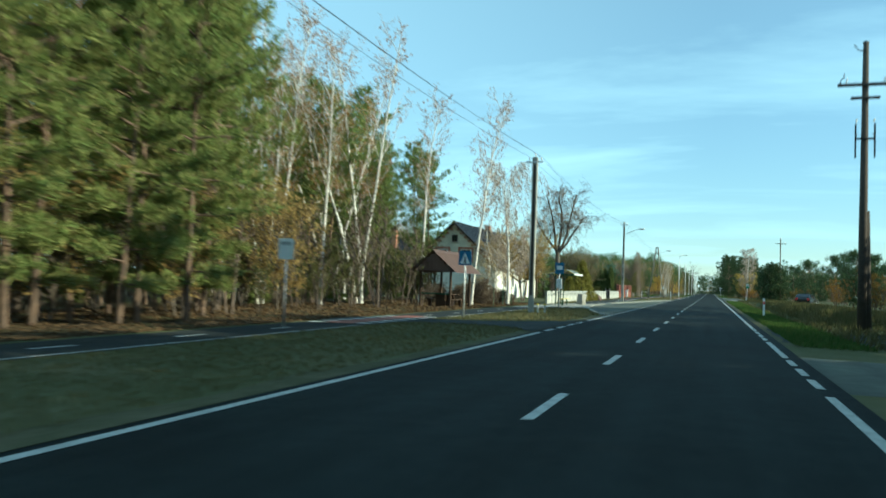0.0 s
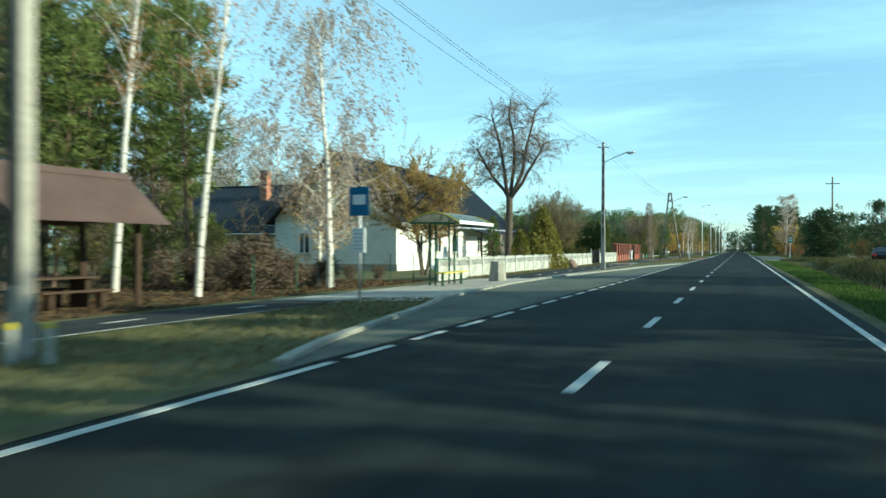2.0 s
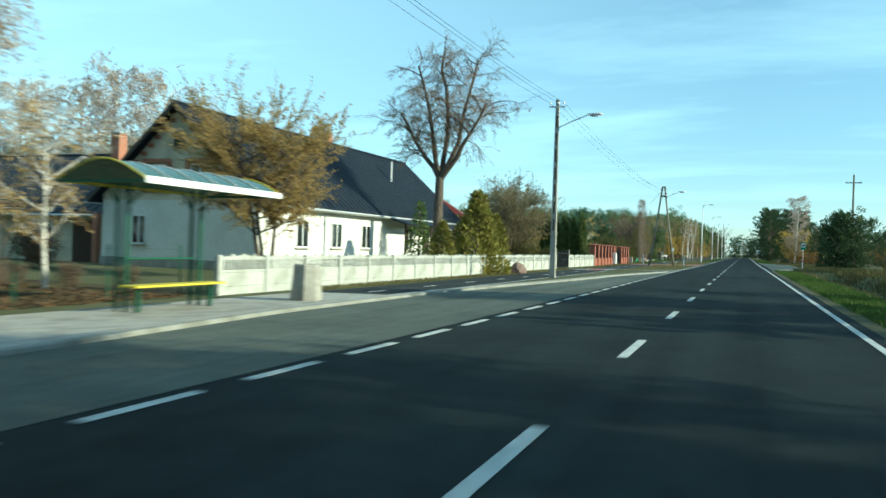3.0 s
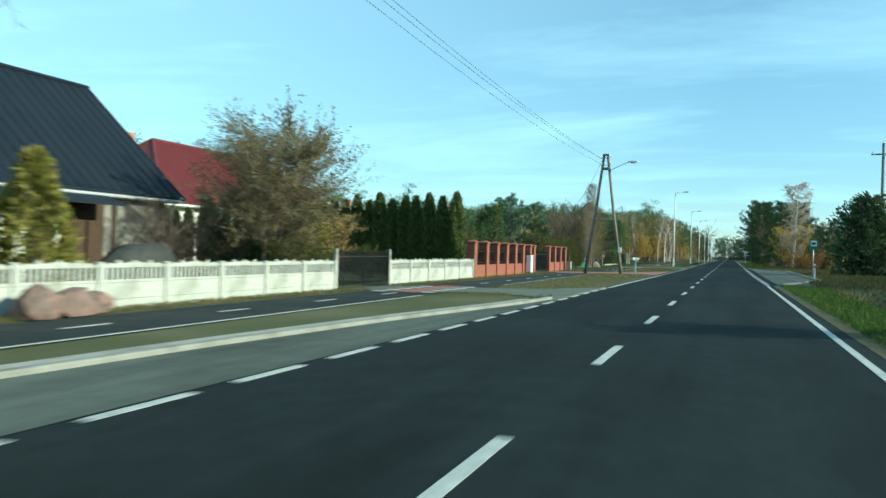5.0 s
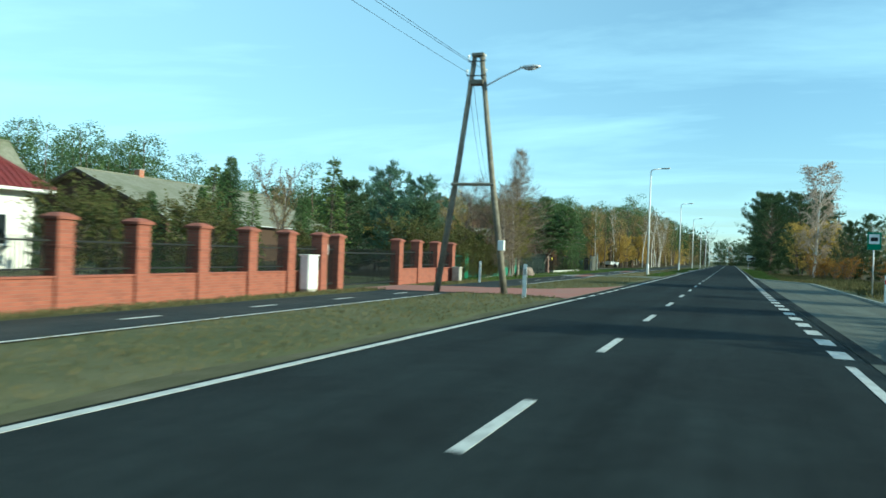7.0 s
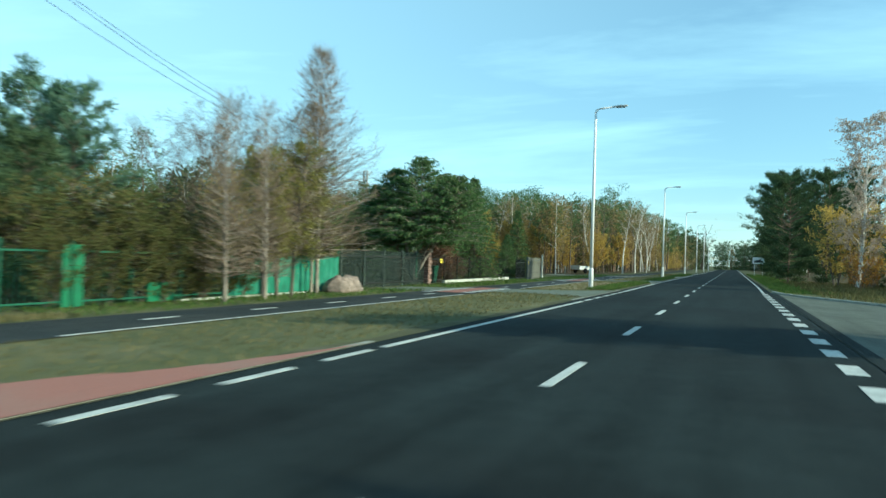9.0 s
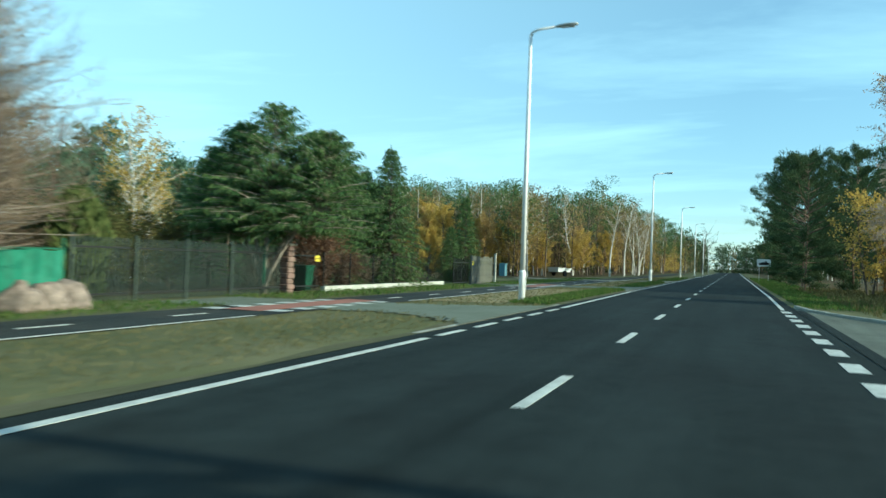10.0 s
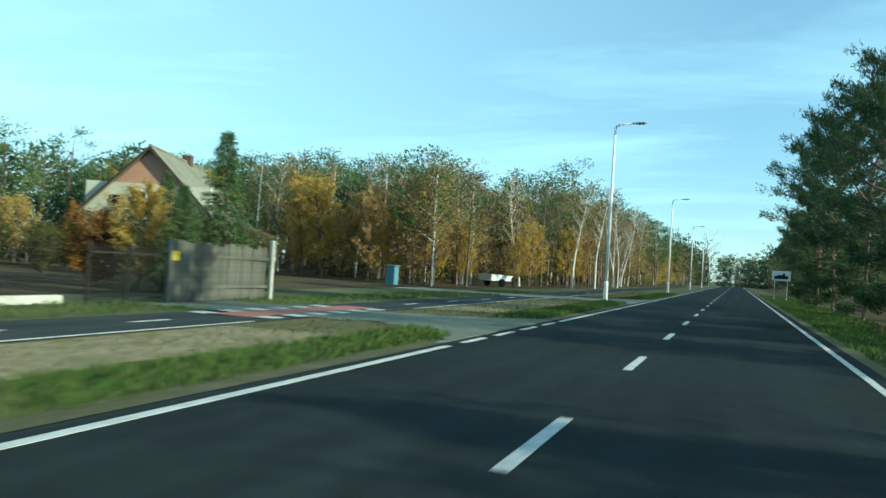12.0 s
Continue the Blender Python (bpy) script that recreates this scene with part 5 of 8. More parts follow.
for a, b in zip(PILLARS, PILLARS[1:]):
    x0, x1, z = LINE(a), LINE(b), gz(LINE(a), a)
    t = -math.degrees(math.atan2(x1 - x0, b - a))
    L = math.hypot(b - a, x1 - x0)
    at = pose(x0, a, z, 0, 0, t)
    if a == 124.4:
        w = part("wicket", Shape().box(-0.02, 0.02, 0.25, L - 0.25, 0.2, 0.25).box(-0.02, 0.02, 0.25, L - 0.25, 1.4, 1.45), DARK_IRON, bf, "black iron wicket gate", at=at)
        bars(w, 0.3, L - 0.3, 0.15, 1.6, 0.1)
        part("letter_box", Shape().box(0.05, 0.2, 0.02, 0.3, 1.25, 1.6, 0.01), SIGN_BACK, w)
    elif a == 125.7:
        for u0, u1 in ((0.25, L / 2 - 0.03), (L / 2 + 0.03, L - 0.25)):
            w = part("gate_leaf", Shape().box(-0.02, 0.02, u0, u1, 0.12, 0.17).box(-0.02, 0.02, u0, u1, 1.3, 1.35), DARK_IRON, bf, "black iron gate leaf", at=at)
            bars(w, u0, u1, 0.1, 1.5, 0.11)
    else:
        w = part("base_wall", Shape().box(-0.13, 0.13, 0.21, L - 0.21, -0.2, 0.66, 0.01), BRICK, bf, at=at)
        part("coping", Shape().box(-0.16, 0.16, 0.21, L - 0.21, 0.66, 0.71, 0.008), BRICK_CAP, w)
        rl = part("rail", Shape().box(-0.015, 0.015, 0.2, L - 0.2, 0.82, 0.86), DARK_IRON, bf, at=at)
        part("rail", Shape().box(-0.015, 0.015, 0.2, L - 0.2, 1.4, 1.44), DARK_IRON, bf, at=at)
        bars(rl, 0.28, L - 0.28, 0.71, 1.52, 0.10)
cab = thing("utility_cabinet", "white plastic utility cabinet beside the brick fence", "utility cabinet", pose(LINE(122.9) + 0.45, 122.9, gz(-11, 122)))
part("body", Shape().box(-0.16, 0.16, -0.3, 0.3, 0.12, 1.18, 0.02), SIGN_WHITE, cab)
part("plinth", Shape().box(-0.14, 0.14, -0.28, 0.28, -0.1, 0.12), GREY_CONC, cab)
part("lid", Shape().box(-0.19, 0.19, -0.33, 0.33, 1.18, 1.23, 0.015), SIGN_WHITE, cab)
part("door", Shape().box(0.16, 0.172, -0.26, 0.26, 0.2, 1.1, 0.004), SIGN_WHITE, cab)
cab2 = thing("utility_cabinet", "low grey concrete utility box at the fence end", "utility cabinet", pose(LINE(138.7) + 0.55, 138.5, gz(-11.5, 139)))
part("body", Shape().box(-0.2, 0.2, -0.22, 0.22, -0.1, 0.68, 0.02), GREY_CONC, cab2)
part("lid", Shape().box(-0.23, 0.23, -0.25, 0.25, 0.68, 0.74, 0.015), GREY_CONC, cab2)

# green wire fence hung with green sheet
LINE2 = lambda y: between(y, (139.6, -12.1), (155.2, -12.75), (180.6, -13.1))
gf_ = thing("green_fence", "green steel fence hung with bright green sheeting", "fence")
gp = Shape().box(-0.03, 0.03, -0.03, 0.03, -0.15, 1.55, 0.004).mesh("fence_post", GREEN_STEEL)
ys = [139.8 + 1.92 * i for i in range(9)]
rng = np.random.default_rng(5)
for i, y in enumerate(ys):
    part("fence_post", gp, None, gf_, at=pose(LINE2(y), y, gz(-12.2, y)))
for i, (a, b) in enumerate(zip(ys, ys[1:])):
    x0, x1, z = LINE2(a), LINE2(b), gz(-12.2, a)
    at = pose(x0, a, z, 0, 0, -math.degrees(math.atan2(x1 - x0, b - a)))
    L = math.hypot(b - a, x1 - x0)
    rl = part("rail", Shape().box(-0.012, 0.012, 0, L, 0.15, 0.19), GREEN_STEEL, gf_, at=at)
    part("rail", Shape().box(-0.012, 0.012, 0, L, 1.28, 1.32), GREEN_STEEL, gf_, at=at)
    bars(rl, 0.05, L - 0.05, 0.05, 1.35, 0.14, 0.006, GREEN_STEEL)
    if i in (4, 5, 6, 7):
        n = 14
        sheet = [[(0.04 + 0.025 * math.sin(1.7 * j + i) + rng.normal(0, 0.008), L * j / n, zz + 0.02 * math.sin(j * 0.9 + i)) for j in range(n + 1)] for zz in (0.03, 0.35, 0.7, 1.0, 1.27)]
        back_ = [[(x - 0.012, y, z) for x, y, z in r] for r in sheet]
        sp = Shape().loft(sheet, caps=False, closed=False).loft(back_, caps=False, closed=False)
        part("sheeting", sp, GREEN_SHEET, gf_, "bright green rippled sheeting", True, at=at)
part("plinth", Shape().loft([[(LINE2(y) - 0.08, y, gz(-12, y) - 0.1), (LINE2(y) + 0.08, y, gz(-12, y) - 0.1), (LINE2(y) + 0.08, y, gz(-12, y) + 0.06),
                              (LINE2(y) - 0.08, y, gz(-12, y) + 0.06)] for y in steps(145.5, 155.2, 1)]), WHITE_CONC, gf_, "pale concrete plinth")

for y0, y1, h_ in ((141.4, 141.62, 1.45), (141.72, 142.0, 1.45), (144.2, 145.2, 0.55)):
    part("green_panel", Shape().box(LINE2(y0) + 0.05, LINE2(y0) + 0.075, y0, y1, gz(-12, y0) + 0.05, gz(-12, y0) + h_, 0.004), GREEN_BOARD, gf_, "bright green panel")
wire_f = thing("garden_fence", "thin wire garden fence on steel posts", "fence")
for a in range(6):
    y = 46.5 + 2.4 * a
    part("post", Shape().tube([(-12.1, y, gz(-12, y) - 0.1), (-12.1, y, gz(-12, y) + 1.25)], 0.022, 6), GREEN_STEEL, wire_f)
for k in range(4):
    z = gz(-12, 50) + 0.25 + 0.3 * k
    part("strand", Shape().tube([(-12.1, 46.5, z), (-12.1, 58.5, z)], 0.002, 4), DARK_IRON, wire_f)

# tall iron bars and the gate by the spruce
ig = thing("iron_fence", "dark iron bar fence with a double gate, closed", "fence")
for a, b in ((155.4, 157.3), (157.5, 159.4), (159.5, 161.4), (161.6, 164.4)):
    x0, x1, z = LINE2(a), LINE2(b), gz(-12.6, a)
    at = pose(x0, a, z, 0, 0, -math.degrees(math.atan2(x1 - x0, b - a)))
    L = math.hypot(b - a, x1 - x0)
    rl = part("rail", Shape().box(-0.02, 0.02, 0, L, 0.2, 0.25), DARK_IRON, ig, at=at)
    part("rail", Shape().box(-0.02, 0.02, 0, L, 1.35, 1.4), DARK_IRON, ig, at=at)
    bars(rl, 0.03, L - 0.03, 0.05, 1.62, 0.11, 0.013, IRON_GREEN)
    part("post", Shape().box(-0.035, 0.035, -0.035, 0.035, -0.1, 1.7, 0.006), IRON_GREEN, ig, at=at)
part("brace", Shape().tube([(LINE2(163.4), 163.4, 0.2), (LINE2(163.4), 163.4, 1.4), (LINE2(164.3), 164.3, 2.0)], 0.035, 6), GREEN_STEEL, ig, "green bent brace")
rock_post = thing("stone_pillar", "rough stone gate pillar", "gate pillar", pose(LINE2(164.8), 164.8, gz(-12.8, 164)))
for k in range(9):
    w = 0.2 + 0.02 * math.sin(k * 2.3)
    part("stone", Shape().box(-w, w, -w, w, -0.05 + 0.19 * k, 0.13 + 0.19 * k, 0.03), BOULDER, rock_post)
part("pillar_cap", Shape().box(-0.25, 0.25, -0.25, 0.25, 1.66, 1.73, 0.02), GREY_CONC, rock_post)
wk = thing("wicket_gate", "black iron wicket gate with a yellow warning plate", "gate", pose(LINE2(165.1), 165.1, gz(-12.8, 165)))
rl = part("gate_leaf", Shape().box(-0.02, 0.02, 0, 1.95, 0.2, 0.25).box(-0.02, 0.02, 0, 1.95, 1.3, 1.35), DARK_IRON, wk)
bars(rl, 0.05, 1.9, 0.05, 1.55, 0.12)
plate = part("warning_plate", Shape().box(0.012, 0.022, 1.6, 1.93, 1.12, 1.34, 0.003), YELLOW, wk, "yellow warning plate")
part("text_line", Shape().box(0.022, 0.025, 1.65, 1.88, 1.21, 1.25), SIGN_BLACK, plate)
bin2 = thing("wheelie_bin", "dark green wheeled bin behind the fence", "litter bin", pose(LINE2(166.8) - 0.5, 166.8, gz(-13, 166)))
part("body", Shape().loft([[(sx * w, sy * w, z) for sx, sy in ((-1, -1), (1, -1), (1, 1), (-1, 1))] for z, w in ((0.05, 0.22), (0.9, 0.29))]), GREEN_STEEL, bin2)
part("lid", Shape().box(-0.32, 0.32, -0.32, 0.32, 0.9, 0.97, 0.03), GREEN_STEEL, bin2)
part("wheel", Shape().tube([(-0.25, -0.26, 0.09), (-0.25, 0.26, 0.09)], 0.09, 10), TYRE, bin2)

# low white wall with a wire fence on it
lw = thing("low_wall_fence", "low white concrete wall carrying a dark wire fence", "fence")
ys2 = steps(167.4, 180.6, 2.2)
for a, b in zip(ys2, ys2[1:]):
    x0, x1, z = LINE2(a), LINE2(b), gz(-13, a)
    L = math.hypot(b - a, x1 - x0)
    at = pose(x0, a, z, 0, 0, -math.degrees(math.atan2(x1 - x0, b - a)))
    w = part("base_wall", Shape().box(-0.11, 0.11, 0.005, L - 0.005, -0.2, 0.19, 0.012), WHITE_CONC, lw, at=at)
    part("post", Shape().box(-0.025, 0.025, 0.0, 0.05, 0.19, 1.5), DARK_IRON, w)
    mesh_w = Shape()
    for i in range(18):
        mesh_w.box(-0.003, 0.003, L * i / 18 - 0.003, L * i / 18 + 0.003, 0.2, 1.45)
    for k in range(9):
        mesh_w.box(-0.003, 0.003, 0, L, 0.25 + 0.145 * k, 0.256 + 0.145 * k)
    part("wire_mesh", mesh_w, DARK_IRON, w)

# gate and board fence at the last house
wg = thing("iron_gate", "dark iron double gate, closed", "gate", pose(-12.55, 180.7, gz(-12.5, 181)))
for u0, u1 in ((0.1, 1.3), (1.35, 2.6)):
    lf = part("gate_leaf", Shape().box(-0.02, 0.02, u0, u1, 0.1, 0.15).box(-0.02, 0.02, u0, u1, 1.2, 1.25).box(-0.02, 0.02, u0, u0 + 0.05, 0, 1.5), DARK_IRON, wg)
    bars(lf, u0, u1, 0.1, 1.45, 0.10, 0.009)
wf = thing("board_fence", "weathered grey vertical board fence", "fence", pose(-12.4, 183.4, gz(-12.4, 183)))
rng = np.random.default_rng(9)
brd = [Shape().box(-0.012, 0.012, 0.006, 0.124, 0.02, 1.58 + d, 0.004).mesh("board", GREY_WOOD) for d in (-0.04, 0.0, 0.03, 0.06)]
for i in range(34):
    part("board", brd[int(rng.integers(0, 4))], None, wf, at=pose(-0.004 * i + rng.normal(0, 0.004), 0.132 * i, 0, rng.normal(0, 0.6), 0, 0))
for z in (0.35, 1.2):
    part("rail", Shape().box(-0.2, -0.03, 0, 4.5, z, z + 0.08), GREY_WOOD, wf)
for i, y in enumerate((-0.06, 4.62)):
    part("post", Shape().box(-0.06, 0.06, y - 0.06, y + 0.06, -0.1, 1.85 if i else 1.65, 0.01), WHITE_CONC if i else GREY_WOOD, wf, "whitewashed post" if i else "")
pl = part("yellow_plate", Shape().box(0.02, 0.03, 0.02, 0.3, 1.1, 1.35), YELLOW, wf, "small yellow plate")

# ---- stones ----
def boulder(m, sx, sy, sz, seed, mat=BOULDER, facets=False, label="angular reddish granite boulder on the verge", name="boulder", cat="boulder", sub=3):
    bm = bmesh.new()
    bmesh.ops.create_icosphere(bm, subdivisions=sub, radius=1)
    for v in bm.verts:
        n1 = noise.noise(v.co * 1.3 + Vector((seed, 0, 0))) * 0.35 + noise.noise(v.co * 3.1 + Vector((0, seed, 0))) * 0.14
        v.co = v.co * (1 + n1)
        v.co.x, v.co.y, v.co.z = v.co.x * sx, v.co.y * sy, max(v.co.z * sz, -0.25 * sz)
    me = bpy.data.meshes.new(name)
    bm.to_mesh(me)
    bm.free()
    me.materials.append(mat)
    if not facets:
        me.shade_smooth()
    ob = tagged(new(name, me), label, cat)
    ob.matrix_basis = m
    return ob


boulder(pose(-10.25, 83.95, gz(-10, 84) + 0.13), 0.42, 0.52, 0.42, 3.1, facets=True, sub=2)
boulder(pose(-10.2, 83.15, gz(-10, 83) + 0.14), 0.40, 0.46, 0.46, 7.7, facets=True, sub=2)
boulder(pose(-10.45, 84.75, gz(-10, 84) + 0.10), 0.34, 0.38, 0.34, 5.2, facets=True, sub=2)
for k, (dy, s) in enumerate(((0, 0.46), (0.7, 0.5), (1.35, 0.4))):
    boulder(pose(-11.7 - 0.1 * k, 153.2 + dy, gz(-11.7, 153) + 0.13), 0.46, s, 0.46 + 0.06 * (k == 2), 11.3 + k, WRAP, False, "lumpy pale brown sack lying beside the fence", "sack", "sack")

boulder(pose(-16.4, 92.6, gz(-16, 92) + 0.2), 0.9, 1.7, 1.25, 17.4, TARP, False, "low dark tarpaulin-covered mound behind the fence", "covered_mound", "mound")

# ---- houses ----
def window(parent, m, w, h, bars_n=1, frame_mat=FRAME_WHITE, sill=True):
    """A window set in a wall that faces -y in its own frame; origin at its lower middle."""
    f = Shape().box(-w / 2, w / 2, -0.03, 0.05, 0, 0.07).box(-w / 2, w / 2, -0.03, 0.05, h - 0.07, h)
    for i in range(bars_n + 2):
        x = -w / 2 + (w - 0.07) * i / (bars_n + 1)
        f.box(x, x + 0.07, -0.032, 0.05, 0.0, h)
    win = part("window", f, frame_mat, parent, at=m)
    part("pane", Shape().box(-w / 2 + 0.05, w / 2 - 0.05, 0.0, 0.012, 0.05, h - 0.05), GLASS, win)
    if sill:
        part("sill", Shape().box(-w / 2 - 0.08, w / 2 + 0.08, -0.12, 0.0, -0.06, -0.005, 0.008), GREY_CONC, win)
    return win


def gable_house(name, label, x0, x1, y0, y1, eave, ridge, wall_mat, roof_mat, over=0.45, z0=-0.4, ribs=0.0, top_mat=None, split=None):
    """A house whose ridge runs along y: four walls, two roof slopes. x0 to x1, y0 to y1."""
    h = thing(name, label, "house")
    xm, t = (x0 + x1) / 2, 0.3
    for y, s in ((y0, 1), (y1, -1)):
        lo = split if (split and s > 0) else eave
        part("gable_wall", Shape().box(x0, x1, min(y, y + s * t), max(y, y + s * t), z0, lo), wall_mat, h)
        k = (ridge - lo) / (ridge - eave) if lo > eave else 1.0
        tri = [(x0, lo + 0.0), (x1, lo + 0.0), (x1, eave), (xm, ridge), (x0, eave)] if lo < eave else [(xm + (x0 - xm) * k, lo), (xm + (x1 - xm) * k, lo), (xm, ridge)]
        part("gable", Shape().prism(tri, "y", min(y, y + s * t) + 0.002, max(y, y + s * t) - 0.002), top_mat if (top_mat and s > 0) else wall_mat, h)
    for x, s in ((x0, 1), (x1, -1)):
        part("side_wall", Shape().box(min(x, x + s * t), max(x, x + s * t), y0 + t, y1 - t, z0, eave - 0.02), wall_mat, h)
    pitch = (ridge - eave) / (xm - x0)
    for s in (-1, 1):
        xe, ze = xm + s * (xm - x0 + over), eave - over * pitch
        r = part("roof", Shape().prism([(xm, ridge + 0.06), (xe, ze + 0.06), (xe, ze + 0.20), (xm, ridge + 0.22)], "y", y0 - over, y1 + over), roof_mat, h)
        if ribs:
            rb = Shape()
            for y in steps(y0 - over + 0.1, y1 + over - 0.1, ribs):
                rb.add([(xm, y - 0.025, ridge + 0.22), (xm, y + 0.025, ridge + 0.22), (xe, y + 0.025, ze + 0.2), (xe, y - 0.025, ze + 0.2),
                        (xm, y, ridge + 0.26), (xe, y, ze + 0.24)], [(0, 3, 5, 4), (1, 4, 5, 2), (2, 5, 3), (0, 4, 1)])
            part("roof_seams", rb, roof_mat, r)
        part("gutter", Shape().tube([(xe + s * 0.07, y0 - over, ze + 0.06), (xe + s * 0.07, y1 + over, ze + 0.04)], 0.06, 8), GALV, h)
        for y in (y0 - over, y1 + over):
            yy = (y - 0.03, y) if y < y0 else (y, y + 0.03)
            part("barge_board", Shape().prism([(xm, ridge + 0.0), (xe, ze), (xe, ze + 0.22), (xm, ridge + 0.24)], "y", *yy), FRAME_DARK, h)
    part("ridge_cap", Shape().tube([(xm, y0 - over, ridge + 0.24), (xm, y1 + over, ridge + 0.24)], 0.09, 8), roof_mat, h)
    return h


def chimney(h, x, y, z0, z1, mat=RED_BRICK):
    c = part("chimney", Shape().box(x - 0.3, x + 0.3, y - 0.3, y + 0.3, z0, z1, 0.01), mat, h)
    part("chimney_cap", Shape().box(x - 0.36, x + 0.36, y - 0.36, y + 0.36, z1, z1 + 0.1, 0.01), GREY_CONC, c)


# long white farmhouse with a dark roof; its gable is half bare
hA = gable_house("farmhouse", "long white rendered farmhouse with a dark sheet roof and cream gable", -27.9, -18.9, 71.5, 96.6, 3.25, 7.3,
                 PLASTER, NAVY_ROOF, 0.5, ribs=0.5, top_mat=CREAM, split=3.0)
for x in (-24.6, -22.1):
    part("gable_pier", Shape().box(x - 0.8, x - 0.62, 71.36, 71.5, 3.35, 4.75).box(x + 0.62, x + 0.8, 71.36, 71.5, 3.35, 4.75).box(x - 0.8, x + 0.8, 71.36, 71.5, 4.75, 4.95), RED_BRICK, hA)
    window(hA, pose(x, 71.47, 3.45), 1.1, 1.25, 1)
window(hA, pose(-23.35, 71.47, 5.5), 0.6, 0.7, 0, FRAME_DARK)
window(hA, pose(-26.2, 71.47, 3.4), 0.6, 0.9, 0, FRAME_DARK)
window(hA, pose(-25.6, 71.47, 0.9), 0.85, 1.4, 1)
for k in range(9):
    for s in (-1, 1):
        part("gable_brick", Shape().box(-0.16, 0.16, -0.06, 0.0, -0.1, 0.1), RED_BRICK, hA, at=pose(-23.4 + s * (0.35 + 0.42 * k), 71.5, 6.75 - 0.385 * k, 0, 0, 0))
for y in (75.2, 78.6, 82.0, 88.0):
    window(hA, pose(-18.87, y, 0.95, 0, 0, 90), 1.15, 1.35, 1)
door = part("door", Shape().box(-18.92, -18.84, 90.4, 91.4, -0.1, 2.05, 0.01), FRAME_DARK, hA, "brown panelled door")
part("door_handle", Shape().tube([(-18.82, 91.28, 0.95), (-18.78, 91.28, 0.95), (-18.78, 91.15, 0.95)], 0.012, 6), GALV, door)
part("awning", Shape().prism([(-18.9, 2.9), (-17.4, 2.45), (-17.4, 2.53), (-18.9, 3.0)], "y", 84.2, 93.0), NAVY_ROOF, hA, "dark sheet awning")
for y in (84.6, 88.6, 92.6):
    part("awning_post", Shape().box(-17.6, -17.5, y - 0.05, y + 0.05, -0.3, 2.5), DARK_WOOD, hA)
# flat brown panel on the wall; the recess's shade is put into its colour
part("porch_cladding", Shape().box(-18.88, -18.66, 91.7, 93.3, -0.3, 2.75), DARK_WOOD, hA, "brown panel standing for a dark recess in the wall")
part("end_panel", Shape().box(-18.89, -18.82, 93.4, 96.5, -0.3, 2.75, 0.01), STONE_WALL, hA, "rough pale stone facing")
part("downpipe", Shape().tube([(-18.35, 96.9, 3.0), (-18.7, 96.75, 2.7), (-18.72, 96.75, -0.2)], 0.05, 8), GALV, hA)
part("soffit_board", Shape().box(-18.86, -18.4, 71.2, 96.8, 2.78, 2.92), FRAME_WHITE, hA, "white soffit board")
part("plinth", Shape().box(-28.0, -18.84, 71.44, 71.5, -0.4, 0.25), GREY_CONC, hA)
for y in (76, 90):
    part("vent_pipe", Shape().tube([(-21.2, y, 5.2), (-21.2, y, 6.9)], 0.06, 8), GALV, hA)
chimney(hA, -24.0, 86, 6.8, 8.2)
# low barn behind its left end
hB = gable_house("outbuilding", "low outbuilding with a dark sheet roof and brick chimney", -5.0, 5.0, 0.0, 15.0, 2.6, 5.9, CREAM, NAVY_ROOF, 0.6, ribs=0.6)
hB.matrix_basis = pose(-29.0, 78.6, 0, 0, 0, 90)
chimney(hB, -1.6, 3.4, 4.4, 7.1)
part("shed_door", Shape().box(-5.08, -5.0, 1.6, 3.0, -0.3, 2.0), DARK_WOOD, hB)
window(hB, pose(-5.03, 5.0, 0.9, 0, 0, -90), 1.0, 1.1, 1)
part("porch_pillar", Shape().box(-6.0, -5.7, 0.4, 0.7, -0.3, 2.4), RED_BRICK, hB)

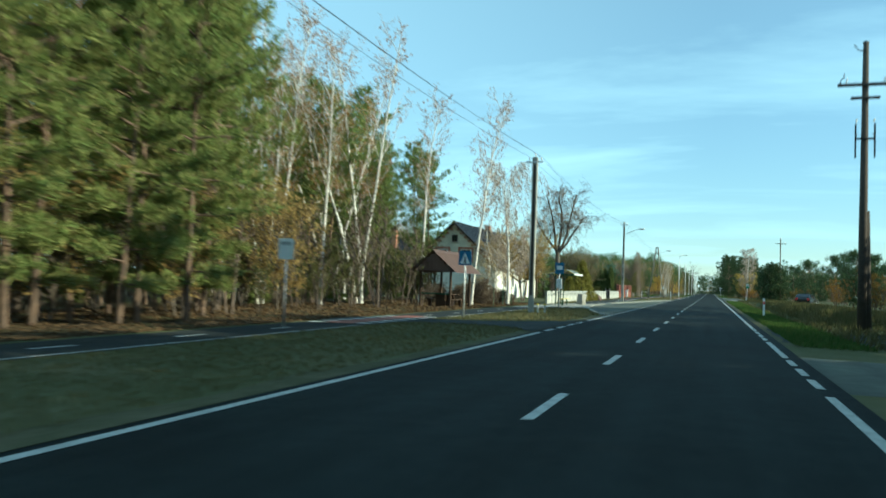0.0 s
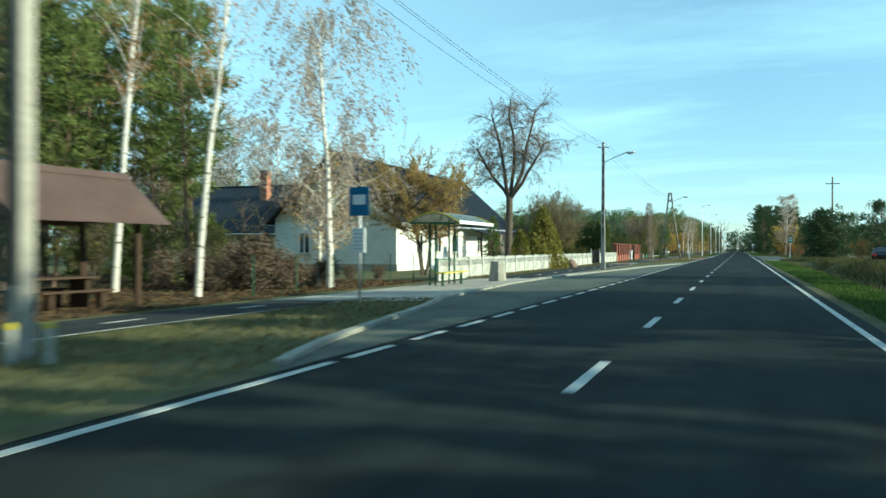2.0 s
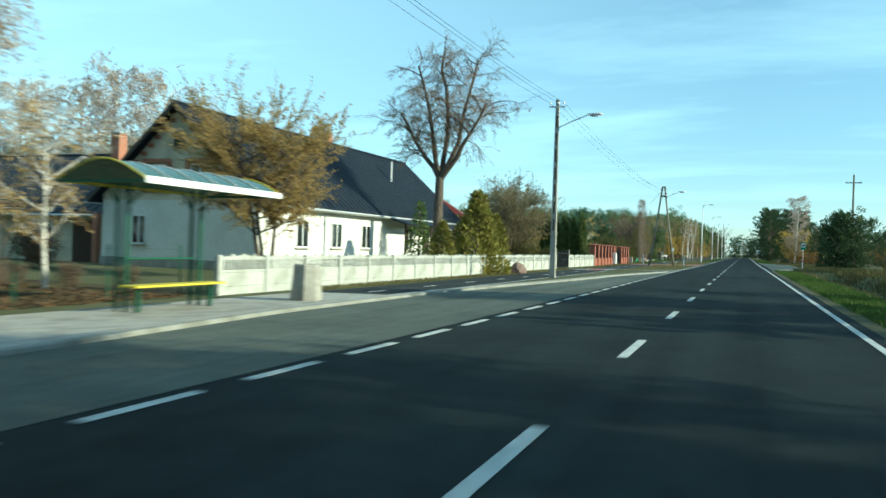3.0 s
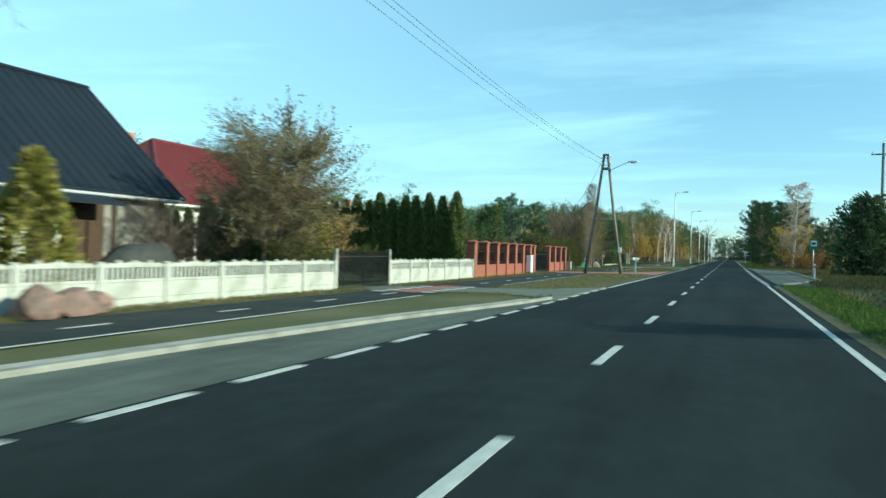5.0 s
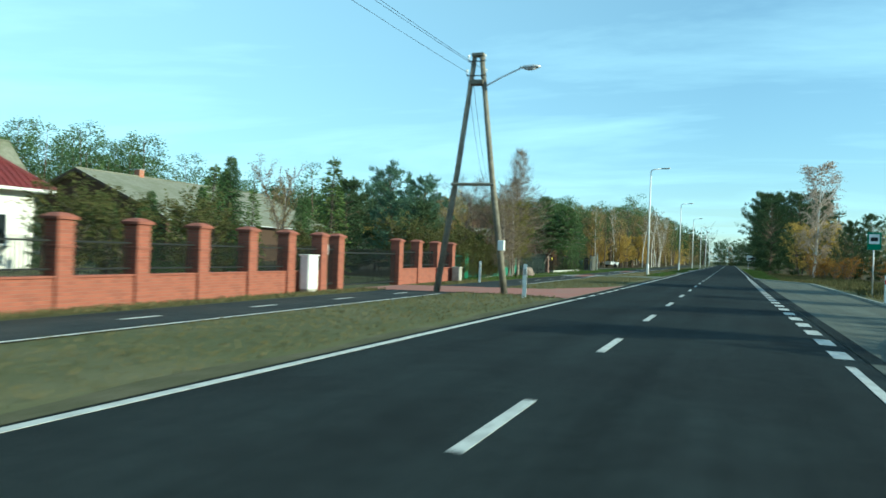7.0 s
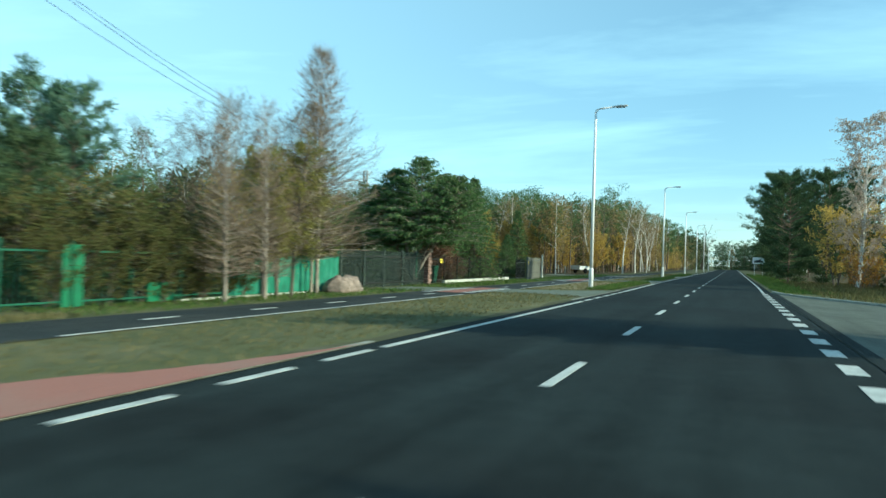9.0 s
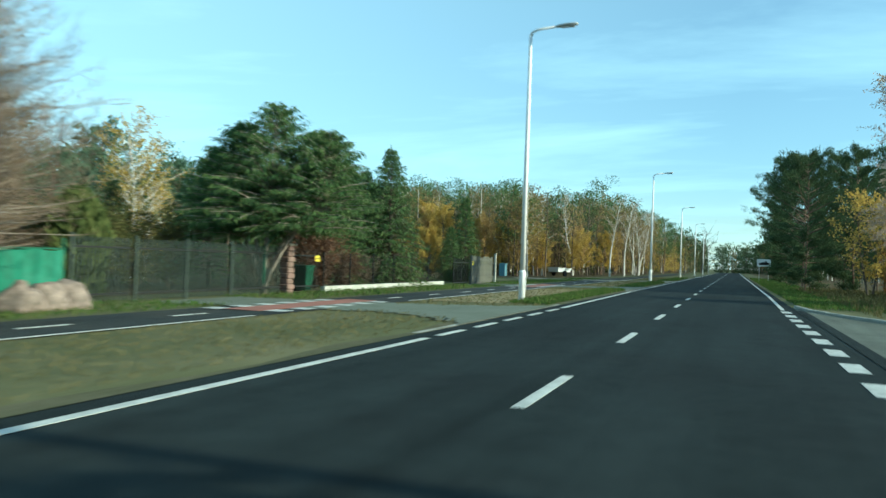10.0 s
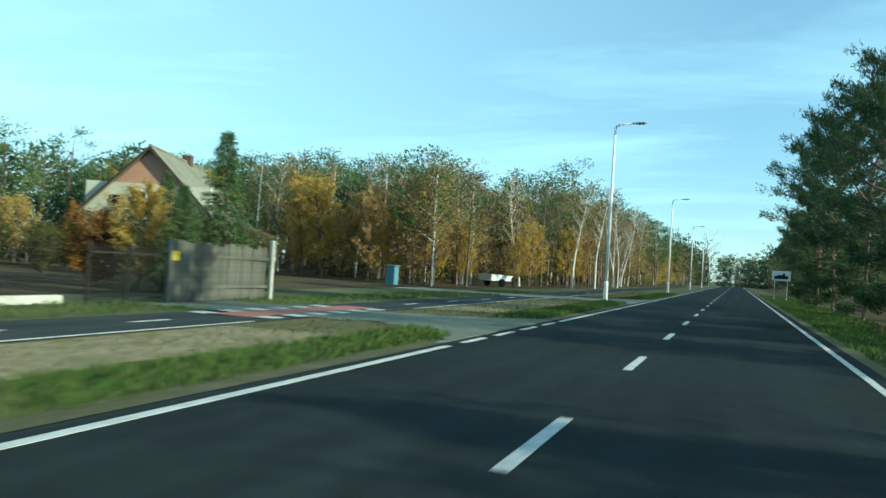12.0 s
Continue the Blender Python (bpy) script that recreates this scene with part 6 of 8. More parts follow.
# red hipped house behind the hedge
def hip_house(name, label, x0, x1, y0, y1, eave, ridge, wall_mat, roof_mat, over=0.6):
    h = thing(name, label, "house")
    part("wall", Shape().box(x0, x1, y0, y1, -0.4, eave), wall_mat, h)
    d = (x1 - x0) / 2 + over
    a, b = y0 - over, y1 + over
    xm = (x0 + x1) / 2
    c = [(x0 - over, a, eave - 0.15), (x1 + over, a, eave - 0.15), (x1 + over, b, eave - 0.15), (x0 - over, b, eave - 0.15)]
    r = [(xm, a + d, ridge), (xm, b - d, ridge)]
    planes = (("roof", [c[1], c[2], r[1], r[0]]), ("roof", [c[3], c[0], r[0], r[1]]), ("roof", [c[0], c[1], r[0]]), ("roof", [c[2], c[3], r[1]]))
    for nm, pts in planes:
        k = len(pts)
        n = (Vector(pts[1]) - Vector(pts[0])).cross(Vector(pts[-1]) - Vector(pts[0])).normalized() * 0.08
        rp_ = part(nm, Shape().loft([pts, [tuple(Vector(p) + n) for p in pts]]), roof_mat, h)
        rb = Shape()
        A, B = Vector(pts[0]), Vector(pts[1])
        C, D = Vector(pts[-1]), Vector(pts[2]) if k == 4 else Vector(pts[-1])
        L = (B - A).length
        m_ = int(L / 0.35)
        for i in range(1, m_):
            u = i / m_
            p = A.lerp(B, u) + n * 1.25
            t0 = (C - A).dot(B - A) / L / L
            t1 = (D - A).dot(B - A) / L / L
            if u < t0:
                q = A.lerp(C, u / t0)
            elif u > t1:
                q = B.lerp(D, (1 - u) / (1 - t1))
            else:
                q = C.lerp(D, (u - t0) / (t1 - t0)) if t1 > t0 else C
            rb.tube([p, q + n * 1.25], 0.03, 4)
        part("roof_seams", rb, roof_mat, rp_)
        part("eave_board", Shape().tube([A, B], 0.09, 6), FRAME_WHITE, h)
    for p, q in ((c[0], r[0]), (c[1], r[0]), (c[2], r[1]), (c[3], r[1]), (r[0], r[1])):
        part("hip_cap", Shape().tube([Vector(p) + Vector((0, 0, 0.1)), Vector(q) + Vector((0, 0, 0.1))], 0.1, 6), roof_mat, h)
    return h


hR = hip_house("red_roof_house", "white house with a red hipped sheet roof behind the hedge", -36.7, -27.5, 106.2, 126.8, 3.5, 7.5, PLASTER, RED_ROOF)
part("wing_wall", Shape().box(-46.0, -36.7, 117.6, 126.6, -0.4, 3.45), PLASTER, hR)
part("wing_roof", Shape().prism([(117.0, 3.3), (122.1, 7.42), (127.2, 3.3), (127.2, 3.42), (122.1, 7.54), (117.0, 3.42)], "x", -46.5, -32.0), RED_ROOF, hR)
for y in (108, 112.5, 119.5, 124.8):
    window(hR, pose(-27.47, y, 0.9, 0, 0, 90), 1.3, 1.4, 1)
for x in (-30, -34):
    window(hR, pose(x, 106.17, 0.9), 1.3, 1.4, 1)
part("skylight", Shape().box(-0.5, 0.5, -0.4, 0.4, 0, 0.12, 0.01), GLASS, hR, "roof window", at=pose(-29.6, 121.0, 5.72, 0, 42, 0))
chimney(hR, -35.2, 112, 5.0, 8.2)

# grey barn and a far brick house above the brick fence
hC = gable_house("barn", "old barn with a mossy grey fibre-cement roof", -58.0, -40.0, 150.0, 176.0, 3.2, 6.9, DARK_WOOD, GREY_ROOF, 0.5)
chimney(hC, -49.2, 157, 6.2, 7.75)
chimney(hC, -48.8, 169, 6.2, 7.75)
hD = gable_house("brick_house", "small house with a pinkish gable behind the trees", -62.0, -53.0, 143.0, 150.0, 4.0, 9.3, CREAM, GREY_ROOF, 0.4, top_mat=RED_BRICK)
window(hD, pose(-57.5, 142.97, 4.4), 1.2, 1.3, 1)

# pale green house with a brick gable top near the woods
hE = gable_house("woodside_house", "pale green house with a brick-topped gable near the woods", -34.7, -27.5, 203.0, 214.0, 3.2, 6.85, GREENISH, GREY_ROOF, 0.35,
                 top_mat=PALE_BRICK, split=4.85)
window(hE, pose(-31.2, 202.97, 3.35), 1.35, 1.1, 1)
window(hE, pose(-33.0, 202.97, 3.4), 0.55, 0.7, 0, FRAME_DARK)
window(hE, pose(-32.5, 202.97, 0.7), 1.2, 1.3, 1)
window(hE, pose(-29.5, 202.97, 0.7), 1.2, 1.3, 1)
for y in (206, 210):
    window(hE, pose(-27.47, y, 0.9, 0, 0, 90), 1.2, 1.3, 1)
chimney(hE, -31.1, 210.5, 6.2, 7.5, BROWN_ROOF)
part("porch", Shape().prism([(-27.5, 3.1), (-24.2, 2.2), (-24.2, 2.35), (-27.5, 3.3)], "y", 203.4, 207.0), BROWN_ROOF, hE, "brown lean-to porch roof")
for y in (203.6, 206.8):
    part("porch_post", Shape().box(-24.5, -24.35, y - 0.07, y + 0.07, -0.3, 2.25), FRAME_WHITE, hE)

hE.matrix_basis = Matrix.Translation((-31.1, 203, 0)) @ pose(0, 0, 0, 0, 0, 24) @ Matrix.Translation((31.1, -203, 0))

# ---- parked car on the right ----
def car(m, paint_mat, label):
    c = thing("parked_car", label, "car", m)
    prof = [(-2.1, 0.35), (2.1, 0.35), (2.15, 0.62), (2.0, 0.88), (1.0, 1.0), (0.35, 1.42), (-1.25, 1.46), (-1.95, 1.05), (-2.12, 0.85)]
    rings = []
    for y, k in ((-0.84, 0.93), (-0.78, 1.0), (0.78, 1.0), (0.84, 0.93)):
        rings.append([(x * (0.985 if k < 1 else 1), y * (0.82 if z > 1.2 else 1), 0.35 + (z - 0.35) * k) for x, z in prof])
    body = part("body", Shape().loft(rings), paint_mat, c, "", False)
    for s in (-1, 1):
        part("side_window", Shape().prism([(0.75, 1.02), (0.25, 1.36), (-1.15, 1.39), (-1.65, 1.05)], "y", s * 0.80 - 0.01, s * 0.80 + 0.01), GLASS, body)
        for x in (-1.3, 1.3):
            w = part("wheel", Shape().tube([(x, s * 0.62, 0.31), (x, s * 0.85, 0.31)], 0.31, 18), TYRE, c)
            part("rim", Shape().tube([(x, s * 0.84, 0.31), (x, s * 0.86, 0.31)], 0.19, 14), GALV, w)
        part("headlight", Shape().box(1.98, 2.13, s * 0.55 - 0.16, s * 0.55 + 0.16, 0.66, 0.8, 0.02), LAMP_GLASS, c)
        part("tail_light", Shape().box(-2.13, -2.0, s * 0.62 - 0.12, s * 0.62 + 0.12, 0.75, 0.98, 0.02), SIGN_RED, c)
    part("windscreen", Shape().add([(0.98, -0.66, 1.03), (0.98, 0.66, 1.03), (0.40, 0.6, 1.40), (0.40, -0.6, 1.40), (1.0, -0.66, 1.045), (1.0, 0.66, 1.045), (0.42, 0.6, 1.415), (0.42, -0.6, 1.415)],
                                   [(0, 1, 2, 3), (4, 5, 6, 7), (0, 1, 5, 4), (2, 3, 7, 6), (1, 2, 6, 5), (0, 3, 7, 4)]), GLASS, body)
    part("rear_window", Shape().add([(-1.93, -0.62, 1.09), (-1.93, 0.62, 1.09), (-1.33, 0.6, 1.43), (-1.33, -0.6, 1.43), (-1.95, -0.62, 1.1), (-1.95, 0.62, 1.1), (-1.35, 0.6, 1.445), (-1.35, -0.6, 1.445)],
                                    [(0, 1, 2, 3), (4, 5, 6, 7), (0, 1, 5, 4), (2, 3, 7, 6), (1, 2, 6, 5), (0, 3, 7, 4)]), GLASS, body)
    return c


car(pose(12.4, 97.0, gz(12, 97), 0, 0, 72), CAR_PAINT, "black hatchback parked on the grass")
# white boat-like trailer and blue bin by the woods
tr = thing("white_trailer", "small white trailer at the wood edge", "trailer", pose(-16.0, 224, gz(-16, 224), 0, 0, 70))
part("tub", Shape().loft([[(-1.3, -0.6, 0.45), (1.1, -0.6, 0.45), (1.1, 0.6, 0.45), (-1.3, 0.6, 0.45)], [(-1.45, -0.7, 0.95), (1.3, -0.7, 0.85), (1.3, 0.7, 0.85), (-1.45, 0.7, 0.95)]]), SIGN_WHITE, tr)
part("drawbar", Shape().tube([(1.1, 0, 0.5), (2.2, 0, 0.45)], 0.04, 6), GALV, tr)
for s in (-1, 1):
    part("wheel", Shape().tube([(-0.1, s * 0.62, 0.3), (-0.1, s * 0.8, 0.3)], 0.3, 14), TYRE, tr)
bb = thing("blue_container", "pale blue plastic container at the wood edge", "container", pose(-18.3, 210, gz(-18, 210)))
part("body", Shape().box(-0.3, 0.3, -0.3, 0.3, -0.05, 1.1, 0.05), PALE_BLUE, bb)
part("lid", Shape().box(-0.33, 0.33, -0.33, 0.33, 1.1, 1.2, 0.04), PALE_BLUE, bb)

boulder(pose(-26.6, 59.0, gz(-26, 59) + 0.25), 1.0, 1.7, 1.05, 23.0, PALE_TARP, False, "pale green tarpaulin-covered trailer behind the pavilion", "covered_trailer", "trailer")

# ---- trees ----
def at(x, y, s=1.0, turn=0.0, sz=None, z=None):
    return pose(x, y, (gz(x, y) if z is None else z) - 0.03, 0, 0, turn) @ Matrix.Diagonal((s, s, sz or s, 1))


R = lambda k: np.random.default_rng(k)


def set_out(proto, places, group=""):
    """The first place takes the tree itself, the rest take copies."""
    if group:
        proto["group"] = group
    for i, (x, y, s, t) in enumerate(places):
        if i == 0:
            proto.matrix_basis = at(x, y, s, t)
        else:
            copy_thing(proto, at(x, y, s, t))


def pine(seed, label, h=13.0, bare=0.38, spread=2.4, limbs=34, tufts=9, needles=13, size=0.42, leaf=NEEDLE, name="pine", loose=0.17):
    w, (V, F) = pine_arrays(R(seed), h, bare, spread, limbs, tufts, needles, size, loose=loose)
    return plant(name, label, "pine tree", w, PINE_BARK, V, F, leaf)


def spruce(seed, label, h=6.5, base=0.06, radius=1.7, whorls=26, per=9, sprays=11, size=0.34, leaf=SPRUCE, name="spruce", width=0.3, hang=0.5, power=0.9, bark=DARK_BARK, cat="spruce tree"):
    w, (V, F) = spruce_arrays(R(seed), h, base, radius, whorls, per, sprays, size, width, hang, power)
    return plant(name, label, cat, w, bark, V, F, leaf)


def broad(seed, name, label, cat, bark, leaf, **k):
    w, (V, F) = broad_arrays(R(seed), **k)
    return plant(name, label, cat, w, bark, V, F, leaf)


# birches along the wood edge, white-stemmed with thin rusty leaves
b1 = broad(1, "birch", "tall white-stemmed birch with sparse rusty leaves", "birch tree", BIRCH_BARK, BIRCH_LEAF, h=12.0, fork=0.36, limbs=30, spread=1.9, twigs=10, leaves=14, size=0.065, r0=0.10, droop=0.35, rise=2.0, thick=0.62)
b2 = broad(2, "birch", "forked white-stemmed birch with sparse rusty leaves", "birch tree", BIRCH_BARK, BIRCH_LEAF, h=11.0, fork=0.34, limbs=16, spread=1.9, twigs=10, leaves=13, size=0.065, r0=0.12, droop=0.35, stems=3, rise=2.0, thick=0.62)
b3 = broad(3, "birch", "slim white birch with pale hanging leaves", "birch tree", BIRCH_BARK, PALE_LEAF, h=9.8, fork=0.20, limbs=36, spread=3.0, twigs=14, leaves=26, size=0.085, r0=0.13, droop=1.5, rise=1.2, thick=0.5)
set_out(b1, [(-18.4, 33.9, 1.15, 10), (-13.4, 45.6, 0.98, 80), (-17.5, 46.6, 1.05, 150), (-22.5, 36.0, 1.2, 40), (-23, 46, 1.1, 250)], "birches of the wood edge")
set_out(b2, [(-20.3, 30.9, 1.2, 0), (-17.9, 37.8, 1.2, 60), (-23.5, 31.0, 1.2, 310), (-21.5, 41.0, 1.15, 100)], "birches of the wood edge")
set_out(b3, [(-12.5, 51.8, 1.15, 0)])
bR = broad(4, "birch", "tall birch with pale withered leaves", "birch tree", BIRCH_BARK, PALE_LEAF, h=12.0, fork=0.12, limbs=44, spread=2.3, twigs=13, leaves=40, size=0.085, r0=0.14, droop=0.6, rise=1.2, thick=0.6)
set_out(bR, [(9.2, 184.0, 1.0, 0)])

# pines of the wood on the left
# nearest pines: their sunlit look comes from the brighter needle colour
p1 = pine(11, "Scots pine with layered green branches", 12.5, 0.09, 3.1, 40, 13, 30, 0.25, leaf=SUNLIT_NEEDLE, loose=0.16)
p2 = pine(12, "tall Scots pine with reddish upper stem", 13.5, 0.34, 2.5, 32, 9, 16, 0.36)
p3 = pine(13, "slender Scots pine in the wood", 12, 0.42, 2.1, 28, 8, 15, 0.37)
rng = np.random.default_rng(21)
P1, P2, P3 = [(-13.6, 13.5, 1.0, 20)], [(-19, 24, 1.0, 50)], [(-20.5, 38, 1.0, 50)]
clear = lambda x, y: y < 25 or (1.4 - x) / (y - 20) > 0.60
for k in range(13):
    P1.append((-13.4 - rng.uniform(0, 2.5), 1 + 1.55 * k + rng.uniform(-0.6, 0.6), rng.uniform(0.85, 1.12), rng.uniform(0, 360)))
for k in range(14):
    P2.append((-17 - rng.uniform(0, 5), 4 + 1.9 * k + rng.uniform(-0.6, 0.6), rng.uniform(0.95, 1.2), rng.uniform(0, 360)))
for k in range(46):
    x, y = -21 - rng.uniform(0, 16), rng.uniform(5, 62)
    if clear(x, y):
        P2.append((x, y, rng.uniform(0.85, 1.15), rng.uniform(0, 360)))
for k in range(38):
    x, y = -20.5 - rng.uniform(0, 14), rng.uniform(24, 60)
    if clear(x, y):
        P3.append((x, y, rng.uniform(0.8, 1.15), rng.uniform(0, 360)))
P2 += [(-18.6, 51.5, 0.82, 90), (-20.8, 54.0, 0.85, 10)]
set_out(p1, P1, "pines of the roadside wood")
set_out(p2, P2, "pines of the roadside wood")
set_out(p3, P3, "pines of the roadside wood")
# brushwood under them
u1 = broad(31, "brushwood", "thin young trees with olive leaves under the pines", "bush", DARK_BARK, OLIVE_LEAF, h=3.4, fork=0.10, limbs=9, spread=1.2, twigs=4, leaves=9, size=0.13, stems=4, r0=0.05, fine=False)
u2 = broad(32, "brushwood", "bare grey saplings under the pines", "bush", TWIG, OLIVE_LEAF, h=4.2, fork=0.3, limbs=9, spread=1.1, twigs=4, leaves=2, size=0.12, stems=3, r0=0.05)
set_out(u1, [q for q in [(-15 - rng.uniform(0, 11), rng.uniform(8, 60), rng.uniform(0.6, 1.2), rng.uniform(0, 360)) for k in range(44)] if clear(q[0], q[1])], "brushwood of the roadside wood")
set_out(u2, [q for q in [(-14.5 - rng.uniform(0, 11), rng.uniform(8, 64), rng.uniform(0.7, 1.3), rng.uniform(0, 360)) for k in range(46)] if clear(q[0], q[1])], "brushwood of the roadside wood")

y1_ = pine(34, "young pine under the trees", 4.2, 0.04, 1.5, 26, 8, 12, 0.36)
set_out(y1_, [q for q in [(-19.5 - rng.uniform(0, 9), rng.uniform(14, 60), rng.uniform(0.5, 1.1), rng.uniform(0, 360)) for k in range(34)] if clear(q[0], q[1])], "young pines of the roadside wood")

# brown shrubs in the garden before the farmhouse
hb = broad(33, "brown_shrub", "low brown leafless garden shrub", "bush", TWIG, BROWN_TWIG, h=1.7, fork=0.02, limbs=12, spread=0.9, twigs=7, leaves=6, size=0.12, stems=4, r0=0.025, scatter=0.3, fine=False)
set_out(hb, [(-12.8 - rng.uniform(0, 5), 48.5 + 0.75 * k + rng.uniform(-0.5, 0.5), max(0.35, 0.85 - 0.05 * k) * rng.uniform(0.8, 1.15), rng.uniform(0, 360)) for k in range(16)] + [(-13.2 - rng.uniform(0, 5), rng.uniform(48, 55), rng.uniform(0.55, 0.85), rng.uniform(0, 360)) for k in range(9)] + [(-24 - rng.uniform(0, 5), 58 + rng.uniform(0, 9), rng.uniform(0.6, 1.0), 0) for k in range(8)], "garden shrubs by the farmhouse")

# trees round the farmhouse
t = broad(41, "golden_tree", "low spreading tree with golden brown leaves behind the fence", "tree", DARK_BARK, WARM_LEAF, h=5.3, fork=0.30, limbs=22, spread=2.7, twigs=13, leaves=44, size=0.08, stems=3, r0=0.12, rise=0.5)
set_out(t, [(-14.7, 66.0, 1.03, 0)])
t = broad(42, "golden_birch", "birch with thick golden leaves", "birch tree", BIRCH_BARK, PALE_GOLD, h=5.5, fork=0.2, limbs=20, spread=1.8, twigs=9, leaves=14, size=0.09, r0=0.08, droop=0.5)
set_out(t, [(-13.8, 53.2, 1.0, 0), (-15.6, 57.5, 0.9, 120)])
t = broad(43, "birch", "pale birch with thin withered leaves behind the house", "birch tree", BIRCH_BARK, PALE_LEAF, h=12, fork=0.26, limbs=42, spread=2.9, twigs=17, leaves=24, size=0.085, r0=0.14, droop=0.8)
set_out(t, [(-37.5, 87, 1.2, 0), (-42, 86, 1.08, 100), (-46.5, 87, 1.02, 190), (-51, 86, 1.05, 280)], "birches behind the farmhouse")


def thuja(seed, h, r, leaf=THUJA, name="thuja", label="green columnar thuja in a dense hedge row", n=3600, cone=False):
    """A dense column or cone of small upright sprays."""
    g = R(seed)
    w = Wood()
    w.bar(np.array([(0, 0, -0.05), (0, 0, h * 0.5), (0, 0, h * 0.93)]), 0.09, 0.02, 6)
    z = g.uniform(0, 1, n) ** (1.5 if cone else 0.95)
    prof = r * np.where(z < 0.62, 0.92 + 0.13 * z, np.clip(1.0 - (np.maximum(z - 0.62, 0) / 0.40) ** 1.6, 0.04, 1))
    if cone:
        prof = r * (0.05 + (1 - z) ** 0.75)
    a = g.uniform(0, 2 * np.pi, n)
    lump = 1 + (0.2 if cone else 0.10) * np.sin(5 * a + 7 * z) + (0.14 if cone else 0.06) * np.sin(13 * z + 2 * a)
    rr = prof * lump * (0.66 + 0.36 * g.uniform(0, 1, n) ** 0.4)
    P = np.stack([rr * np.cos(a), rr * np.sin(a), h * (0.01 + 0.93 * z)], 1)
    out = 0.8 if cone else 0.3
    D = np.stack([out * np.cos(a), out * np.sin(a), np.ones(n)], 1)
    V, F = kites(P, D, 0.24, 0.085, g, 0.6 if cone else 0.2)
    return plant(name, label, "conifer", w, DARK_BARK, V, F, leaf)


def pollard(seed):
    """A lopped lime tree: forked trunk, thick stumps of limbs, long drooping shoots."""
    g = R(seed)
    w = Wood()
    base = way((0, 0, 0), (0.03, 0, 1), 4.9, 6, g, wobble=0.02)
    w.bar(base, 0.28, 0.22, 9)
    forks, P, D = [], [], []
    for a, up, L in ((2.9, 3.6, 6.0), (0.2, 2.4, 6.6), (1.4, 6.0, 6.9), (3.4, 1.7, 4.6), (-0.3, 1.1, 4.6)):
        l = way(base[-1] - np.array([0, 0, 0.2]), (math.cos(a), math.sin(a) * 0.5, up), L, 6, g, lift=0.5, wobble=0.12)
        w.bar(l, 0.15, 0.05, 7)
        forks.append(l)
    for l in forks:
        for i in range(20):
            q, d = along(l, 0.3 + 0.69 * (i + g.uniform(0, 1)) / 20)
            a = g.uniform(0, 6.28)
            m = way(q, (math.cos(a), math.sin(a), g.uniform(0.4, 1.8)), g.uniform(0.8, 2.0), 5, g, droop=0.45, wobble=0.2)
            w.bar(m, 0.032, 0.010, 4)
            for j in range(9):
                q2, d2 = along(m, g.uniform(0.15, 0.99))
                d2 = d2 / np.linalg.norm(d2) + g.normal(0, 0.7, 3)
                s = way(q2, d2, g.uniform(0.5, 1.4), 4, g, droop=0.9, wobble=0.2)
                w.bar(s, 0.010, 0.003, 3)
                for e in range(22):
                    q3, d3 = along(s, g.uniform(0.1, 0.99))
                    P.append(q3)
                    D.append(d3 / np.linalg.norm(d3) + g.normal(0, 0.6, 3) + np.array([0, 0, -0.35]))
    V, F = kites(np.array(P), np.array(D), 0.30, 0.013, g, 0.25)
    return plant("lime_tree", "lopped bare lime tree with a forked trunk", "tree", w, DARK_BARK, V, F, LARCH_LEAF)


pollard(51).matrix_basis = at(-14.9, 82.9, 1.1, 0)
s = spruce(61, "small dense spruce beside the house", 4.0, 0.03, 1.05, 22, 9, 9, 0.26)
set_out(s, [(-16.6, 84.5, 1.0, 0), (-12.6, 80.3, 0.55, 70)])
s = thuja(62, 3.5, 1.0, THUJA_GOLD, "golden_conifer", "soft golden-green conical conifer behind the fence", 3600, True)
set_out(s, [(-11.6, 80.4, 1.28, 0), (-12.0, 84.6, 0.77, 40), (-12.6, 78.0, 0.62, 40)], "golden conifers")
tb = broad(244, "twiggy_bush", "bare twiggy bush before the farmhouse wall", "bush", TWIG, BROWN_TWIG, h=2.6, fork=0.05, limbs=14, spread=1.2, twigs=8, leaves=5, size=0.12, stems=4, r0=0.03, slim=0.08)
set_out(tb, [(-17.2, 94.2, 1.0, 0), (-17.4, 96.0, 0.85, 90)], "twiggy bushes by the farmhouse")
t = broad(44, "garden_tree", "grey twiggy garden tree with few olive leaves", "tree", TWIG, GREY_OLIVE, h=4.9, fork=0.26, limbs=34, spread=2.3, twigs=16, leaves=34, size=0.075, stems=2, r0=0.10, rise=0.35, slim=0.45, thick=0.45)
set_out(t, [(-14.6, 97.2, 1.08, 0)])
t = broad(144, "garden_tree", "dense olive garden tree with reddish twig tips", "tree", DARK_BARK, GREY_OLIVE, h=6.2, fork=0.08, limbs=24, spread=2.6, twigs=13, leaves=20, size=0.105, stems=3, r0=0.11, rise=0.75)
set_out(t, [(-15.7, 99.8, 0.95, 0), (-18.6, 100.0, 0.6, 130)])
t = broad(145, "yellow_shrub", "low shrub with yellow-green leaves behind the fence", "bush", DARK_BARK, THUJA_GOLD, h=2.2, fork=0.03, limbs=12, spread=1.0, twigs=6, leaves=10, size=0.11, stems=3, r0=0.03)
set_out(t, [(-14.6, 100.2, 1.0, 0)])
t = broad(45, "rusty_shrub", "tall shrub with rusty orange leaves", "bush", DARK_BARK, WARM_LEAF, h=3.8, fork=0.05, limbs=14, spread=1.6, twigs=8, leaves=11, size=0.11, stems=3, r0=0.06)
